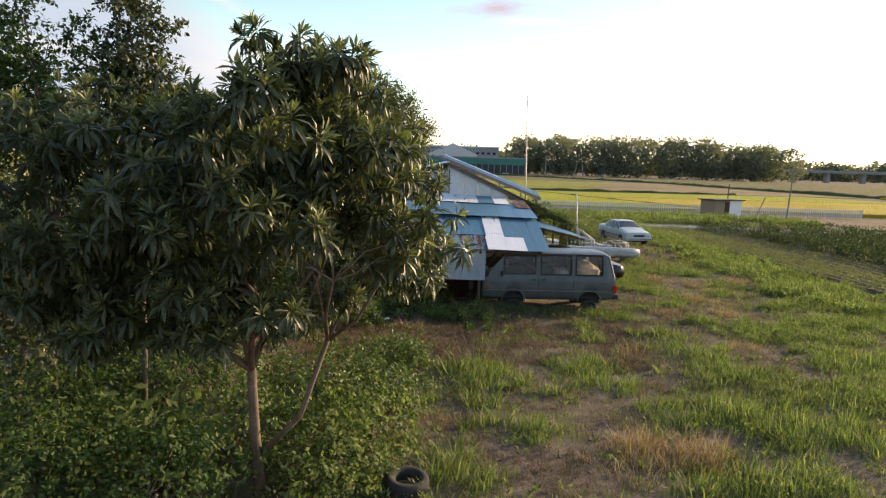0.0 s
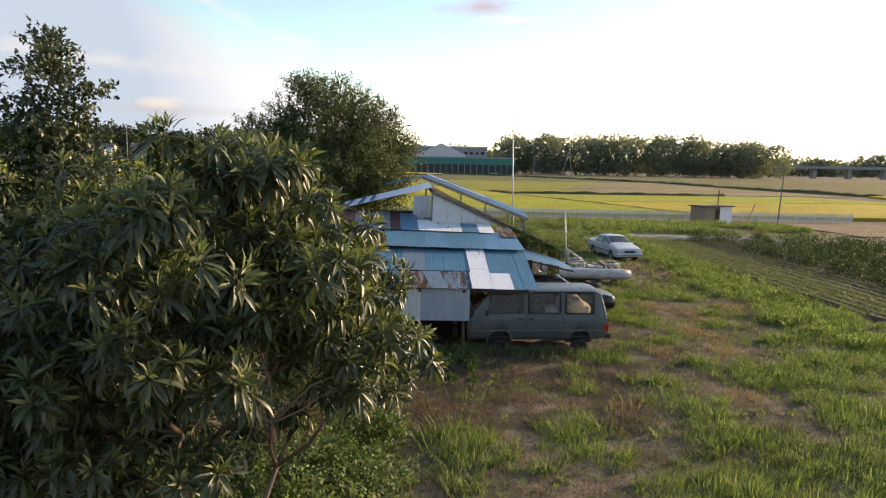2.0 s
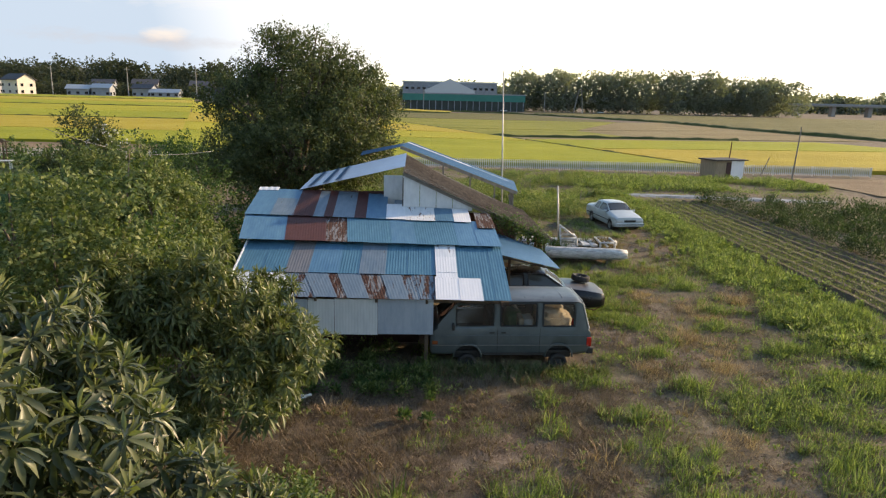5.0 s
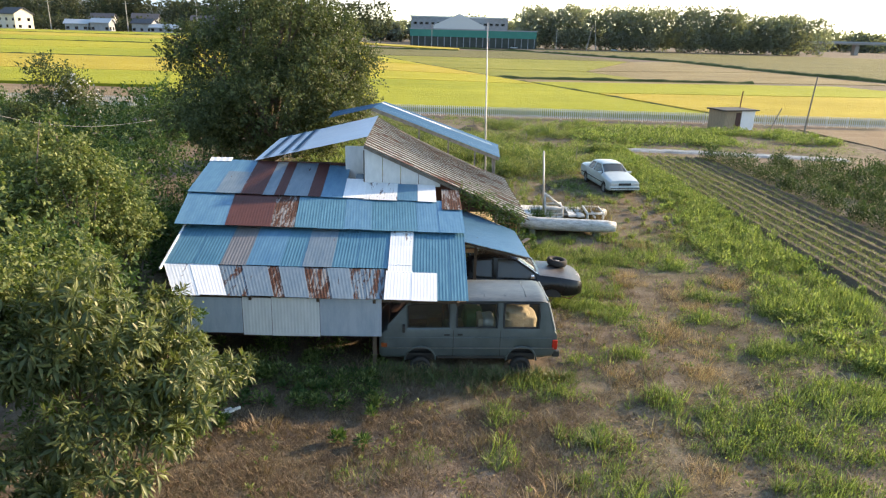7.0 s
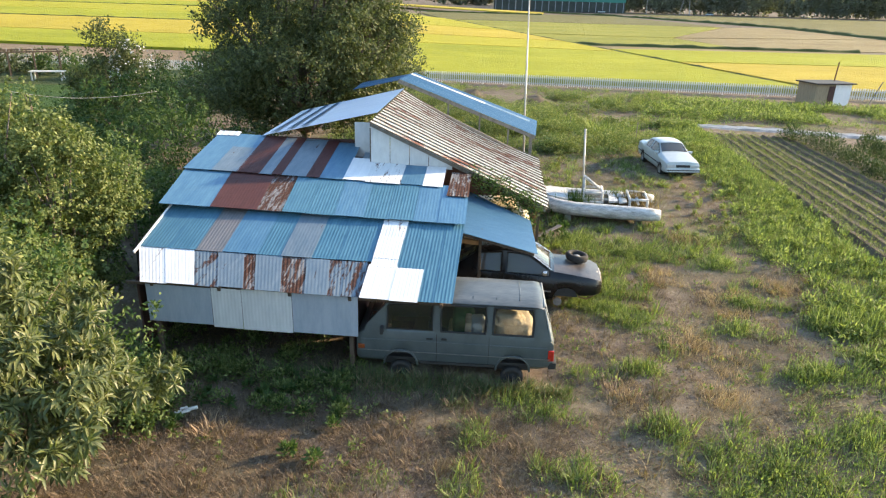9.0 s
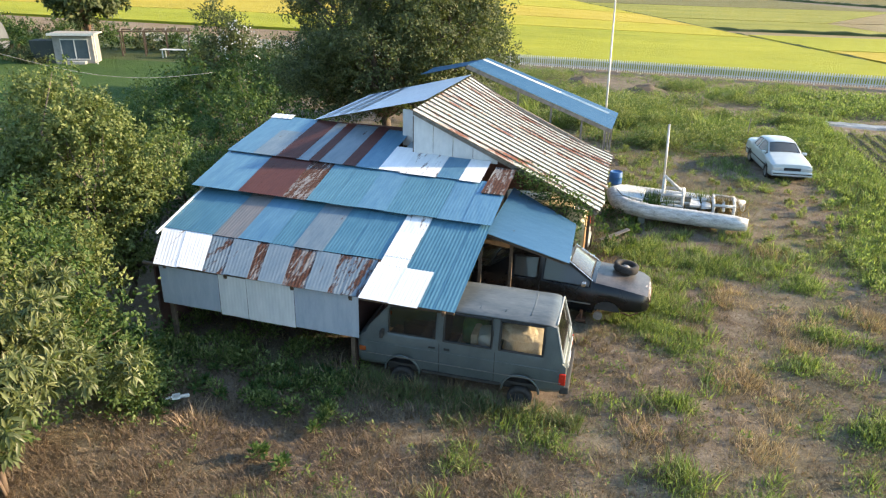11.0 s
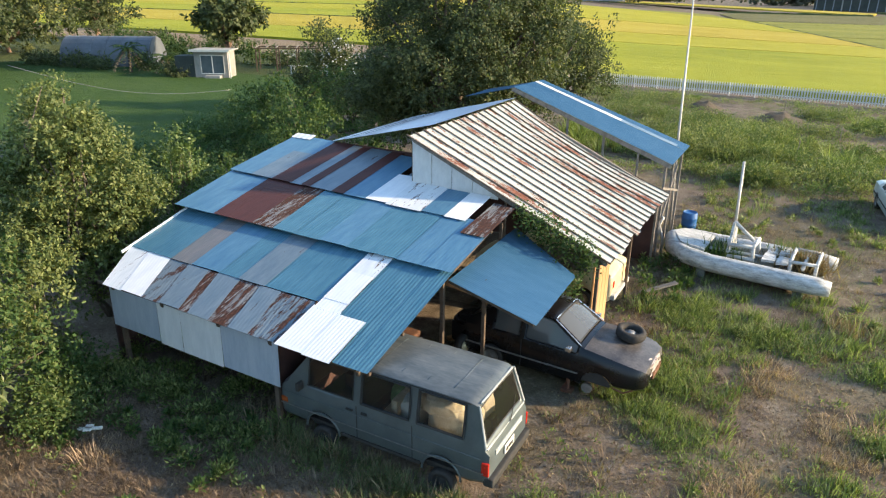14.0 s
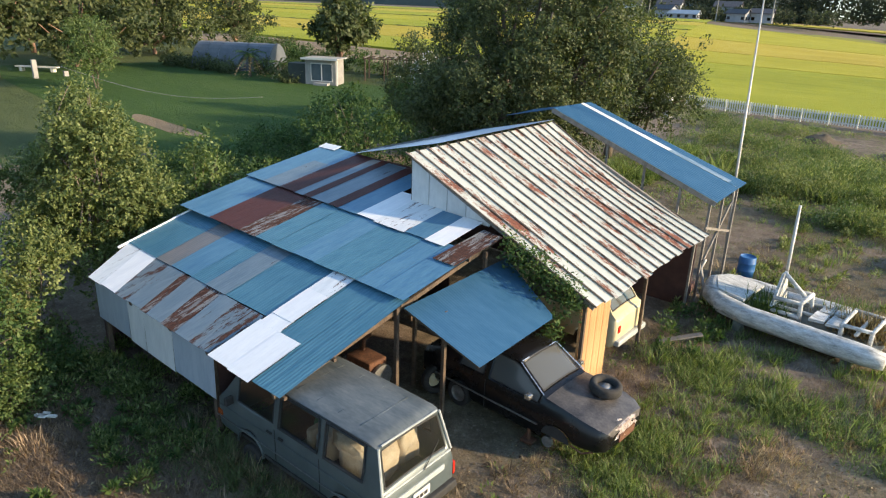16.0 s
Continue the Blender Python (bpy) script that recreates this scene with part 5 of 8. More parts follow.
# The black car under the awning: no front wheels, bonnet dusty, a tyre on top.
CARM = YARD @ pose(7.33, 4.67, 0.0, 0, 0, 177.5)
car = thing("car", CARM, "abandoned black car with a dusty bonnet and missing front wheels", "car")
CS = [(0.0, .52, .70, .76, .56, .48), (.05, .47, .76, .85, .67, .60), (.20, .44, .80, .91, .77, .68), (.45, .42, .84, .96, .81, .72), (.8, .40, .87, 1.01, .83, .72), (1.30, .25, .88, 1.05, .83, .68), (1.38, .25, .90, 1.09, .83, .66), (1.98, .25, .92, 1.50, .83, .58), (2.10, .25, .92, 1.53, .83, .58),
      (2.60, .25, .93, 1.55, .83, .58), (2.68, .25, .93, 1.55, .83, .58), (3.35, .25, .94, 1.48, .83, .57), (3.40, .25, .94, 1.46, .83, .57), (4.0, .27, .94, 1.04, .81, .66), (4.4, .34, .82, .92, .74, .62)]
CS = arch(CS, (.95, 3.35), .34, .28)
car_shell(car, CS, bays(CS, [(1.55, 2.60), (2.68, 3.30)]), bays(CS, [(1.38, 1.98), (3.40, 4.0)]), BLACKPAINT, GLASS_DUSTY, BONNET, set(range(0, next(i for i, s in enumerate(CS) if s[0] >= 1.30))), 0.05)
for x_, y_ in ((3.35, -.72), (3.35, .72)):
    wheel(car, x_, y_, .26, .29, STEEL)
for y_ in (-.83, .83):
    part("brake_hub", Shape().spin([(.001, -.03), (.11, -.03), (.11, .03), (.05, .05), (.05, .09), (.001, .09)], Matrix.Translation((1.15, y_ * .9, .20)) @ pose(0, 0, 0, 90, 0, 0), 18), STEEL, car, "bare brake hub")
    part("windscreen_trim", Shape().tube([(1.36, y_ * .82, 1.07), (1.98, y_ * .715, 1.47)], .012, 6), CHROME, car)
    part("wing_mirror", Shape().box(1.50, 1.62, (y_ - .13) if y_ < 0 else y_, y_ if y_ < 0 else (y_ + .13), 1.0, 1.10, None, .025), CHROME, car, "bright wing mirror")
    part("side_trim", Shape().box(1.35, 4.0, y_ - .012, y_ + .012, .50, .53), STEEL, car)
    part("door_seam", Shape().box(2.63, 2.642, y_ - .006, y_ + .004, .3, .92), DARK, car)
    part("headlamp", Shape().box(.03, .12, y_ * .55 - .12, y_ * .55 + .12, .56, .70, None, .02), LENS, car)
for y_ in (-.842, .842):
    # Dark half-discs set on the wings stand in for shade inside the arches.
    part("wheel_arch", Shape().add([(.95 + .30 * math.cos(a), y_, .41 + .24 * math.sin(a)) for a in (math.pi * k / 14 for k in range(15))] + [(.95 + .27 * math.cos(a), y_ * .96, .41 + .21 * math.sin(a)) for a in (math.pi * k / 14 for k in range(15))], [tuple(range(15)), tuple(reversed(range(15, 30)))] + [(k, k + 15, k + 16, k + 1) for k in range(14)]), DARK, car, "dark plate standing for the shade in an empty wheel arch")
    part("torn_edge", Shape().tube([(.62, y_ * .97, .42), (.40, y_ * .95, .36), (.22, y_ * .88, .45)], .02, 5), RUSTSTEEL, car, "torn rusty lower edge of the wing")
part("windscreen_trim", Shape().tube([(1.98, -.56, 1.49), (1.98, .56, 1.49)], .012, 6), CHROME, car)
crush = Shape()
for j in range(9):
    for i in range(13):
        x_, y_ = -.03 + .46 * (j / 8) ** 1.2 + .10 * abs(i / 6 - 1) ** 3, (-.70 + 1.40 * i / 12) * (.86 + .12 * j / 8)
        crush.v.append((x_ + .025 * noise.noise((i * .9, j * .9, 1)), y_, (.66 if j == 0 else .80 + .158 * (j / 8) ** .6) + .035 * noise.noise((i * .8, j * 1.1, 4)) - .05 * abs(y_)))
crush.f += [(13 * j + i, 13 * j + 13 + i, 13 * j + 14 + i, 13 * j + 1 + i) for j in range(8) for i in range(12)]
part("crumpled_nose", crush, NOSE, car, "crumpled bare-metal nose with rust")
part("front_bumper", Shape().box(.06, .16, -.56, .56, .42, .52, None, .03, ), DARK, car, "dull black front bumper")
part("grille", Shape().box(-.035, .02, -.28, .28, .54, .70, None, .01), RUSTSTEEL, car)
part("underbody", Shape().box(1.2, 4.2, -.60, .60, .24, .72).box(.2, 1.2, -.5, .5, .42, .72), DARK, car)
for y_ in (-.35, .35):
    part("seat", Shape().box(2.0, 2.5, y_ - .25, y_ + .25, .3, .62, None, .06).box(2.42, 2.56, y_ - .25, y_ + .25, .55, 1.15, None, .06), DARK, car)

TYRE_PROFILE = [(.19, -.08), (.24, -.095), (.29, -.085), (.31, -.055), (.31, .055), (.29, .085), (.24, .095), (.19, .08), (.175, 0), (.19, -.08)]
tm = YARD @ pose(6.69, 5.02, 1.135, 0, 6, 0)
tagged(part("tyre", Shape().spin(TYRE_PROFILE, Matrix(), 32), RUBBER, None, "", tm, True), "worn black tyre lying on the car bonnet", "tyre")
tagged(part("wheel_rim", Shape().spin([(.186, -.06), (.17, -.02), (.10, -.02), (.08, .03), (.001, .03)], Matrix(), 24), STEEL, None, "", tm, True), "dull steel rim inside the tyre on the bonnet", "wheel rim")
tagged(part("tyre", Shape().spin(TYRE_PROFILE, Matrix(), 32), RUBBER, None, "", pose(-0.05, 9.25, 0.10, 4, 3, 0), True), "old tyre lying on the ground beneath the loquat", "tyre")
tagged(part("tyre", Shape().spin(TYRE_PROFILE, Matrix(), 32), RUBBER, None, "", YARD @ pose(3.3, 4.05, .32, 80, 0, 70), True), "tyre leaning under the shed roof", "tyre")
tagged(part("wheel_rim", Shape().spin([(.20, -.05), (.17, -.03), (.12, -.03), (.10, .02), (.001, .02)], Matrix(), 24), CREAMPAINT, None, "", YARD @ pose(3.28, 4.03, .32, 80, 0, 70), True), "yellow-painted rim of the leaning tyre", "wheel rim")
tagged(part("jack_stand", Shape().box(-.12, .12, -.1, .1, 0, .06).tube([(0, 0, .05), (0, 0, .3)], .04).tube([(-.1, 0, .05), (0, 0, .22)], .02), RUSTSTEEL, None, "", YARD @ pose(5.75, 3.95, 0.02)), "rusty axle stand under the car", "axle stand")

# Cream car, only its tail out of the shed's end.
CRM = YARD @ pose(5.50, 8.66, 0, 0, 0, 180)
ccar = thing("car", CRM, "cream car with its tail poking out beside orange planks", "car")
RS = [(0.0, .44, .96, 1.02, .74, .68), (.05, .36, 1.00, 1.08, .79, .72), (.12, .32, 1.02, 1.12, .80, .70), (.18, .30, 1.02, 1.16, .80, .68), (.45, .30, 1.02, 1.56, .80, .62), (.60, .30, 1.02, 1.60, .80, .62), (2.6, .30, .98, 1.58, .80, .60), (3.0, .30, .98, 1.2, .80, .60), (3.9, .34, .8, .9, .76, .6)]
RS = arch(RS, (.75, 3.1), .33, .28)
car_shell(ccar, RS, bays(RS, [(.6, 2.6)]), bays(RS, [(.18, .45)]), CREAMPAINT, GLASS_DUSTY)
part("rear_bumper", Shape().box(-.10, .06, -.74, .74, .40, .54, None, .035), VANTRIM, ccar)
for y_ in (-.6, .6):
    part("tail_lamp", Shape().box(-.02, .05, y_ - .06, y_ + .06, .70, .88, None, .015), REDLENS, ccar)
for x_, y_ in ((.75, -.7), (.75, .7), (3.1, -.7), (3.1, .7)):
    wheel(ccar, x_, y_, .27, .28, STEEL)

# White saloon out in the yard.
sedan = thing("car", pose(11.8, 41.1, -0.07, 0, 0, 100), "dull white saloon car parked in the weeds", "car")
SS = [(0.0, .36, .60, .68, .70, .58), (.06, .28, .72, .80, .80, .70), (.5, .25, .78, .88, .84, .72), (1.25, .25, .86, .99, .85, .70), (1.33, .25, .88, 1.02, .85, .68), (1.95, .25, .90, 1.36, .85, .58), (2.05, .25, .90, 1.38, .85, .58), (2.55, .25, .91, 1.40, .85, .58), (2.63, .25, .91, 1.40, .85, .58),
      (3.20, .25, .92, 1.36, .85, .58), (3.28, .25, .92, 1.34, .85, .58), (3.75, .25, .92, 1.02, .85, .66), (4.4, .28, .90, .99, .83, .68), (4.6, .36, .76, .86, .78, .66)]
SS = arch(SS, (.85, 3.6), .34, .29)
car_shell(sedan, SS, bays(SS, [(1.5, 2.55), (2.63, 3.25)]), bays(SS, [(1.33, 1.95), (3.28, 3.75)]), SILVER, GLASS_DUSTY)
for x_, y_ in ((.85, -.74), (.85, .74), (3.6, -.74), (3.6, .74)):
    wheel(sedan, x_, y_, .29, .30, STEEL)
part("front_bumper", Shape().box(-.10, .10, -.80, .80, .34, .52, None, .04), SILVER, sedan)
part("grille", Shape().box(-.02, .03, -.34, .34, .56, .68, None, .01), DARK, sedan)
for y_ in (-.58, .58):
    part("headlamp", Shape().box(-.02, .06, y_ - .20, y_ + .20, .55, .68, None, .015), LENS, sedan)
    part("wing_mirror", Shape().box(1.45, 1.56, y_ * 1.45 - .10, y_ * 1.45 + .10, .92, 1.02, None, .02), SILVER, sedan)
    part("side_trim", Shape().box(.9, 4.3, y_ * 1.465 - .012, y_ * 1.465 + .012, .52, .56), DARK, sedan)
part("underbody", Shape().box(.15, 4.4, -.62, .62, .24, .68), DARK, sedan)
part("bumper_strip", Shape().box(-.11, -.09, -.78, .78, .42, .46), DARK, sedan)

# ---- the old inflatable boat ----
boat = thing("boat", YARD @ pose(6.0, 12.85, 0.0, 0, 0, -4.5), "chalky grey inflatable boat with seat frame and pole, in weeds", "boat")
hull = Shape()
loop = [(4.55, -1.05, .46), (3.0, -1.02, .46), (1.4, -.98, .47), (.7, -.86, .52), (.25, -.55, .60), (.08, 0, .66), (.25, .55, .60), (.7, .86, .52), (1.4, .98, .47), (3.0, 1.02, .46), (4.55, 1.05, .46)]
fine_ = []
for a_, b_ in zip(loop, loop[1:]):
    fine_ += [mixp(a_, b_, k_ / 4) for k_ in range(4)]
fine_.append(loop[-1])
rad_ = [.26] * len(fine_)
rad_[0] = rad_[-1] = .20
rad_[1] = rad_[-2] = .25
hull.tube(fine_, rad_, 14)
part("tube", hull, BOATHULL, boat, "", None, True)
part("deck", Shape().box(.5, 4.3, -.82, .82, .28, .34, None, .02), BOATDARK, boat)
part("bow_cover", Shape().add([(.1, 0, .92), (.45, -.7, .86), (.45, .7, .86), (1.15, -.72, .76), (1.15, .72, .76), (.1, 0, .86), (.45, -.7, .80), (.45, .7, .80), (1.15, -.72, .70), (1.15, .72, .70)], [(0, 1, 2), (1, 3, 4, 2), (3, 8, 9, 4), (5, 7, 6), (6, 7, 9, 8), (0, 5, 6, 1), (1, 6, 8, 3), (0, 2, 7, 5), (2, 4, 9, 7)]), BOATHULL, boat)
def slab(name, a, b, c, d, thick, label=""):
    """A four-cornered plate with thickness downwards."""
    lo_ = [(p[0], p[1], p[2] - thick) for p in (a, b, c, d)]
    return part(name, Shape().add([a, b, c, d] + lo_, [(0, 1, 2, 3), (7, 6, 5, 4), (0, 4, 5, 1), (1, 5, 6, 2), (2, 6, 7, 3), (3, 7, 4, 0)]), BOATHULL, boat, label)


part("mast", Shape().tube([(1.75, .35, .7), (1.62, .62, 3.2)], [.045, .038], 10), POLE, boat, "pale upright pole", None, True)
part("seat_back", Shape().add([(1.72, -.45, .70), (1.78, .42, .72), (1.72, .30, 1.48), (1.70, .08, 1.46), (1.79, -.45, .70), (1.85, .42, .72), (1.79, .30, 1.48), (1.77, .08, 1.46)], [(0, 3, 2, 1), (4, 5, 6, 7), (0, 1, 5, 4), (1, 2, 6, 5), (2, 3, 7, 6), (3, 0, 4, 7)]), BOATHULL, boat, "chalky triangular back plate")
for a_, b_ in (((1.76, -.42, .95), (2.42, -.40, .98)), ((1.78, .38, .98), (2.44, .42, 1.0)), ((2.42, -.44, .98), (2.44, .46, 1.0)), ((2.42, -.40, .98), (2.46, -.42, .50)), ((2.44, .42, 1.0), (2.48, .44, .50)), ((1.76, -.42, .60), (2.46, -.42, .62)), ((1.74, .20, 1.46), (2.35, .10, 1.02))):
    part("frame_bar", Shape().tube([a_, mixp(a_, b_, .5), b_], .058, 8), BOATHULL, boat, "", None, True)
for x_, y_, z_, w_ in ((2.70, -.55, .74, .34), (3.08, -.5, .72, .30), (3.06, .28, .74, .36), (2.72, .22, .70, .30)):
    slab("deck_plate", (x_, y_, z_), (x_ + w_, y_ + .03, z_ + .02), (x_ + w_ - .02, y_ + .62, z_ - .01), (x_ + .02, y_ + .60, z_ + .03), .07, "weathered deck plate")
for a_, b_ in (((3.46, -.62, .86), (4.10, -.60, .88)), ((3.44, .60, .86), (4.12, .64, .84)), ((3.45, -.66, .86), (3.45, .64, .86)), ((4.10, -.66, .88), (4.12, .66, .84)), ((3.78, -.60, .70), (3.80, .60, .74)), ((3.46, -.62, .86), (3.46, -.62, .45)), ((4.10, -.60, .88), (4.10, -.60, .45)), ((4.12, .62, .84), (4.12, .62, .45)), ((1.2, -.1, .62), (3.4, -.05, .66)), ((1.2, .62, .62), (2.9, .70, .66))):
    part("frame_bar", Shape().tube([a_, mixp(a_, b_, .5), b_], .050, 8), BOATHULL, boat, "", None, True)
for x_ in (.95, 1.30):
    part("rib", Shape().tube([(x_, -.78, .44), (x_ + .02, 0, .40), (x_, .78, .44)], .03, 6), BOATDARK, boat)
for x_, y_ in ((1.2, -.9), (1.2, .9), (3.8, -.95), (3.8, .95)):
    part("prop_block", Shape().box(x_ - .12, x_ + .12, y_ - .12, y_ + .12, -.08, .24, None, .02), BOATDARK, boat)

# Blue drum, mast and small posts.
drum = Shape().spin([(.001, 0), (.24, 0), (.27, .04), (.28, .28), (.29, .30), (.28, .32), (.28, .58), (.29, .60), (.28, .62), (.27, .82), (.25, .86), (.24, .84), (.23, .80), (.001, .80)], Matrix(), 28)
tagged(part("drum", drum, BLUEDRUM, None, "", YARD @ pose(6.05, 15.9, -0.02) @ Matrix.Diagonal((.92, .92, .80, 1)), True), "open blue plastic drum beside the shed post", "drum")
tagged(part("mast_pole", Shape().tube([(4.45, 36.7, -.3), (4.30, 36.68, 3.4), (4.17, 36.65, 8.25)], [.045, .04, .022], 10), POLE, None, "", None, True), "tall thin whitish pole standing behind the shed", "pole")
for x_, y_, h_ in ((6.7, 51.4, 1.0), (8.2, 58.3, .8), (4.2, 66, .9), (10.5, 49, 1.2)):
    tagged(part("stake", Shape().tube([(0, 0, -.2), (.03, 0, h_)], [.03, .024], 6), GREYWOOD, None, "", pose(x_, y_, 0, random.uniform(-5, 5), random.uniform(-5, 5), 0)), "weathered stake in the weedy ground", "stake", "stakes in the yard")
tagged(part("litter", Shape().box(-.22, .22, -.03, .03, 0, .05, None, .01).box(-.1, .05, -.1, .1, .03, .05, None, .005), RAIL, None, "", pose(-1.45, 19.05, 0.03, 0, 0, 40)), "pale scrap of wood lying on the ground", "scrap")

# ---- white picket fence ----
fence = thing("fence", pose(-15, 73.9, 0), "white picket fence between the yard and the rice", "fence")
PICKET = mesh_of("picket", Shape().add([(-.05, 0, .08), (.05, 0, .08), (.05, .02, .08), (-.05, .02, .08), (-.05, 0, .98), (.05, 0, .98), (.05, .02, .98), (-.05, .02, .98), (0, .0, 1.04), (0, .02, 1.04)], [(0, 1, 5, 4), (2, 3, 7, 6), (1, 2, 6, 5), (3, 0, 4, 7), (4, 5, 8), (6, 7, 9), (5, 6, 9, 8), (7, 4, 8, 9), (0, 3, 2, 1)]))
PICKET.materials.append(RAIL)
for k_ in range(300):
    part("picket", PICKET, None, fence, "", pose(0.2 * k_, 0, 0))
for z_ in (.25, .75):
    part("rail", Shape().box(0, 60, .022, .05, z_, z_ + .06), RAIL, fence)
for k_ in range(31):
    part("fence_post", Shape().box(2 * k_ - .05, 2 * k_ + .05, .05, .13, -.1, 1.02), RAIL, fence)

rest_ = Shape()
for k_ in range(1, 190):
    rest_.box(-.05 - .2 * k_, .05 - .2 * k_, 0, .02, .08, 1.0)
for z_ in (.25, .75):
    rest_.box(-38, -.06, .022, .05, z_, z_ + .06)
tagged(part("pickets", rest_, RAIL, fence, "farther run of white pickets"), "", "", "", "stuff")

# Tin hut in the corner of the plot, and the leaning pole by it.
hut = thing("hut", pose(28.3, 70.3, 0, 0, 0, 20), "small tin hut with a flat dark roof by the fence", "hut")
part("wall", Shape().box(-1.7, .1, -1.0, 1.2, 0, 1.75), TANBOARD, hut, "brown boarded half")
part("wall", Shape().box(.1, 1.6, -1.02, 1.2, 0, 1.75), SKYWHITE, hut, "pale blue sheet half")
part("roof", Shape().box(-1.9, 1.85, -1.25, 1.4, 1.76, 1.86), DARK, hut)
part("door", Shape().box(-.5, .06, -1.04, -1.0, .05, 1.6), DARKBOARD, hut)
part("stove_pipe", Shape().tube([(1.2, .6, 1.8), (1.3, .6, 3.4)], .05, 8), RUSTSTEEL, hut)
tagged(part("leaning_pole", Shape().tube([(0, 0, -.3), (.30, 0, 5.2)], [.075, .05], 8), GREYWOOD, None, "", pose(32.9, 66.0, 0)), "leaning grey utility pole by the tin hut", "pole")
tagged(part("leaning_stake", Shape().tube([(0, 0, -.2), (.9, 0, 2.2)], [.05, .04], 6), GREYWOOD, None, "", pose(30.8, 68.2, 0)), "thin leaning stake beside the hut", "stake")


# ---- trees and shrubs beside the shed ----
rosette_tree("loquat_tree", "loquat tree with whorls of long dark leathery leaves", (-2.0, 9.0, -0.05),
             [(-1.9, 7.5, 3.9, 1.3, 1.2, 1.0), (-0.30, 8.2, 3.60, .95, 1.0, .55), (-1.15, 7.6, 4.55, 1.25, 1.25, .95), (-2.9, 7.5, 4.5, 1.5, 1.35, .9), (-0.35, 8.0, 4.6, .75, .8, .5), (-1.1, 7.6, 5.55, .65, .65, .32), (-0.5, 7.9, 5.25, .5, .6, .3), (-4.3, 7.6, 4.5, 1.3, 1.2, .9), (-1.7, 8.6, 4.9, 1.3, 1.0, .8), (-4.4, 8.0, 3.2, 1.4, 1.2, .9), (-2.9, 7.6, 3.2, 1.3, 1.0, .7), (-.7, 9.2, 4.5, .95, 1.0, .65), (-2.0, 9.8, 4.6, 1.3, 1.1, .85), (-.35, 9.4, 3.4, .7, .9, .5), (-1.7, 8.2, 2.75, 1.2, .9, .45), (-3.2, 8.2, 2.6, 1.2, .9, .5), (.05, 8.1, 3.75, .55, .7, .3)], 1700, LOQUAT, 0.085, (0.14, 0.215), 2, 19, 1.9, LOQUAT_NEW)
rosette_tree("loquat_tree", "smaller loquat with pale leaf tips in front of the shed", (-2.3, 16.0, -0.05),
             [(-1.9, 16.0, 3.0, 1.3, 1.3, 1.0), (-1.0, 15.6, 2.6, .9, 1.0, .75), (-2.8, 15.4, 3.2, 1.1, 1.1, .8), (-1.5, 16.9, 2.1, 1.0, .9, .7), (-1.9, 14.7, 2.4, 1.3, 1.0, .9), (-2.6, 15.6, 3.9, 1.0, 1.0, .6), (-3.6, 15.0, 3.4, 1.1, 1.0, 1.0), (-2.2, 14.6, 1.5, 1.1, .9, .6)], 1150, LOQUAT_SUNLIT, 0.06, (0.15, 0.235), 3, 17, 1.5, LOQUAT_NEW, False)
tree("holly_tree", "slender upright holly with small dark glossy leaves", (-4.2, 10.3, -0.05), [(-4.15, 10.4, 6.0, .42, .42, .8), (-4.1, 10.3, 5.1, .55, .55, .7), (-4.3, 10.6, 6.8, .20, .20, .35), (-4.2, 10.4, 4.3, .6, .6, .6)], 15000, "small", LOQUAT, 0.05, 1, 0.55, (0.06, 0.11), 12, fork_z=3.2)
tree("holly_tree", "slender upright holly with airy top shoots", (-5.4, 10.1, -0.05), [(-5.0, 10.1, 5.4, .5, .5, .8), (-5.6, 10.0, 6.1, .32, .32, .7), (-5.9, 10.3, 5.2, .5, .5, .8)], 9000, "small", BROAD, 0.05, 1, 0.6, (0.06, 0.11), 12, fork_z=3.0)
tree("shrub_tree", "dark leafy mass behind the loquat", (-6.2, 10.0, -0.05), [(-5.6, 9.8, 4.2, 1.4, 1.2, 1.3), (-7.4, 10.2, 4.6, 1.6, 1.4, 1.8), (-6.2, 9.8, 2.8, 1.7, 1.2, 1.4), (-4.6, 10.2, 3.4, 1.2, 1.0, 1.2)], 17000, "small", LOQUAT, 0.07, 2, 0.9, (0.08, 0.14), 14, fork_z=1.6)
tree("shrub_tree", "dense leafy evergreen shrub tree by the shed corner", (-5.7, 22.2, -0.05), [(-6.1, 22.3, 3.5, 1.25, 1.3, 1.5), (-5.5, 22.5, 2.5, .85, .95, 1.0), (-6.5, 22.0, 4.8, .85, .85, .85), (-5.5, 22.0, 4.4, .60, .65, .65), (-6.6, 22.2, 5.5, .40, .40, .40), (-5.2, 22.7, 3.0, .50, .6, .7), (-7.3, 21.6, 3.0, 1.1, 1.1, 1.2), (-5.4, 21.7, 1.4, .8, .8, .8), (-7.9, 22.4, 4.1, 1.0, 1.0, 1.1), (-8.6, 21.8, 2.8, 1.1, 1.0, 1.2)], 52000, "small", HOLLY, 0.09, 3, .85, (0.075, 0.14), 14)
tree("shrub_tree", "low leafy shrub between the loquat and the tin skirt", (-3.8, 20.0, -0.05), [(-4.4, 19.9, 1.7, .75, .75, .75), (-3.9, 19.6, 1.0, .6, .65, .6), (-4.8, 20.1, 2.3, .6, .6, .65)], 6500, "small", HOLLY, 0.06, 3, .8, (0.075, 0.14), 12)
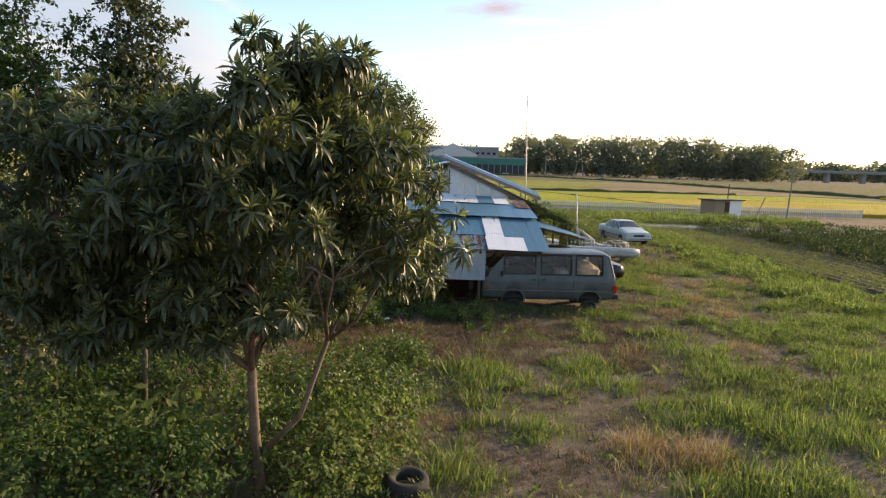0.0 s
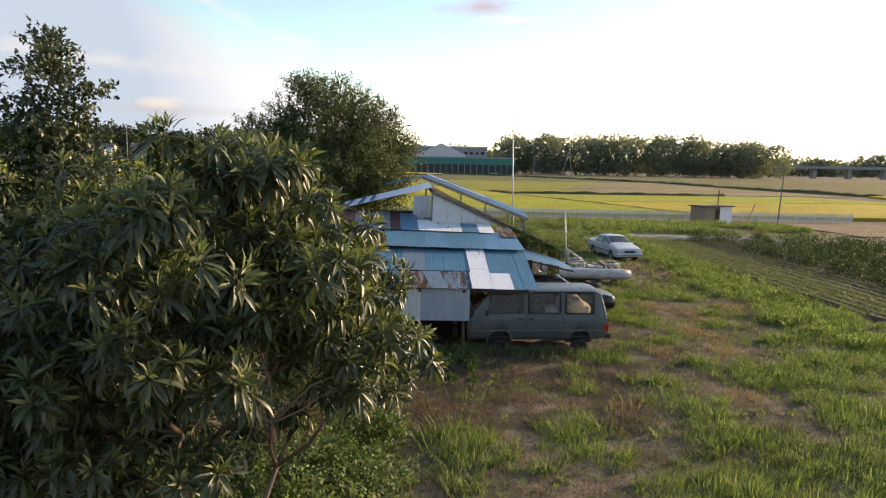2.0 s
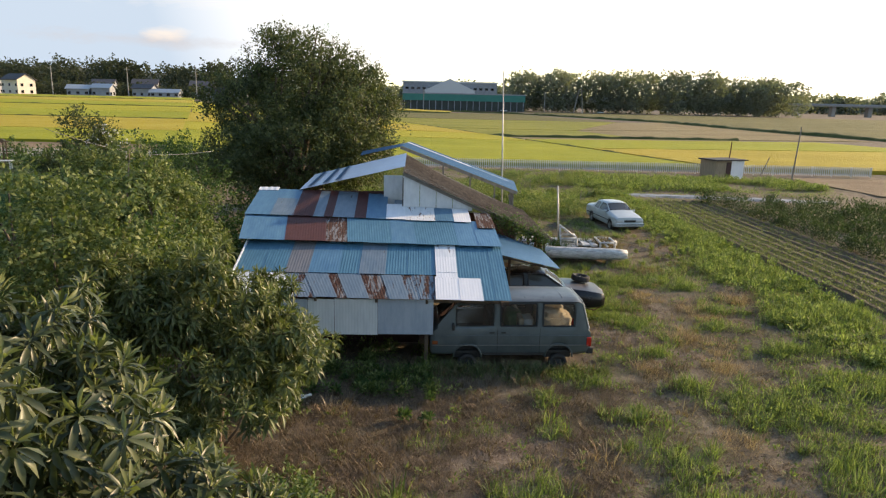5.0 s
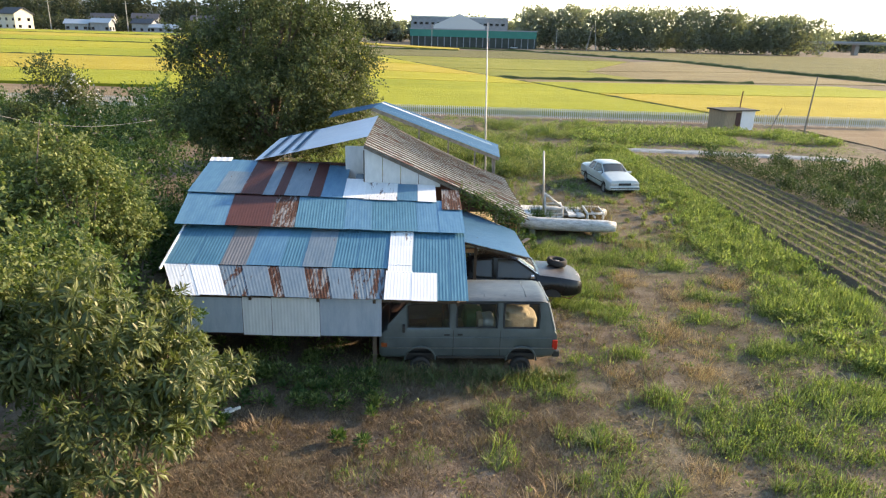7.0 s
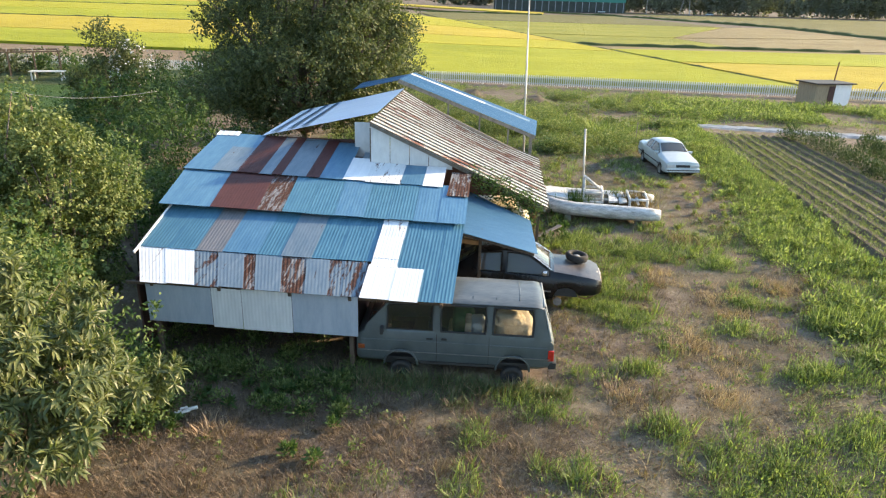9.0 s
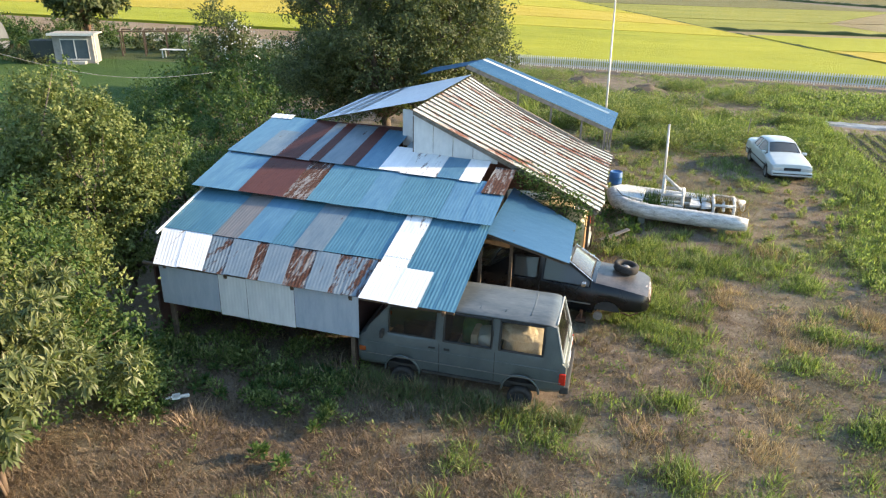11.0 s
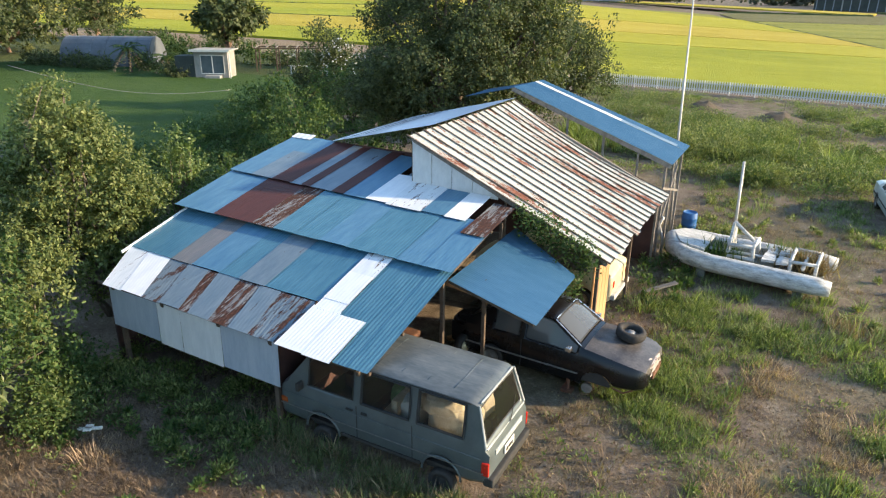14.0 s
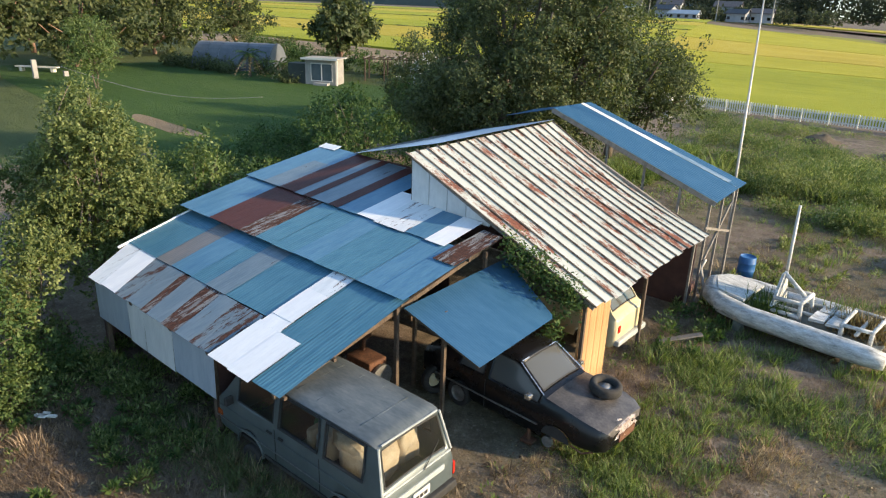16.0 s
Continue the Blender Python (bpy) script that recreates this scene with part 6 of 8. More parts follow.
tree("shrub_tree", "tall bushy evergreen with yellowish shoots", (-4.6, 15.4, -0.05), [(-4.3, 15.5, 4.2, 1.1, 1.1, 1.5), (-3.5, 15.7, 4.6, .6, .6, 1.2), (-5.3, 15.2, 4.8, .8, .8, 1.1), (-4.9, 16.4, 3.2, 1.3, 1.3, 1.3), (-3.4, 17.2, 3.2, .9, .9, 1.0)], 19000, "small", HOLLY, 0.08, 3, 1.0, (0.08, 0.14), 14)
tree("shrub_tree", "light green young shrub with upright shoots", (-4.3, 18.0, -0.05), [(-3.6, 18.4, 2.7, .9, .9, 1.0), (-2.7, 18.7, 1.6, .9, .8, .9), (-3.3, 17.6, 1.2, 1.2, 1.2, .9), (-4.4, 18.3, 3.6, .7, .7, 1.0)], 7200, "small", BROAD, 0.06, 3, 1.0, (0.08, 0.15), 12)
tree("young_tree", "young pale-leaved tree beyond the blue roof", (-6.4, 25.3, -0.05), [(-6.3, 25.2, 3.7, .55, .55, .7), (-6.6, 25.5, 2.6, .9, .9, .8), (-6.2, 24.9, 3.2, .5, .5, .5)], 2600, "small", VINE, 0.05, 2, 1.0, (0.09, 0.16), 10)
for cx, cy, h_, r_ in ((-8.6, 24.6, 2.2, 1.6), (-10.5, 28.5, 2.0, 1.9), (-7.4, 28.2, 2.3, 1.5), (-11.2, 32.8, 2.0, 1.9), (-5.8, 27.2, 2.0, 1.1), (-8.2, 31.4, 4.4, 1.3), (-7.2, 34.5, 2.6, 1.8), (-13.5, 26.5, 1.6, 2.0), (-7.4, 17.6, 3.0, 1.6), (-11.5, 23.0, 1.8, 1.8), (-5.6, 31.0, 2.2, 1.2), (-14.5, 31.0, 1.7, 1.9), (-4.6, 35.4, 1.5, 1.3), (-2.6, 35.8, 1.3, 1.2), (-16.6, 33.6, 1.9, 1.8), (-19.2, 38.8, 2.3, 2.0), (-14.6, 28.6, 1.9, 1.7), (-17.6, 36.2, 1.7, 1.6)):
    tree("shrub", "rank dark green shrub in the thicket behind the shed", (cx, cy, -0.05), [(cx, cy, h_ * .5, r_, r_, h_ * .48), (cx + .5 * r_, cy - .4 * r_, h_ * .4, r_ * .7, r_ * .7, h_ * .42), (cx - .5 * r_, cy + .3 * r_, h_ * .62, r_ * .6, r_ * .6, h_ * .36)], 5600, "small", BROAD, 0.05, 3, 1.2, (0.09, 0.17), 12, category="shrub")
# Leaf picked by place: brighter right, darker left, standing in for shade there.
for cx, cy, h_, r_ in ((-1.0, 10.6, 1.15, 1.1), (-2.9, 10.2, 1.5, 1.2), (-2.0, 12.4, 1.2, 1.2), (-0.9, 12.6, .7, .8), (-3.9, 13.2, 2.0, 1.4), (-6.2, 12.0, 2.4, 1.6), (-1.3, 9.4, .8, .9), (-3.3, 8.4, 1.2, 1.0), (-4.6, 10.8, 1.7, 1.3), (-5.2, 8.2, 1.6, 1.3), (-6.6, 8.6, 1.9, 1.4), (-0.9, 14.4, .8, .8), (-4.2, 9.2, 1.2, 1.1), (-5.6, 9.8, 1.5, 1.2), (-2.4, 18.9, .9, .7), (-3.3, 19.8, 1.1, .8), (-7.5, 9.5, 3.2, 1.8), (-8.5, 13.5, 4.0, 2.2), (-6.6, 13.4, 2.4, 1.5), (-5.2, 12.6, 1.9, 1.2)):
    tree("undergrowth_shrub", "tangle of vines and weeds under the loquat trees", (cx, cy, -0.05), [(cx, cy, h_ * .42, r_, r_, h_ * .45), (cx + .4 * r_, cy - .3 * r_, h_ * .35, r_ * .7, r_ * .7, h_ * .5)], 3600, "small", TUFT if cx > -1.4 and cy < 11.5 else VINE if cx > -3.0 else BROAD, 0.03, 3, 0.8, (0.055, 0.12), 9, category="shrub", hollow=0.75)

# The big spreading evergreen behind, and its neighbour.
tree("big_tree", "large spreading evergreen tree behind the shed", (-6.2, 39.5, -0.05),
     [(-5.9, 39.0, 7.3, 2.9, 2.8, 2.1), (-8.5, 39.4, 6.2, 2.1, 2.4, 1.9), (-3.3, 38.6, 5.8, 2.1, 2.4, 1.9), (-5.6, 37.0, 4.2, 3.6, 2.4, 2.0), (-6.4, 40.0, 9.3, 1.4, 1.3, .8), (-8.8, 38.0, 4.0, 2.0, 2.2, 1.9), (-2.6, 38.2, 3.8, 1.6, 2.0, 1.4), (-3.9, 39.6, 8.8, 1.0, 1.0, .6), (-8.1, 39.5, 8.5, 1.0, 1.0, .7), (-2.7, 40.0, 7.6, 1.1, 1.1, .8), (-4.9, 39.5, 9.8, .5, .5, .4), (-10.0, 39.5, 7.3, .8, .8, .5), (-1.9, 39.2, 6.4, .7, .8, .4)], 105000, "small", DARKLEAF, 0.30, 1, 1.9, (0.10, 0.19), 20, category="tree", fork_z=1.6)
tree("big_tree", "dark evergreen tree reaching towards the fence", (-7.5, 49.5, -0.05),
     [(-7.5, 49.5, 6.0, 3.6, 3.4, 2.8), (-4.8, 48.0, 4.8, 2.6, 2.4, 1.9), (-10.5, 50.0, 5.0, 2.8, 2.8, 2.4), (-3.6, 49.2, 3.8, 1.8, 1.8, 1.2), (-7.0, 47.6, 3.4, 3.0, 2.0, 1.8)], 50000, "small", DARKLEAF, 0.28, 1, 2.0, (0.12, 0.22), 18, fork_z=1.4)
for bx, by, h_, r_, lab in ((-22.8, 49.0, 5.8, 1.15, "round dark shrub at the lawn's edge"), (-20.9, 48.6, 4.9, 1.0, "dark shrub covered in pale blossom"), (-24.6, 49.5, 2.6, 1.2, "low dark shrub at the lawn's edge"), (-16.0, 44.0, 3.6, 2.4, "thicket shrub below the big tree"), (-15.0, 38.0, 3.6, 2.2, "thicket shrub at the lawn's edge"), (-17.5, 55.0, 3.6, 2.6, "dark shrub towards the fence")):
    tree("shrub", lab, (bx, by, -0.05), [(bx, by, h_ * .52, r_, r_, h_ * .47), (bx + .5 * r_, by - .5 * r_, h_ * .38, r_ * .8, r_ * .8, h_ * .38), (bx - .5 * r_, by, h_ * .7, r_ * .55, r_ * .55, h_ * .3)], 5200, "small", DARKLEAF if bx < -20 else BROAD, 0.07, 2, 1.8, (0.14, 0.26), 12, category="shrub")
FLOWER = plain("pale_blossom", (0.55, 0.55, 0.52), (0.78, 0.77, 0.74), 9, .8)
blooms_, bo_ = in_ellipsoids([(-20.8, 48.4, 3.0, 1.35, 1.35, 1.8)], 420, .95)
bv_, bf_ = scatter(DIAMOND * np.array([1.6, 1, 1]), DIAMOND_TRIS, blooms_, bo_ + RNG.normal(size=bo_.shape), bo_, RNG.uniform(.08, .16, 420))
bulk("blossom", bv_, bf_, FLOWER, None, "pale blossom sprinkled over a dark shrub", "blossom", "stuff")
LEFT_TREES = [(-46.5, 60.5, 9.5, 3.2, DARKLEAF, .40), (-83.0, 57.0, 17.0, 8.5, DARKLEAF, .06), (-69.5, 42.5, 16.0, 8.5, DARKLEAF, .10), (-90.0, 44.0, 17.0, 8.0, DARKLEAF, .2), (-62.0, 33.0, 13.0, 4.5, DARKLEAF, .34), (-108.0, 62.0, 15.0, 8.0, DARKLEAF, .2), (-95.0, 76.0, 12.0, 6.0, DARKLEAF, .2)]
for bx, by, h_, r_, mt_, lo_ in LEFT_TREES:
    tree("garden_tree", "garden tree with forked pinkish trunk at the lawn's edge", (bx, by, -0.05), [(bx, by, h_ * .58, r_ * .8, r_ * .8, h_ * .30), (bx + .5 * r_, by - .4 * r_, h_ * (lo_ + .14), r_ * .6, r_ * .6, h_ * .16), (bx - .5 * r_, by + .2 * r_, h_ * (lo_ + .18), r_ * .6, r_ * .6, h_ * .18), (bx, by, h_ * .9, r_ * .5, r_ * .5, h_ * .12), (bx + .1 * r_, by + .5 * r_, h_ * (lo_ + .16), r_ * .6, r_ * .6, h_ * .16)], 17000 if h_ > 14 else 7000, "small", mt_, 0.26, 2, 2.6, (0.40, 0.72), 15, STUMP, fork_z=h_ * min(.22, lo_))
tree("young_tree", "light green feathery young tree by the lawn", (-50.0, 37.5, -0.05), [(-50, 37.5, 4.2, 1.8, 1.8, 1.4), (-49, 37.0, 2.6, 2.0, 2.0, 1.2), (-51.2, 37.9, 2.9, 1.7, 1.7, 1.0), (-50.2, 37.4, 5.6, .8, .8, .6)], 7000, "small", VINE, 0.07, 2, 1.8, (0.14, 0.28), 12)
for bx, by, h_ in ((-63.5, 52.8, 1.3), (-60.6, 53.0, 1.6), (-57.8, 53.6, 1.2), (-66.8, 51.8, 1.5), (-54.6, 56.6, 1.4), (-46.8, 54.6, 1.1)):
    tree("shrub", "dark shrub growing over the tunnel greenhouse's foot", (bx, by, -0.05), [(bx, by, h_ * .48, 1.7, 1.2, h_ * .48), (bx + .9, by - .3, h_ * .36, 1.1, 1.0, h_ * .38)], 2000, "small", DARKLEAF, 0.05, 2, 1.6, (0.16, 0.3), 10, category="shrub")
for k_ in range(15):
    bx, by = -86 + 4.6 * k_ + random.uniform(-1, 1), 66.5 + random.uniform(-1.5, 1.5) + (0 if k_ > 3 else 4)
    h_ = random.uniform(1.6, 3.0)
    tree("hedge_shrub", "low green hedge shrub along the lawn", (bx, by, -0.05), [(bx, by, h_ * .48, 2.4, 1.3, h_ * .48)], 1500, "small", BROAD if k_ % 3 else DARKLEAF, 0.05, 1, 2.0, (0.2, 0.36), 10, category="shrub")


def palm(x, y, h):
    root = thing("palm", pose(x, y, 0), "small palm with drooping dead fronds on the lawn", "palm")
    part("trunk", Shape().tube([(0, 0, -.1), (.05, 0, h * .5), (0, .04, h)], [.16, .13, .11], 8), BARK, root, smooth=True)
    for k in range(22):
        a, el = 2.4 * k, radians(62 - 7.5 * k)
        pts = [np.array([math.cos(a) * r, math.sin(a) * r, h + math.sin(el) * r - .34 * r * r]) for r in np.linspace(.1, 1.5, 9)]
        og = np.repeat(np.array(pts), 4, 0)
        side = np.array([-math.sin(a), math.cos(a), 0.0])
        way = np.array([side * (1 if j % 2 else -1) + np.array([math.cos(a), math.sin(a), -.3]) * (.5 + .3 * (j // 2)) for _ in pts for j in range(4)])
        v, f = scatter(LONG_LEAF * np.array([.45, 1, 1]), LONG_TRIS, og, way, np.tile([[0, 0, 1.0]], (len(og), 1)), np.full(len(og), .5))
        bulk("frond", v, f, BROAD if k < 15 else DRYGRASS, root)


palm(-52.5, 53.5, 2.3)
palm(-49.5, 55.5, 1.5)


# ---- things at the lawn's far side ----
dome = thing("tunnel_greenhouse", pose(-60.5, 57.0, 0, 0, 0, 35), "old grey film tunnel greenhouse overgrown at its foot", "greenhouse")
ds_ = Shape()
N_ = 14
for x_ in (-4.6, 4.6):
    ds_.v += [(x_, -2.7 * math.cos(math.pi * k / N_), 2.9 * math.sin(math.pi * k / N_)) for k in range(N_ + 1)]
ds_.f += [(k, k + 1, N_ + 2 + k, N_ + 1 + k) for k in range(N_)] + [tuple(range(N_ + 1)), tuple(reversed(range(N_ + 1, 2 * N_ + 2)))]
part("film_cover", ds_, TARP, dome, smooth=False)
for x_ in np.linspace(-4.5, 4.5, 7):
    part("hoop", Shape().tube([(x_, -2.73 * math.cos(math.pi * k / N_), 2.93 * math.sin(math.pi * k / N_)) for k in range(N_ + 1)], .03, 5), TARP, dome)
cabin = thing("cabin", pose(-42.9, 55.5, 0, 0, 0, 32) @ Matrix.Diagonal((.78, .9, 1, 1)), "small white cabin with a wide sliding window at the lawn", "cabin")
part("wall", Shape().box(-2.0, 2.0, .06, 2.4, 0, 2.4), CABINWALL, cabin)
part("wall", Shape().box(-2.0, -1.25, 0, .06, 0, 2.4), CABINWALL, cabin)
part("wall", Shape().box(1.55, 2.0, 0, .06, 0, 2.4), CABINWALL, cabin)
part("wall", Shape().box(-1.25, 1.55, 0, .06, 0, .35), CABINWALL, cabin)
part("wall", Shape().box(-1.25, 1.55, 0, .06, 2.05, 2.4), CABINWALL, cabin)
part("roof", Shape().box(-2.3, 2.45, -.55, 2.6, 2.4, 2.52, None, .03), CONCRETE, cabin, "thin flat roof that juts over the window")
part("fascia", Shape().box(-2.3, 2.45, -.58, -.55, 2.36, 2.56), RAIL, cabin, "white roof edge")
for x0_ in (-1.25, .15):
    wn_ = part("window", Shape().box(x0_, x0_ + 1.4, -.03, .0, .35, .42).box(x0_, x0_ + 1.4, -.03, 0, 1.98, 2.05).box(x0_, x0_ + .06, -.03, 0, .42, 1.98).box(x0_ + 1.34, x0_ + 1.4, -.03, 0, .42, 1.98), RAIL, cabin, "white sliding window frame")
    part("pane", Shape().box(x0_ + .06, x0_ + 1.34, -.018, -.006, .42, 1.98), CABINGLASS, wn_)
part("post", Shape().box(2.3, 2.4, -.5, -.4, 0, 2.4), RAIL, cabin)
part("lean_to", Shape().box(-4.4, -2.05, .2, 2.2, 0, 1.9), DARKWALL, cabin, "dark lean-to")
part("step", Shape().box(-.6, 1.2, -.8, -.05, 0, .25, None, .03), CONCRETE, cabin)
perg = thing("pergola", pose(-43.5, 61.5, 0, 0, 0, 40), "weathered timber frame beside the white cabin", "pergola")
for x_ in (0, 2, 4, 6):
    for y_ in (0, 2.4):
        part("post", Shape().box(x_ - .06, x_ + .06, y_ - .06, y_ + .06, 0, 2.2), TIMBER, perg)
for y_ in (0, 2.4):
    part("beam", Shape().box(-.2, 6.2, y_ - .05, y_ + .05, 2.2, 2.32), TIMBER, perg)
for x_ in np.linspace(.0, 6, 7):
    part("slat", Shape().box(x_ - .04, x_ + .04, -.3, 2.7, 2.325, 2.38), GREYWOOD, perg)
tbl = thing("table", pose(-38.5, 63.0, 0, 0, 0, 20), "pale plank table by the timber frame", "table")
part("tabletop", Shape().box(-1.4, 1.4, -.45, .45, .72, .78, None, .01), RAIL, tbl)
for x_ in (-1.2, 1.2):
    for y_ in (-.35, .35):
        part("leg", Shape().box(x_ - .05, x_ + .05, y_ - .05, y_ + .05, 0, .72), RAIL, tbl)
for x_, y_ in ((-60.0, 35.6), (-60.6, 38.4)):
    tagged(part("concrete_post", Shape().box(-.2, .2, -.2, .2, -.1, 1.7 if y_ < 36 else .5, None, .03), CONCRETE, None, "", pose(x_, y_, 0)), "pale concrete post at the lawn's edge", "post")
tagged(part("white_bench", Shape().box(-2.2, 2.2, -.3, .3, .42, .55, None, .03).box(-1.8, -1.5, -.25, .25, 0, .42).box(1.5, 1.8, -.25, .25, 0, .42), RAIL, None, "", pose(-66, 37.5, 0, 0, 0, 40)), "long white slab bench beyond the shrubs", "bench")
wire_ = [mixp((-8.9, 22.4, 5.92), (-6.1, 27.0, 5.05), k_ / 24) for k_ in range(25)]
wire_ = [(x, y, z - .36 * math.sin(math.pi * k / 24)) for k, (x, y, z) in enumerate(wire_)]
tagged(part("cable", Shape().tube(wire_, .006, 5), STEEL, None, "", None, True), "slack pale cable slung between the treetops", "cable")
tagged(part("gate_post", Shape().box(-.25, .25, -.25, .25, -.1, 1.6, None, .04), RAIL, None, "", pose(-12.4, 66.4, 0)), "white post by the end of the fence", "post")

# ---- crops ----
def plants(name, label, pts, size, mat, per, spread, category="plant"):
    n = len(pts)
    o = np.repeat(pts, per, 0) + RNG.normal(size=(n * per, 3)) * np.array(spread)
    o[:, 2] = np.abs(o[:, 2])
    way = RNG.normal(size=o.shape) * np.array([1, 1, .5]) + np.array([0, 0, .35])
    v, f = scatter(OVAL_LEAF, OVAL_TRIS, o, way, RNG.normal(size=o.shape) * .4 + np.array([0, 0, 1.0]), RNG.uniform(*size, len(o)))
    return bulk(name, v, f, mat, None, label, category, "stuff")



# ---- grass and weeds of the yard ----
def vnoise(x, y, scale, seed):
    g = np.random.default_rng(seed).random((64, 64))
    u, v = (x * scale) % 63, (y * scale) % 63
    i, j = u.astype(int), v.astype(int)
    a, b = u - i, v - j
    a, b = a * a * (3 - 2 * a), b * b * (3 - 2 * b)
    return g[i, j] * (1 - a) * (1 - b) + g[i + 1, j] * a * (1 - b) + g[i, j + 1] * (1 - a) * b + g[i + 1, j + 1] * a * b


def ground_z(x, y):
    return np.array([0.10 * noise.noise((a * 0.35, b * 0.35, 0)) + 0.05 * noise.noise((a * 1.1, b * 1.1, 3)) - 0.04 for a, b in zip(x, y)])


C4, S4 = math.cos(radians(4)), math.sin(radians(4))


def clear_of(x, y):
    """True where grass may stand: off the shed's floor, the vehicles and the plot."""
    u, v = C4 * x + S4 * (y - 21), -S4 * x + C4 * (y - 21)
    ok = ~((u > -3.6) & (u < 5.4) & (v > 1.75) & (v < 12.2))
    ok &= ~((u > 1.5) & (u < 5.7) & (v > .1) & (v < 1.7))
    ok &= ~((u > 5.0) & (u < 6.1) & (v > 4.0) & (v < 5.5))
    ok &= ~((u > 6.1) & (u < 10.6) & (v > 11.9) & (v < 13.9))
    ok &= ~((x > plot_x(y) - .05) & (y > 23.7) & (y < 56.6))
    return ok & ~((abs(x - 11.4) < 1.0) & (abs(y - 43.2) < 2.2))


# Where the yard's weeds stand thick: centre and half widths of each patch, by the shed and towards the start.
PATCHES = [(9.8, 19.5, 2.2, 1.2), (11.9, 23.0, 1.4, .6), (8.2, 20.1, .7, .5), (5.7, 20.4, .7, .4), (6.4, 22.1, .6, .35), (7.6, 22.4, .6, .35), (5.0, 20.7, .5, .4), (6.0, 18.6, .8, .4), (10.3, 31.5, 1.0, .9), (7.8, 25.0, .6, .5), (13.4, 24.0, .9, .5), (13.2, 25.9, .8, .6),
           (11.3, 26.7, .7, .4), (7.0, 27.1, .7, .7), (8.8, 30.2, 1.0, .7), (11.0, 29.9, .7, .7), (10.4, 25.1, .7, .4), (6.6, 30.3, .7, 1.0), (7.9, 36.1, .8, 1.2), (12.6, 20.5, 1.6, 1.0), (7.1, 25.6, .7, .5), (10.0, 32.1, .9, .6), (14.6, 21.6, 1.4, 2.0)]
FRONT_PATCHES = [(3.5, 14.7, .9, 1.4), (2.0, 11.4, .9, .6), (6.2, 16.8, 1.2, .8), (5.4, 12.8, 1.2, .8), (1.3, 14.4, .7, .8), (7.0, 11.9, 1.2, .7), (.9, 9.7, .6, .5), (6.9, 15.1, 1.2, .7), (4.3, 19.4, .4, .3), (2.7, 17.8, .5, .4), (4.2, 17.9, .4, .3), (8.6, 13.6, 1.6, 1.0), (10.6, 16.6, 1.8, .8), (1.7, 17.3, .7, .5), (5.3, 9.8, 1.2, .6)]


def lushness(x, y):
    """From 0 on bare earth to 1 in the thick of the weeds."""
    n = .10 + .54 * (.5 * vnoise(x + 40, y + 40, .62, 1) + .5 * vnoise(x + 40, y + 40, 1.9, 2))
    n += .56 * np.max([np.exp(-((x - a) / c) ** 2 - ((y - b) / d) ** 2) for a, b, c, d in PATCHES + FRONT_PATCHES], 0)
    n += .30 * np.clip((x - 12.6) / 1.6, 0, 1) * (x < 16) * (y > 25) + .14 * np.clip((y - 31) / 12, 0, 1) + .07 * (y < 16)
    n -= .5 * np.exp(-((x - 3.8) / 1.1) ** 2 - ((y - 10.8) / .8) ** 2)
    n -= .14 * np.exp(-((x - 1.0) ** 2 / 14 + (y - 18.2) ** 2 / 6)) + .22 * np.exp(-((x - 7.0) ** 2 / 22 + (y - 39.0) ** 2 / 22)) + .25 * np.exp(-((x - 1.5) ** 2 / 26 + (y - 66.5) ** 2 / 8))
    return n


def grass(name, label, area, count, height, mat, per, wanted, lean=.55, radius=.10, tall=1.0, fine=False, even=False):
    x0, x1, y0, y1 = area
    x, y = RNG.uniform(x0, x1, count), RNG.uniform(y0, y1, count)
    keep = clear_of(x, y) & wanted(x, y)
    x, y = x[keep], y[keep]
    lush = np.clip(lushness(x, y) * 1.8 - .4, .3, 1.3) if not even else np.full(len(x), .8)
    o = np.stack([x, y, ground_z(x, y)], -1)
    big = np.repeat(RNG.uniform(*height, len(o)) * lush, per)
    o = np.repeat(o, per, 0) + np.concatenate([RNG.normal(size=(len(o) * per, 2)) * radius, np.zeros((len(o) * per, 1))], 1)
    a = RNG.uniform(0, 2 * np.pi, len(o))
    ahead = np.stack([np.cos(a), np.sin(a), RNG.normal(size=len(o)) * .25], -1)
    tpl = (SPIKE if fine else BLADE) * np.array([1.0, lean * 1.6, tall])
    v, f = scatter(tpl, SPIKE_TRIS if fine else BLADE_TRIS, o, ahead, np.tile([[0, 0, 1.0]], (len(o), 1)), big * RNG.uniform(.6, 1.15, len(o)))
    return bulk(name, v, f, mat, None, label, "grass", "stuff")


NEAR, FAR = (-3.5, 16, 5, 31), (-8, 34, 31, 72.0)


def wild(count, sd):
    return RNG.normal(size=count) * sd


grass("grass_tufts", "green grass tufts in the yard", NEAR, 24000, (.14, .32), GRASS, 11, lambda x, y: lushness(x, y) + wild(len(x), .10) > .60, .75, .11, 1.0, True)
grass("grass_short", "short sparse grass over bare earth", NEAR, 24000, (.07, .17), GRASS, 8, lambda x, y: lushness(x, y) + wild(len(x), .10) > .50, 1.0, .09, 1.0, True, True)
grass("grass_dry", "dry straw-coloured grass and dead stalks", NEAR, 42000, (.06, .18), DRYGRASS, 7, lambda x, y: (lushness(x, y) + wild(len(x), .08) < .55) & (vnoise(x + 40, y + 40, 1.3, 5) + .3 * vnoise(x + 40, y + 40, 3.4, 15) > .58) & (RNG.random(len(x)) < np.where((x < 5.0) & (y > 14), .45, 1.0)), 1.6, .09, .6, True, True)
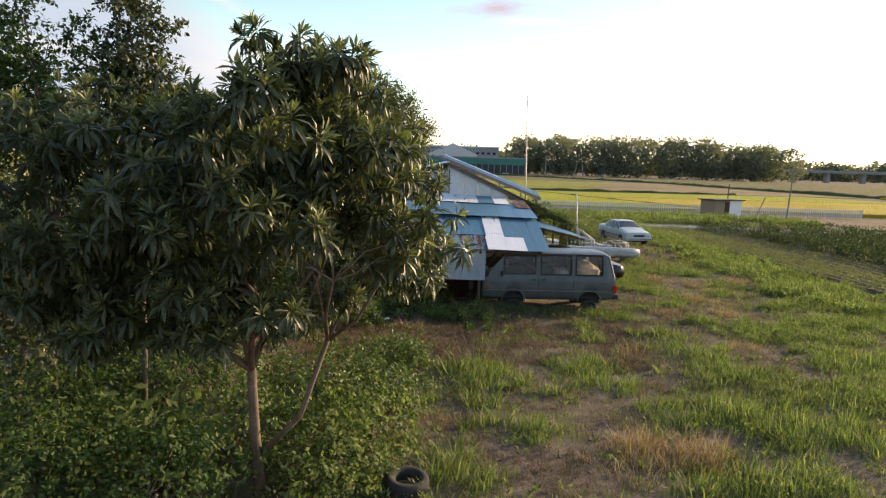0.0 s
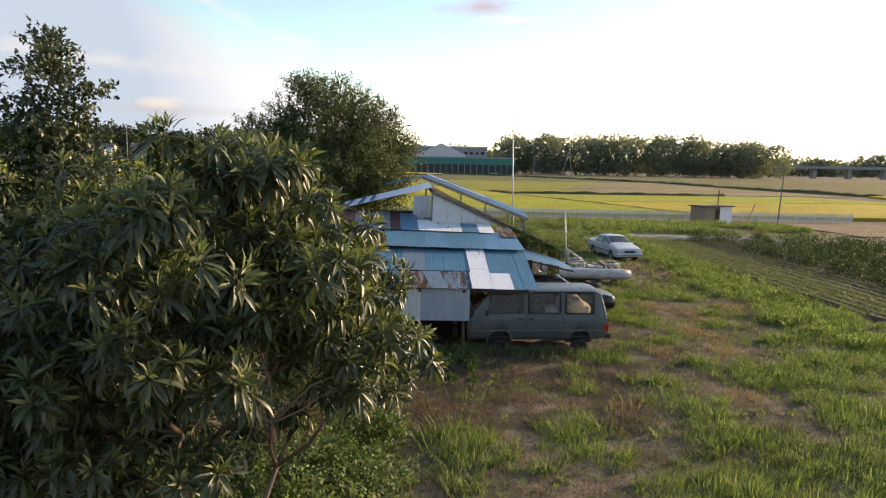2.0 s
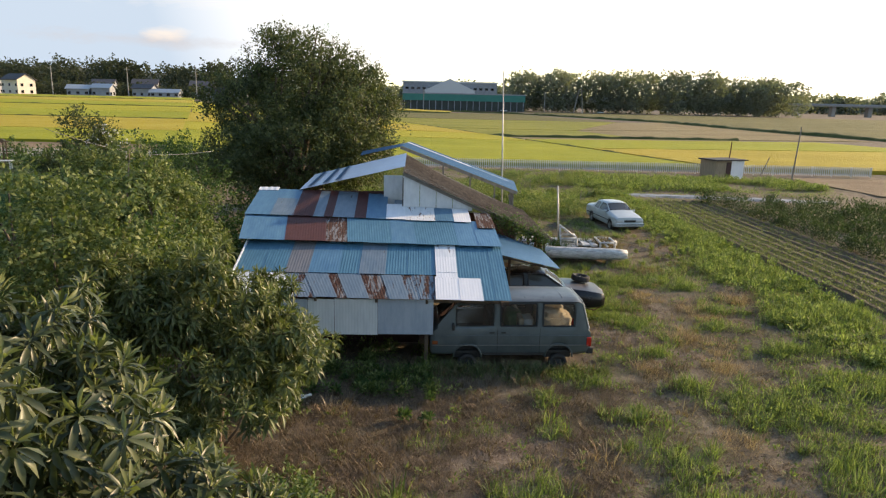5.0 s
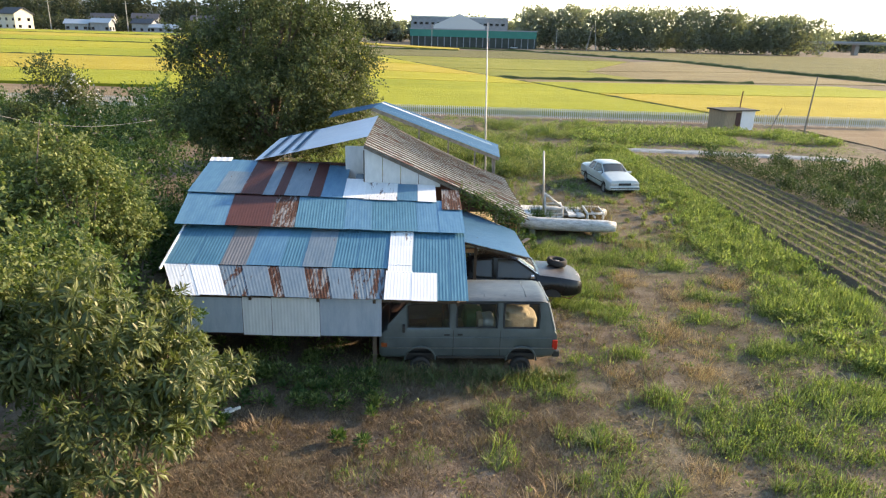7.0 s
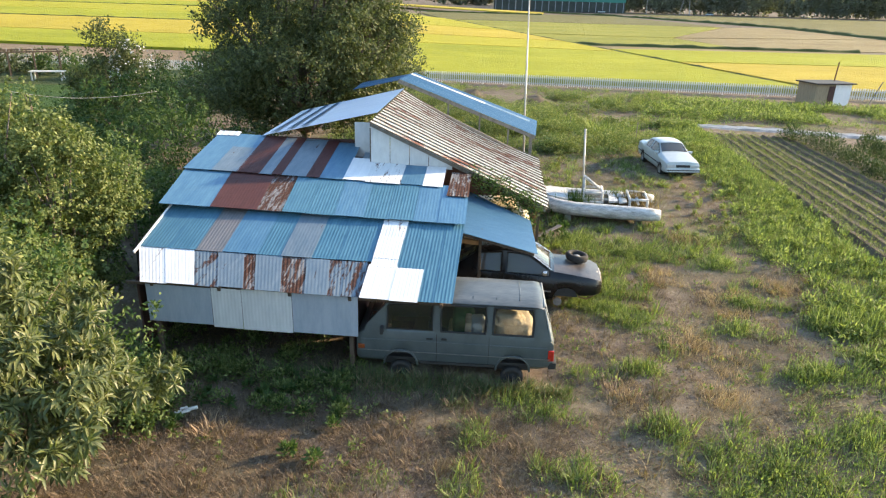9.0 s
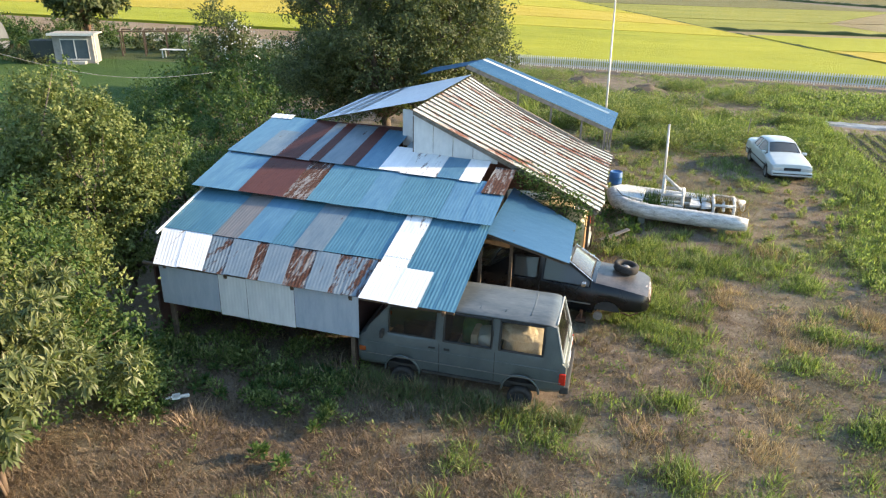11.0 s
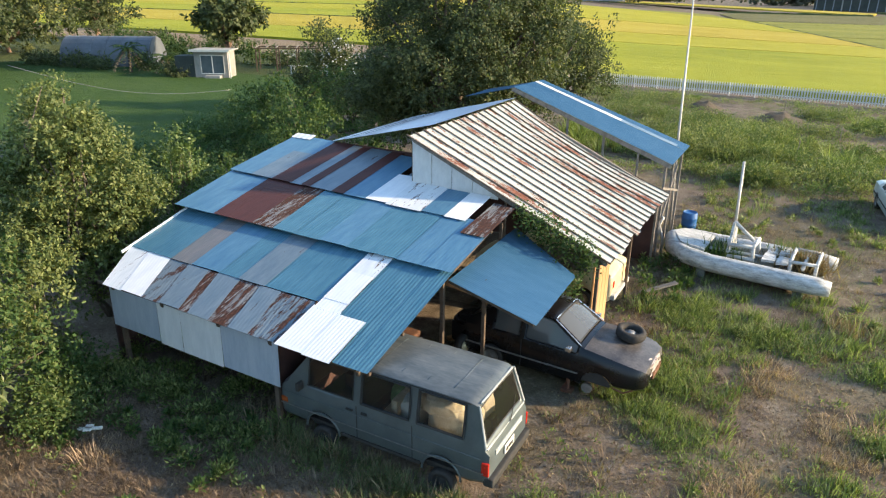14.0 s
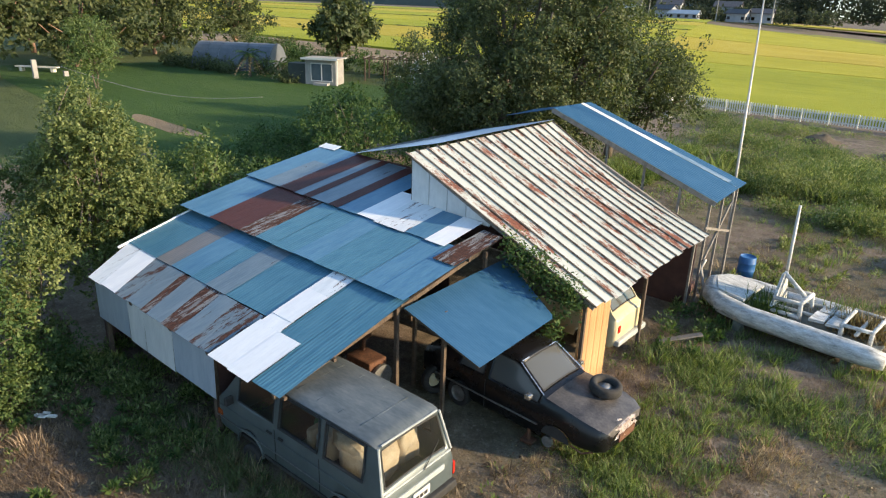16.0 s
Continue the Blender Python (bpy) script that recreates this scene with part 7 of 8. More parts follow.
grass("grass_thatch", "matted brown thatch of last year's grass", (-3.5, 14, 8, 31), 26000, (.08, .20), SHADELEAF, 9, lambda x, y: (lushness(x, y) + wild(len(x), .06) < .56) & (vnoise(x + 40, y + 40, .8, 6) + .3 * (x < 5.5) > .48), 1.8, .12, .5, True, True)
MID = (4, 15.8, 31, 47)
grass("grass_short", "short green grass round the boat", MID, 15000, (.08, .22), GRASS, 8, lambda x, y: lushness(x, y) + wild(len(x), .10) > .49, 1.0, .10, 1.0, True, True)
grass("grass_dry", "dull dry grass round the boat", MID, 13000, (.08, .22), DRYGRASS, 6, lambda x, y: vnoise(x + 40, y + 40, .7, 38) + .4 * vnoise(x + 40, y + 40, 2.1, 39) > .62, 1.2, .10, .7, True, True)
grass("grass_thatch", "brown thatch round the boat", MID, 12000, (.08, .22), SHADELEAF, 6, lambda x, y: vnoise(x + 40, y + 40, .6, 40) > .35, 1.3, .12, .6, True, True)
grass("grass_by_van", "dull tall grass along the van and the skirt", (-3.2, 5.6, 19.9, 22.0), 1200, (.14, .32), CROP, 12, lambda x, y: (-S4 * x + C4 * (y - 21) < .08) & (-S4 * x + C4 * (y - 21) + .9 * vnoise(x + 40, y + 40, 1.1, 18) > -.30), 1.4, .10, 1.0, True, True)
grass("grass_far", "tall weeds and grass behind the shed", FAR, 21000, (.18, .42), GRASS, 9, lambda x, y: (lushness(x, y) + wild(len(x), .12) > .38) & ~((x > 20) & (y < 57)), .8, .09, 1.0, True)
grass("grass_far_dry", "dry weeds behind the shed", FAR, 13000, (.15, .38), DRYGRASS, 8, lambda x, y: (vnoise(x + 40, y + 40, .6, 9) > .42) & ~((x > 20) & (y < 57)), .9, .08, 1.0, True)
grass("grass_verge", "bright tall grass verge along the plot", (12.6, 17.0, 22, 57), 8200, (.22, .46), GRASS, 11, lambda x, y: lushness(x, y) > .4, .7, .16, 1.0, True)


def tussocks(name, label, count, area, mat, seed, reach, height, wanted, per=34, wide=.95):
    """Separate round tussocks, each a spray of blades from one root."""
    rng = np.random.default_rng(seed)
    x, y = rng.uniform(*area[:2], count), rng.uniform(*area[2:], count)
    ok = clear_of(x, y) & wanted(x, y, rng)
    x, y = x[ok], y[ok]
    big = rng.uniform(.6, 1.4, len(x)) * (.75 + .5 * (rng.random(len(x)) > .8))
    a, r = rng.uniform(0, 2 * np.pi, (len(x), per)), np.sqrt(rng.random((len(x), per))) * reach * big[:, None]
    o = np.stack([x[:, None] + np.cos(a) * r, y[:, None] + np.sin(a) * r, np.repeat(ground_z(x, y)[:, None], per, 1)], -1).reshape(-1, 3)
    way = np.stack([np.cos(a), np.sin(a), np.zeros_like(a)], -1).reshape(-1, 3) + rng.normal(size=(len(o), 3)) * np.array([.5, .5, .1])
    tall = np.repeat(rng.uniform(*height, len(x)) * big ** .6, per) * rng.uniform(.55, 1.2, len(o))
    v, f = scatter(BLADE * np.array([wide, 1.5, .92]), BLADE_TRIS, o, way, np.tile([[0, 0, 1.0]], (len(o), 1)), tall)
    return bulk(name, v, f, mat, None, label, "grass", "stuff")


def patchy(x, y, seed):
    return .6 * vnoise(x + 40, y + 40, .5, seed) + .4 * vnoise(x + 40, y + 40, 1.6, seed + 1)


YARD_ALL, BEHIND = (-1, 15.6, 8, 31), (4, 15.6, 31, 47)
tussocks("grass_tussocks", "bright green grass tussocks scattered over the yard", 3900, YARD_ALL, GRASS, 51, .17, (.15, .32), lambda x, y, g: (lushness(x, y) + g.normal(size=len(x)) * .09 > .56) & ((x > 3) | (y < 16)), 34, 1.2)
tussocks("grass_tussocks", "green tussocks round the boat and behind the cars", 900, BEHIND, GRASS, 52, .20, (.16, .34), lambda x, y, g: patchy(x, y, 63) > .52)
tussocks("straw_tussocks", "pale straw tussocks in the yard", 1700, YARD_ALL, DRYGRASS, 53, .18, (.10, .22), lambda x, y, g: patchy(x, y, 65) > .53, 22, 1.4)
tussocks("straw_tussocks", "pale dry tussocks round the boat", 420, BEHIND, DRYGRASS, 54, .20, (.12, .28), lambda x, y, g: patchy(x, y, 67) > .52, 26)
tussocks("brown_tussocks", "reddish brown dead tussocks in the yard", 1900, (-2, 9, 9, 31), STALK, 59, .18, (.10, .24), lambda x, y, g: patchy(x, y, 75) > .47, 20, 1.4)
tussocks("straw_tussocks", "dull grass along the van's side", 260, (1.4, 6.1, 20.6, 21.9), CROP, 60, .10, (.18, .34), lambda x, y, g: (-S4 * x + C4 * (y - 21) < .03) & (-S4 * x + C4 * (y - 21) > -.5), 22)
tussocks("straw_tussocks", "dry grass along the van's side", 200, (1.4, 6.1, 20.4, 21.9), DRYGRASS, 62, .12, (.16, .30), lambda x, y, g: (-S4 * x + C4 * (y - 21) < .03) & (-S4 * x + C4 * (y - 21) > -.6), 22)
tussocks("grass_tussocks", "rank green tussocks beside the black car", 300, (6.2, 8.6, 25.3, 31), GRASS, 57, .16, (.15, .30), lambda x, y, g: patchy(x, y, 71) > .42)
tussocks("grass_tussocks", "green tussocks along the boat and the shed's end", 240, (5.4, 10.5, 30, 33.4), GRASS, 58, .20, (.22, .42), lambda x, y, g: patchy(x, y, 73) > .42)
DEAD = [(10.5, 27.0, .8), (9.1, 24.1, .75), (9.4, 21.8, .7), (7.4, 21.3, .55), (12.4, 28.2, .7), (9.1, 27.9, .6), (9.0, 28.6, .5), (9.6, 30.0, .5), (7.2, 27.4, .4), (4.2, 10.9, .8), (10.6, 26.0, .6), (-.7, 18.8, .5), (3.2, 10.4, .6), (.2, 11.7, .5), (14.6, 22.8, .7), (9.8, 23.2, .6), (8.0, 17.6, .5), (5.0, 16.4, .5)]


def near_dead(x, y):
    return np.max([np.exp(-((x - a) ** 2 + (y - b) ** 2) / (r * r)) for a, b, r in DEAD], 0) > .25 + .5 * RNG.random(len(x))


tussocks("dead_weeds", "patches of dead orange-brown weeds", 8000, (-1, 15, 9, 31), DEADWEED, 56, .26, (.12, .26), lambda x, y, g: near_dead(x, y), 34, .8)
grass("straw_litter", "pale flattened straw round the cars", (5.2, 12, 18, 28), 5000, (.2, .5), DRYGRASS, 7, lambda x, y: (lushness(x, y) < .58) & (vnoise(x + 40, y + 40, 1.1, 46) > .42), 1.0, .24, .14, True)
grass("straw_litter", "flattened dry stalks lying on the earth", (-3, 15, 7, 31), 14000, (.16, .42), DRYGRASS, 7, lambda x, y: lushness(x, y) + RNG.normal(size=len(x)) * .05 < .50, 1.1, .26, .16, True)
grass("grass_by_vehicles", "rank grass along the sides of the vehicles", (1.0, 8.2, 20.2, 27.6), 7000, (.14, .30), GRASS, 8, lambda x, y: (vnoise(x + 40, y + 40, 1.6, 4) > .40) & (((-S4 * x + C4 * (y - 21) < .12) & (-S4 * x + C4 * (y - 21) > -.45)) | ((C4 * x + S4 * (y - 21) > 5.9) & (-S4 * x + C4 * (y - 21) > 3.2) & (vnoise(x + 40, y + 40, 1.2, 8) > .52))), .7, .09)
lx, ly = RNG.uniform(-3, 14, 24000), RNG.uniform(7, 31, 24000)
okl = clear_of(lx, ly) & (lushness(lx, ly) < .62)
lx, ly = lx[okl], ly[okl]
lo = np.stack([lx, ly, ground_z(lx, ly) + .03], -1)
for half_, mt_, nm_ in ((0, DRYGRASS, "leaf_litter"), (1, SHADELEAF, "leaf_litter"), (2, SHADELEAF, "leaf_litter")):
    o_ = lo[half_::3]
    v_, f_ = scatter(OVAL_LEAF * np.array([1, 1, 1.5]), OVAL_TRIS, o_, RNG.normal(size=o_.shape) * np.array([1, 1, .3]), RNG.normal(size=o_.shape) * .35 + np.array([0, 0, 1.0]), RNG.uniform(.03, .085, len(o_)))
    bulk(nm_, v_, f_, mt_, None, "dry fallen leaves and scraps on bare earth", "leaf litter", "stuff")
grass("grass_thatch", "reddish brown matted stalks before the shed", (-3, 6, 15, 20.8), 10000, (.12, .28), STALK, 8, lambda x, y: (lushness(x, y) < .60) & (vnoise(x + 40, y + 40, 1.2, 44) > .30), 1.3, .12, .55, True, True)
tussocks("dead_weeds", "stand of reddish brown dry stalks in the grass", 230, (2.8, 5.6, 9.6, 12), DEADWEED, 83, .24, (.20, .40), lambda x, y, g: ((x - 4.1) / 1.2) ** 2 + ((y - 10.8) / .8) ** 2 < .3 + .7 * g.random(len(x)), 26, .8)
gourd = np.random.default_rng(84)
gp_ = np.stack([gourd.normal(-3.2, .42, 30), gourd.normal(9.2, .30, 30), gourd.uniform(.55, 1.0, 30)], -1)
plants("gourd_vine", "broad pale gourd leaves climbing under the loquat", gp_, (.13, .24), VINE, 9, (.10, .10, .12))
# Leafy weeds that grow rank behind the shed and along the fence.
def clumps(name, label, x, y, h, width, n, mat, seed, size=(.07, .15)):
    """Leafy half-round clumps, one at each place."""
    rng = np.random.default_rng(seed)
    d = unit(rng.normal(size=(len(x) * n, 3)))
    d[:, 2] = np.abs(d[:, 2])
    hh = np.repeat(h, n)
    o = np.stack([np.repeat(x, n), np.repeat(y, n), np.zeros(len(hh))], -1) + d * (rng.random((len(hh), 1)) ** .35) * np.stack([width * hh, width * hh, hh], -1)
    way = d + rng.normal(size=d.shape) * .6 + np.array([0, 0, .4])
    v, f = scatter(DIAMOND * np.array([.8, 1.15, 1]), DIAMOND_TRIS, o, way, rng.normal(size=d.shape) * .4 + np.array([0, 0, 1.0]), rng.uniform(*size, len(o)))
    return bulk(name, v, f, mat, None, label, "weeds", "stuff")


def weed_bed(name, label, count, area, mat, seed, big, wanted, n=90, size=(.07, .15), wide=.62):
    rng = np.random.default_rng(seed + 100)
    x, y = rng.uniform(*area[:2], count), rng.uniform(*area[2:], count)
    ok = clear_of(x, y) & wanted(x, y)
    x, y = x[ok], y[ok]
    return clumps(name, label, x, y, rng.uniform(*big, len(x)) * (.6 + .8 * vnoise(x + 40, y + 40, .45, seed)), wide, n, mat, seed, size)


def bare_soil(x, y):
    return ((x - 1.0) / 5.5) ** 2 + ((y - 67.0) / 3.0) ** 2 < 1


rb_ = np.random.default_rng(77)
by_ = np.concatenate([np.linspace(28 + 3 * i, 51.4 - .5 * i, 34) + rb_.normal(size=34) * .14 for i in range(4)])
bx_ = np.repeat(21.1 + 2.75 * np.arange(4), 34) - .075 * (by_ - 50) + rb_.normal(size=136) * .12
bh_ = rb_.uniform(.75, 1.35, 136)
clumps("bean_rows", "dense dark green bean rows beside the plot", bx_[:68], by_[:68], bh_[:68], .66, 620, BEAN, 78, (.075, .14))
clumps("bean_rows", "dense dark green bean rows further out", bx_[68:], by_[68:], bh_[68:], .72, 400, BEAN, 79, (.085, .16))
clumps("bean_rows", "single round bean bush at the row's end", np.array([20.1, 20.3, 19.9]), np.array([52.0, 52.2, 52.3]), np.array([1.2, 1.1, 1.0]), .62, 420, BEAN, 80, (.08, .15))
for rows_, lab, tall_, n_ in (((0, 1, 2, 3), "rows of full pale green vegetable plants on soil ridges", 1.0, 46), ((4, 5, 6, 7), "rows of low sparse green vegetable plants", .66, 26)):
    sy_ = np.concatenate([np.linspace(24.2, 53, 150) + rb_.normal(size=150) * .05 for i in rows_])
    sx_ = plot_x(sy_) + .28 + .66 * np.repeat(rows_, 150) + rb_.normal(size=len(sy_)) * .03
    clumps("seedling_rows", lab, sx_, sy_, rb_.uniform(.26, .40, len(sx_)) * tall_ + .08, .46, n_, SEED, 81 + rows_[0], (.05, .085))


def banks(x, y, seed):
    return vnoise(.55 * x + 40, 1.1 * y + 40, .33, seed)


weed_bed("shade_weeds", "leafy weeds in the shade of the tin skirt", 120, (-3.4, 1.7, 19.4, 22.4), TUFT, 96, (.22, .5), lambda x, y: vnoise(x + 40, y + 40, 1.2, 97) > .36, 110, (.05, .11), .8)
weed_bed("low_weeds", "low leafy weeds matted in green patches", 12000, (-1.5, 16, 8, 31), TUFT, 91, (.10, .24), lambda x, y: (lushness(x, y) + RNG.normal(size=len(x)) * .08 > .58) & (RNG.random(len(x)) < np.where(y < 18, .30, .9)), 18, (.035, .08), 1.05)
weed_bed("low_weeds", "scattered small leafy weeds on the earth", 1300, (-1.5, 15, 8, 31), TUFT, 92, (.06, .16), lambda x, y: (lushness(x, y) < .60) & (vnoise(x + 40, y + 40, 1.1, 93) > .48), 14, (.05, .10), 1.0)
weed_bed("low_weeds", "dark green crop weeds beyond the film strip", 1100, (12, 34, 58.6, 67), GRASS, 94, (.3, .7), lambda x, y: (vnoise(x + 40, y + 40, .3, 95) > .30) & (abs(y - 63.2) > .5), 44, (.10, .2), 1.0)
weed_bed("weed_thicket", "low rank leafy green weeds behind the shed", 900, (-7, 15, 43, 72), GRASS, 21, (.2, .5), lambda x, y: (banks(x, y, 31) > .34) & ~bare_soil(x, y), 80, (.06, .12), 1.3)
for mat_, seed_, tint_ in ((WEED, 22, "pale yellow-green"), (VINE, 24, "dark green leafy")):
    rw_ = np.random.default_rng(seed_)
    spots_ = [(1.2, 48.6, 1.8, 1.1), (4.6, 45.6, 2.2, .75), (7.6, 46.4, 2.0, .7), (10.0, 49.4, 2.2, .7), (4.8, 52.8, 2.6, .9), (-2.0, 60.5, 2.6, 1.0), (2.8, 57.5, 2.6, .8), (6.6, 59.4, 2.4, .8), (10.4, 61.6, 2.4, .7), (-1.5, 54.0, 2.4, 1.0), (12.8, 55.0, 2.0, .6), (8.6, 54.0, 2.2, .6), (-4.0, 66.5, 2.4, 1.0), (6.8, 66.0, 2.4, .7), (12.6, 67.0, 2.6, .7), (13.2, 47.2, 1.4, .5), (2.4, 50.2, 1.2, 1.7), (3.7, 52.2, 1.5, 1.5), (5.2, 54.6, 1.8, 1.2), (6.2, 49.8, 1.4, 1.1), (6.4, 46.0, 1.5, .9), (8.6, 48.2, 1.6, .9), (-5.0, 59.4, 2.2, 1.2), (-9.9, 68.8, 2.0, .9), (-7.2, 64.4, 2.2, .9), (1.2, 55.4, 2.0, 1.2), (.6, 59.6, 1.6, .9)]
    wx_ = np.concatenate([rw_.normal(a, c * .55, 11) for a, b, c, d in spots_])
    wy_ = np.concatenate([rw_.normal(b, c * .38, 11) for a, b, c, d in spots_])
    wh_ = np.concatenate([rw_.uniform(.5, 1.1, 11) * d for a, b, c, d in spots_])
    ok_ = clear_of(wx_, wy_)
    clumps("weed_bank", "bank of rank " + tint_ + " weeds behind the shed", wx_[ok_], wy_[ok_], wh_[ok_], 1.0, 260, mat_, seed_ + 200, (.065, .125))
tussocks("tall_grass", "tall yellow-green grass among the weeds behind the shed", 620, (-6, 11, 45, 64), GRASS, 85, .34, (.55, 1.05), lambda x, y, g: ((banks(x, y, 31) > .5) | (((x - 3.6) / 3.2) ** 2 + ((y - 51.5) / 3.4) ** 2 < 1)) & ~bare_soil(x, y), 60, .8)
weed_bed("weed_thicket", "one tall bush of pale weeds beyond the pole", 26, (1.2, 4.4, 47.4, 50), WEED, 27, (1.3, 2.0), lambda x, y: x > 0, 150)
weed_bed("weed_thicket", "low leafy weeds round the boat", 170, (4.5, 13, 31, 46), WEED, 23, (.10, .30), lambda x, y: vnoise(x + 40, y + 40, .55, 35) > .52, 60)
weed_bed("weed_thicket", "dark leafy weeds in front of the tin skirt", 90, (-3.4, 1.6, 17.6, 21.0), BROAD, 28, (.08, .24), lambda x, y: vnoise(x + 40, y + 40, .9, 41) > .50, 60)
weed_bed("weed_thicket", "bright leafy weeds on the verge of the plot", 480, (12.6, 17.0, 22, 56), GRASS, 26, (.2, .45), lambda x, y: x > 0, 60)
weed_bed("weed_thicket", "weeds along the foot of the shed's end", 34, (4.6, 6.6, 30.5, 36), BROAD, 25, (.2, .5), lambda x, y: C4 * x + S4 * (y - 21) > 5.6)
by_, bn_ = YARD @ Vector((9.75, 12.95, .35)), YARD @ Vector((7.5, 12.5, .36))
for nm_, lab, ct_, mt_, r_, cnt_ in (("dead_weeds", "dry brush growing out of the old boat", by_, DRYGRASS, .34, 700), ("weeds", "green weeds sprouting inside the boat", by_ + Vector((-.5, .5, 0)), VINE, .26, 300), ("weeds", "low weeds on the boat's floor", bn_, BROAD, .30, 260)):
    o_ = np.array([list(ct_)] * cnt_) + RNG.normal(size=(cnt_, 3)) * np.array([r_, r_ * .6, .03])
    w_ = RNG.normal(size=(cnt_, 3)) * np.array([1, 1, .25])
    v_, f_ = scatter(SPIKE * np.array([1.0, 1.5, 1]), SPIKE_TRIS, o_, w_, np.tile([[0, 0, 1.0]], (cnt_, 1)), RNG.uniform(.25, .75, cnt_))
    bulk(nm_, v_, f_, mt_, None, lab, "weeds", "stuff")
# Vines that climb the shed's end under the ribbed roof.
ivy = []
for k_ in range(300):
    t_ = RNG.random()
    u_, v_, z_ = 3.7 + 1.9 * t_ + RNG.normal() * .08, 5.75 + RNG.normal() * .12, 3.0 - .80 * t_ + RNG.normal() * .18
    if k_ % 4 == 0:
        u_, v_, z_ = 5.25 + RNG.normal() * .08, 5.45 + RNG.normal() * .10, RNG.uniform(.5, 2.0)
    ivy.append((C4 * u_ - S4 * v_, 21 + S4 * u_ + C4 * v_, z_))
plants("ivy", "ivy hanging under the edge of the ribbed roof", np.array(ivy), (.06, .12), BROAD, 8, (.09, .09, .10))
mounds = [(-1.0, 65.4, 1.5, .55), (4.2, 63.8, 1.7, .5), (8.0, 60.5, 1.3, .35)]
for mx_, my_, r_, h_ in mounds:
    ms = Shape()
    ms.spin([(r_ * k / 6, h_ * math.cos(math.pi * k / 12) ** 1.5 - .04) for k in range(7)][::-1], Matrix(), 20)
    ms.v = [(x * (1 + .2 * noise.noise((x, y, 2))), y * (1 + .2 * noise.noise((y, x, 5))), z * (1 + .5 * noise.noise((2 * x, 2 * y, 0)))) for x, y, z in ms.v]
    tagged(part("soil_mound", ms, SOIL, None, "", pose(mx_, my_, 0), True), "heap of bare soil near the picket fence", "soil heap", "soil heaps")

# ---- clutter under the shed roof ----
eng = thing("engine", YARD @ pose(2.2, 3.1, 0), "greasy rust-brown machine engine under the roof", "engine")
part("block", Shape().box(-.35, .35, -.25, .25, .25, .85, None, .04), RUSTSTEEL, eng)
part("flywheel", Shape().spin([(.001, -.05), (.26, -.05), (.28, -.02), (.28, .05), (.001, .05)], Matrix.Translation((.42, 0, .5)) @ pose(0, 0, 0, 0, 90, 0), 22), STEEL, eng)
part("exhaust", Shape().tube([(-.2, .1, .8), (-.2, .12, 1.1), (-.05, .15, 1.25)], .04, 8), RUSTSTEEL, eng)
part("bed", Shape().box(-.5, .5, -.35, .35, 0, .25, None, .02), TIMBER, eng)
tagged(part("red_crate", Shape().box(-.3, .3, -.22, .22, 0, .05).box(-.3, .3, -.22, -.19, .05, .4).box(-.3, .3, .19, .22, .05, .4).box(-.3, -.27, -.19, .19, .05, .4).box(.27, .3, -.19, .19, .05, .4), DARKBOARD, None, "", YARD @ pose(2.3, 2.2, 0)), "dark red crate beside the engine", "crate")
for k_, (u_, v_, z_, l_, r_) in enumerate(((2.0, 2.55, .42, 1.0, 12), (1.9, 2.7, .1, 1.3, -5), (3.0, 5.2, .1, 1.6, 60), (2.5, 4.6, 1.0, 1.8, 5))):
    tagged(part("timber_offcut", Shape().box(-l_ / 2, l_ / 2, -.07, .07, -.04, .04, None, .008), PLANK if k_ % 2 == 0 else TIMBER, None, "", YARD @ pose(u_, v_, z_, 0, 0, r_)), "sawn timber offcut stacked in the shed", "timber", "timber offcuts")

for k_, (u_, v_, z_, l_, w_, r_, mt_) in enumerate(((4.2, 13.3, .12, 2.2, .5, 8, DARKBOARD), (4.1, 13.4, .38, 2.0, .45, 3, TIMBER), (4.2, 13.3, .64, 1.9, .5, -5, GREYWOOD), (4.0, 13.35, .92, 2.1, .4, 6, DARKBOARD), (4.3, 13.3, 1.18, 1.7, .4, 0, TIMBER), (2.2, 13.3, .35, 1.6, .8, 4, DARKBOARD), (2.1, 13.3, .95, 1.4, .6, -6, TIMBER))):
    tagged(part("lumber", Shape().box(-l_ / 2, l_ / 2, -w_ / 2, w_ / 2, -.12, .12, None, .012), mt_, None, "", YARD @ pose(u_, v_, z_ + .0, 0, 0, r_)), "old boards stacked under the blue roof", "lumber", "stacked boards")
tagged(part("downpipe", Shape().tube([(0, 0, 0), (.05, -.1, .5), (-.15, .05, .95), (-.05, 0, 1.25)], .045, 8), POLE, None, "", YARD @ pose(5.72, 12.95, 0) @ pose(0, 0, 0), True), "bent pale pipe by the shed's end post", "pipe")
tagged(part("broken_board", Shape().box(0, 1.1, -.08, .08, 0, .04, None, .006), GREYWOOD, None, "", YARD @ pose(5.9, 9.6, .02, 0, -12, 40)), "grey broken board lying in the weeds", "board")
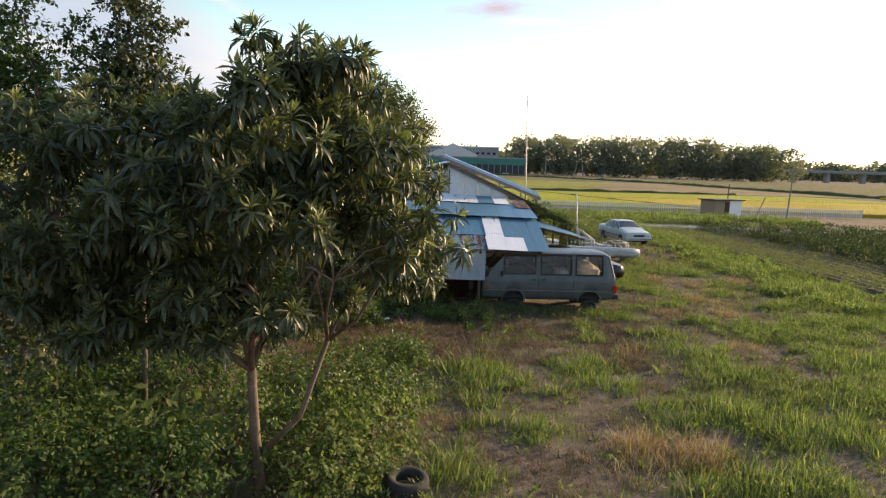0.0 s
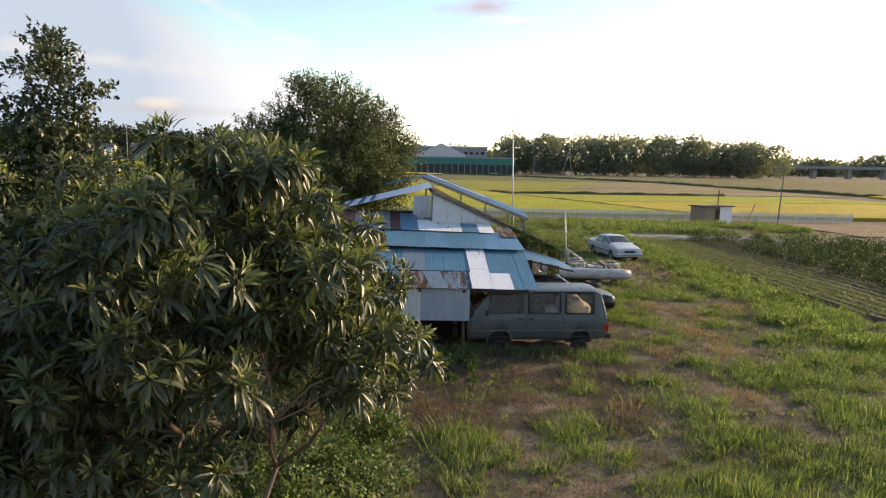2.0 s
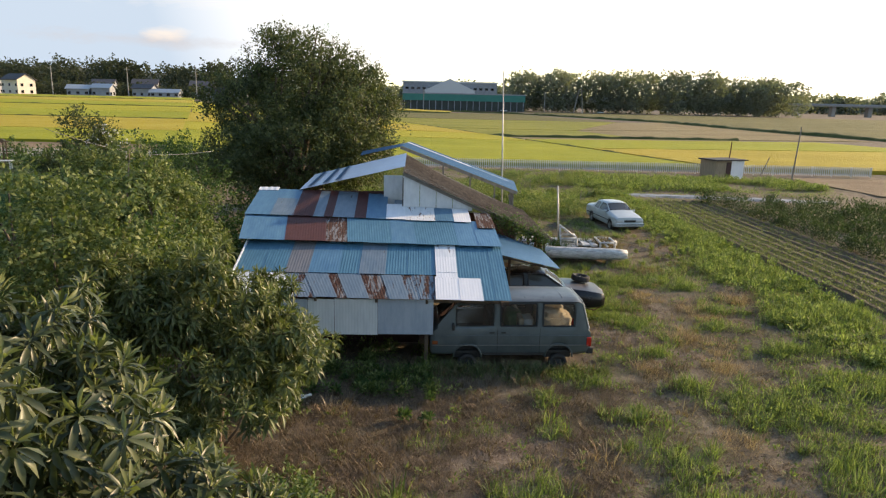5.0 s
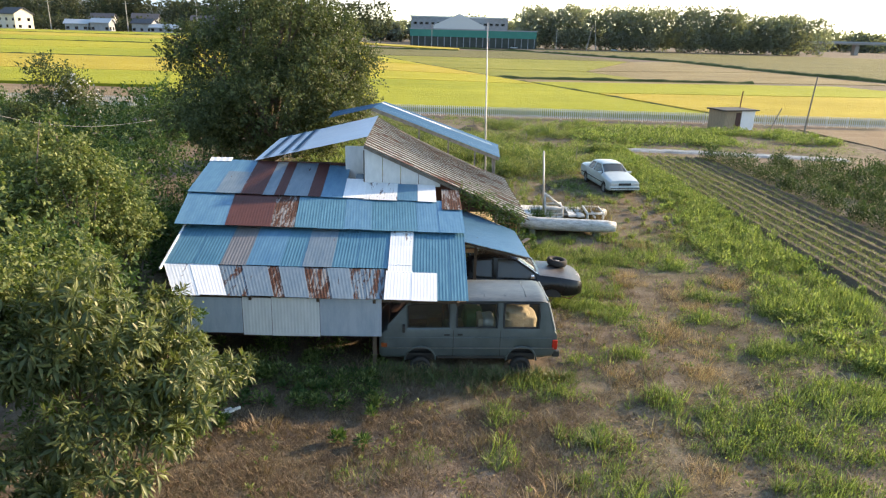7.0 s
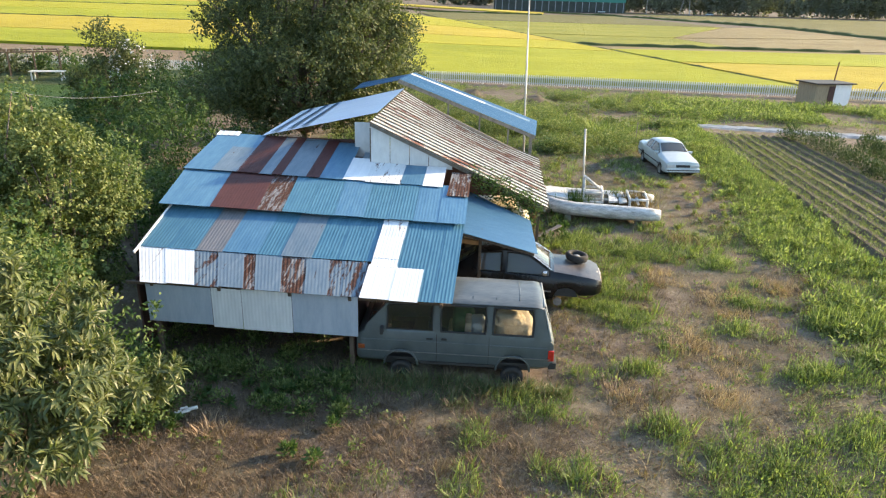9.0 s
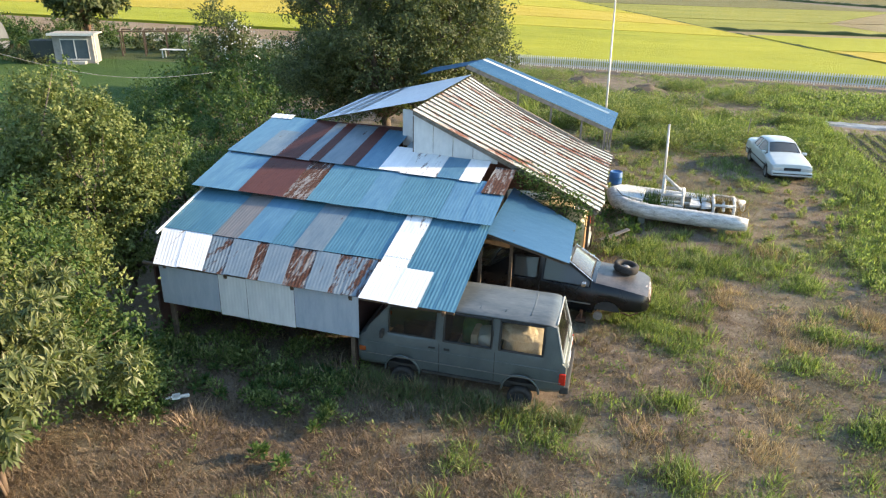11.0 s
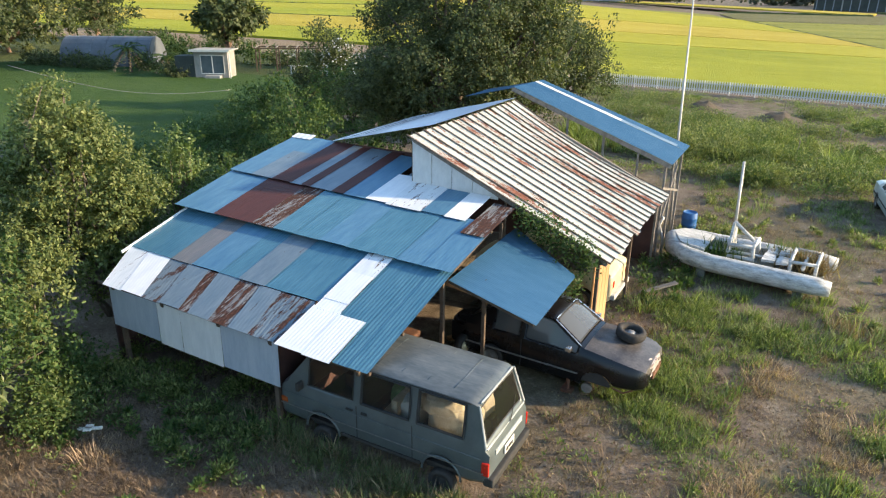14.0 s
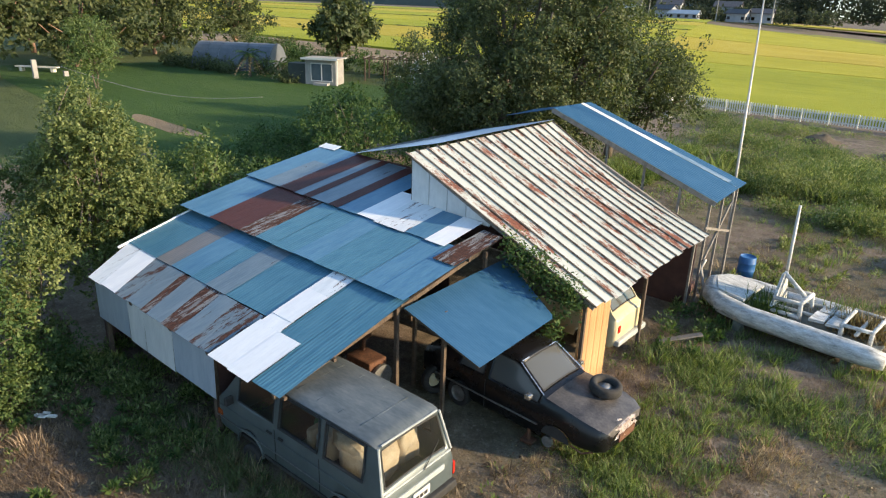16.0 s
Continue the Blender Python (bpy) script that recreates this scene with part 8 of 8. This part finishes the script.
# ---- far distance ----
def woods(name, label, x0, x1, y, depth, h0, h1, count, mat, card=2.2, seed=1, z0=0.0):
    """A belt of far trees: rounded crowns of many leafy cards with an uneven top."""
    trees_ = max(4, int((x1 - x0) / (0.12 * h1)))
    tx = np.linspace(x0, x1, trees_) + RNG.normal(size=trees_) * .15 * h1
    ty = y + RNG.uniform(0, depth, trees_)
    th = h0 + (h1 - h0) * np.clip(.65 * vnoise(tx + 900, tx * 0 + y, 1 / 38.0, seed) + .35 * RNG.random(trees_), 0, 1)
    who = RNG.integers(0, trees_, count)
    d = unit(RNG.normal(size=(count, 3)))
    rad = (.75 + .25 * RNG.random(count)) * (1 + .22 * np.sin(7 * d[:, 0] + who) * np.sin(6 * d[:, 2] + 2 * who))
    x = tx[who] + d[:, 0] * rad * th[who] * .42
    yy = ty[who] + d[:, 1] * rad * th[who] * .35
    z = z0 + np.abs(th[who] * (.5 + .5 * d[:, 2] * rad))
    o = np.stack([x, yy, z], -1)
    way = RNG.normal(size=o.shape) + np.array([0, -.5, .3])
    v, f = scatter(DIAMOND * np.array([1.6, 1, 2]), DIAMOND_TRIS, o, way, RNG.normal(size=o.shape) + np.array([0, -.6, .8]), RNG.uniform(.7, 1.5, count) * card)
    return bulk(name, v, f, mat, None, label, "woods", "stuff")


def hill(name, label, x0, x1, y, h, mat, seed):
    """A low wooded ridge that closes the view."""
    n = 60
    s = Shape()
    for i in range(n + 1):
        x = x0 + (x1 - x0) * i / n
        z = h * (.75 + .35 * noise.noise((x * .012, seed, 0)) + .12 * noise.noise((x * .05, seed, 1))) * math.sin(math.pi * (.08 + .84 * i / n)) ** .35
        s.v += [(x, y, -1), (x, y + 25, z * .75), (x, y + 70, z), (x, y + 160, -1)]
    s.f += [(4 * i + k, 4 * i + 4 + k, 4 * i + 5 + k, 4 * i + 1 + k) for i in range(n) for k in range(3)]
    return tagged(part(name, s, mat, None, "", None, True), label, "hill", "", "structure")


woods("far_woods", "dark belt of broad-leaved trees beyond the fields", 42, 232, 468, 26, 21, 33, 50000, HAZELEAF, 1.25, 11)
woods("far_woods", "low far tree line behind the elevated road", 225, 620, 760, 40, 14, 30, 16000, HAZELEAF, 2.6, 14)
woods("far_woods", "wooded rise behind the factory", -90, 60, 640, 40, 14, 28, 13000, HAZELEAF, 2.3, 17)
woods("far_woods", "wooded ridge behind the village", -430, -60, 440, 60, 16, 29, 46000, RIDGELEAF, 1.4, 21, 4.0)
woods("far_woods", "garden trees among the village houses", -260, -72, 318, 22, 2, 9, 9000, RIDGELEAF, 1.0, 23, 4.5)
hill("far_hill", "low wooded ridge on the skyline", -900, -170, 520, 40, FARHILL, 1)
hill("far_hill", "low wooded ridge on the skyline", -60, 1100, 860, 22, FARHILL, 2)

barn = thing("long_building", pose(8, 452, 0), "long low building with a teal upper band", "building")
part("wall", Shape().box(-40, 40, 0, 18, 0, 6.0), DARKWALL, barn)
part("band", Shape().box(-40.3, 40.3, -.4, 18.4, 6.0, 10.2), TEALNET, barn, "teal cladding band")
part("roof", Shape().box(-40.6, 40.6, -.7, 18.7, 10.2, 10.9), STUCCO_GREY, barn)
for k_ in range(20):
    part("bay_post", Shape().box(-39 + 4.1 * k_, -38.6 + 4.1 * k_, -.25, -.01, 0, 6), STUCCO_GREY, barn)
fac = thing("factory", pose(-2, 560, 0), "pale grey factory with strip windows behind the teal building", "factory")
part("wall", Shape().box(-38, 38, 0, 26, 0, 20), STUCCO_GREY, fac)
part("roof", Shape().box(-39, 39, -.8, 27, 20, 21), PALE, fac)
part("wall", Shape().add([(-20, -8, 0), (20, -8, 0), (20, -8, 14), (0, -8, 23), (-20, -8, 14), (-20, -.1, 0), (20, -.1, 0), (20, -.1, 14), (0, -.1, 23), (-20, -.1, 14)], [(0, 1, 2, 3, 4), (1, 6, 7, 2), (0, 4, 9, 5), (3, 2, 7, 8), (4, 3, 8, 9)]), PALE, fac, "white gabled front")
for k_ in range(16):
    for z_ in (9, 14.5):
        part("window", Shape().box(-36 + 4.6 * k_, -33.4 + 4.6 * k_, -.15, -.02, z_, z_ + 1.8), WINDOWPANE, fac)


def house(x, y, w, d, h, rz, wall, roof_, label):
    """A two-storey house with gable roof, windows and door."""
    hs = thing("house", pose(x, y, 4.52, 0, 0, rz), label, "house")
    part("wall", Shape().box(-w / 2, w / 2, -d / 2, d / 2, 0, h).add([(-w / 2, -d / 2, h), (-w / 2, d / 2, h), (-w / 2, 0, h + d * .28), (w / 2, -d / 2, h), (w / 2, d / 2, h), (w / 2, 0, h + d * .28)], [(0, 2, 1), (3, 4, 5)]), wall, hs)
    e = .6
    t_ = d * .28
    part("roof", Shape().add([(-w / 2 - e, -d / 2 - e, h - .25), (w / 2 + e, -d / 2 - e, h - .25), (w / 2 + e, 0, h + t_ + .15), (-w / 2 - e, 0, h + t_ + .15), (-w / 2 - e, d / 2 + e, h - .25), (w / 2 + e, d / 2 + e, h - .25)] + [(-w / 2 - e, -d / 2 - e, h), (w / 2 + e, -d / 2 - e, h), (w / 2 + e, 0, h + t_ + .4), (-w / 2 - e, 0, h + t_ + .4), (-w / 2 - e, d / 2 + e, h), (w / 2 + e, d / 2 + e, h)], [(6, 7, 8, 9), (9, 8, 11, 10), (0, 3, 2, 1), (3, 4, 5, 2), (0, 1, 7, 6), (4, 10, 11, 5), (0, 6, 9, 3), (3, 9, 10, 4), (1, 2, 8, 7), (2, 5, 11, 8)]), roof_, hs)
    for zf in ((1.0, 3.8) if h > 4.5 else (1.0,)):
        for k in range(int(w // 3)):
            x0 = -w / 2 + 1 + k * (w - 2) / max(1, int(w // 3) - 1) - .6 if w // 3 > 1 else -.6
            part("window", Shape().box(x0, x0 + 1.3, -d / 2 - .06, -d / 2 - .005, zf, zf + 1.2), WINDOWPANE, hs)
        for k in range(2):
            part("window", Shape().box(w / 2 + .005, w / 2 + .06, -d / 4 + k * d / 2 - .6, -d / 4 + k * d / 2 + .6, zf, zf + 1.2), WINDOWPANE, hs)
    return hs


VILLAGE = [(-188, 300, 11, 8, 6.6, -25, STUCCO, SLATE, "cream two-storey house with a dark roof"), (-163, 303, 9, 5, 3.4, 10, STUCCO_GREY, WALLBLUE, "low grey shed in the village"), (-153, 304, 8, 5, 4.0, 0, STUCCO_GREY, WALLBLUE, "white house in the village"), (-148, 335, 11, 7, 6.4, 15, STUCCO_GREY, SLATE, "grey house with dark tiled roof"),
           (-135, 305, 9, 5, 4.2, -8, STUCCO_GREY, SLATE, "white workshop in the village"), (-125, 303, 12, 4, 2.6, 5, STUCCO_GREY, WALLBLUE, "long white shed in the village"), (-122, 340, 11, 7, 6.2, 12, STUCCO_GREY, SLATE, "large house with grey roof"), (-104, 308, 8, 5, 3.4, -5, STUCCO_GREY, SLATE, "small grey house by the fields"), (-170, 338, 10, 7, 6, 10, STUCCO_GREY, SLATE, "far tiled house under the ridge"), (-96, 312, 8, 5, 3.8, 10, STUCCO_GREY, SLATE, "pale house beside trees"), (-206, 306, 10, 7, 5.5, 5, STUCCO_GREY, SLATE, "grey house at the village end")]
for row in VILLAGE:
    house(*row)
for x_, y_ in ((-172, 298), (-140, 300), (-112, 305), (-198, 298), (-90, 306), (-18, 446), (20, 520), (60, 445)):
    pl_ = thing("utility_pole", pose(x_, y_, 4.45 if x_ < -80 else -.1), "grey concrete utility pole by the far village", "utility pole", "far utility poles")
    part("shaft", Shape().tube([(0, 0, 0), (0, 0, 13)], [.25, .16], 8), CONCRETE, pl_)
    part("crossarm", Shape().box(-1.2, 1.2, -.08, .08, 11.8, 12.0), STEEL, pl_)
for x_, y_ in ((88, 462), (82, 462)):
    tagged(part("prop_pole", Shape().tube([(0, 0, 0), (3.0 if x_ < 85 else -1.5, 0, 16)], [.3, .2], 8), CONCRETE, None, "", pose(x_, y_, 0)), "pair of pale leaning poles before the woods", "pole", "leaning poles")
via = thing("elevated_road", pose(330, 560, 0, 0, 0, -6), "elevated concrete road with a parapet on piers", "viaduct")
part("deck", Shape().box(-80, 150, 0, 12, 8.0, 9.6), CONCRETE, via)
part("parapet", Shape().box(-80, 150, -.3, .0, 9.0, 10.2), STUCCO_GREY, via)
for k_ in range(9):
    part("pier", Shape().box(-76 + 28 * k_, -73 + 28 * k_, 3, 9, 0, 8.0), CONCRETE, via)
for k_, (x_, y_, col) in enumerate(((34, 447, SILVER), (100, 462, SILVER), (330, 470, SILVER))):
    cr = thing("far_car", pose(x_, y_, 0, 0, 0, 15 * k_), "pale car parked far across the fields", "car", "far cars")
    part("body", Shape().box(-2.2, 2.2, -.85, .85, .3, .9, None, .15), col, cr)
    for wx_ in (-1.4, 1.4):
        part("wheel", Shape().spin([(.001, -.8), (.32, -.8), (.32, .8), (.001, .8)], Matrix.Translation((wx_, 0, .3)) @ pose(0, 0, 0, 90, 0, 0), 14), RUBBER, cr)
    part("cabin", Shape().box(-1.1, 1.3, -.75, .75, .9, 1.45, None, .2), WINDOWPANE, cr)
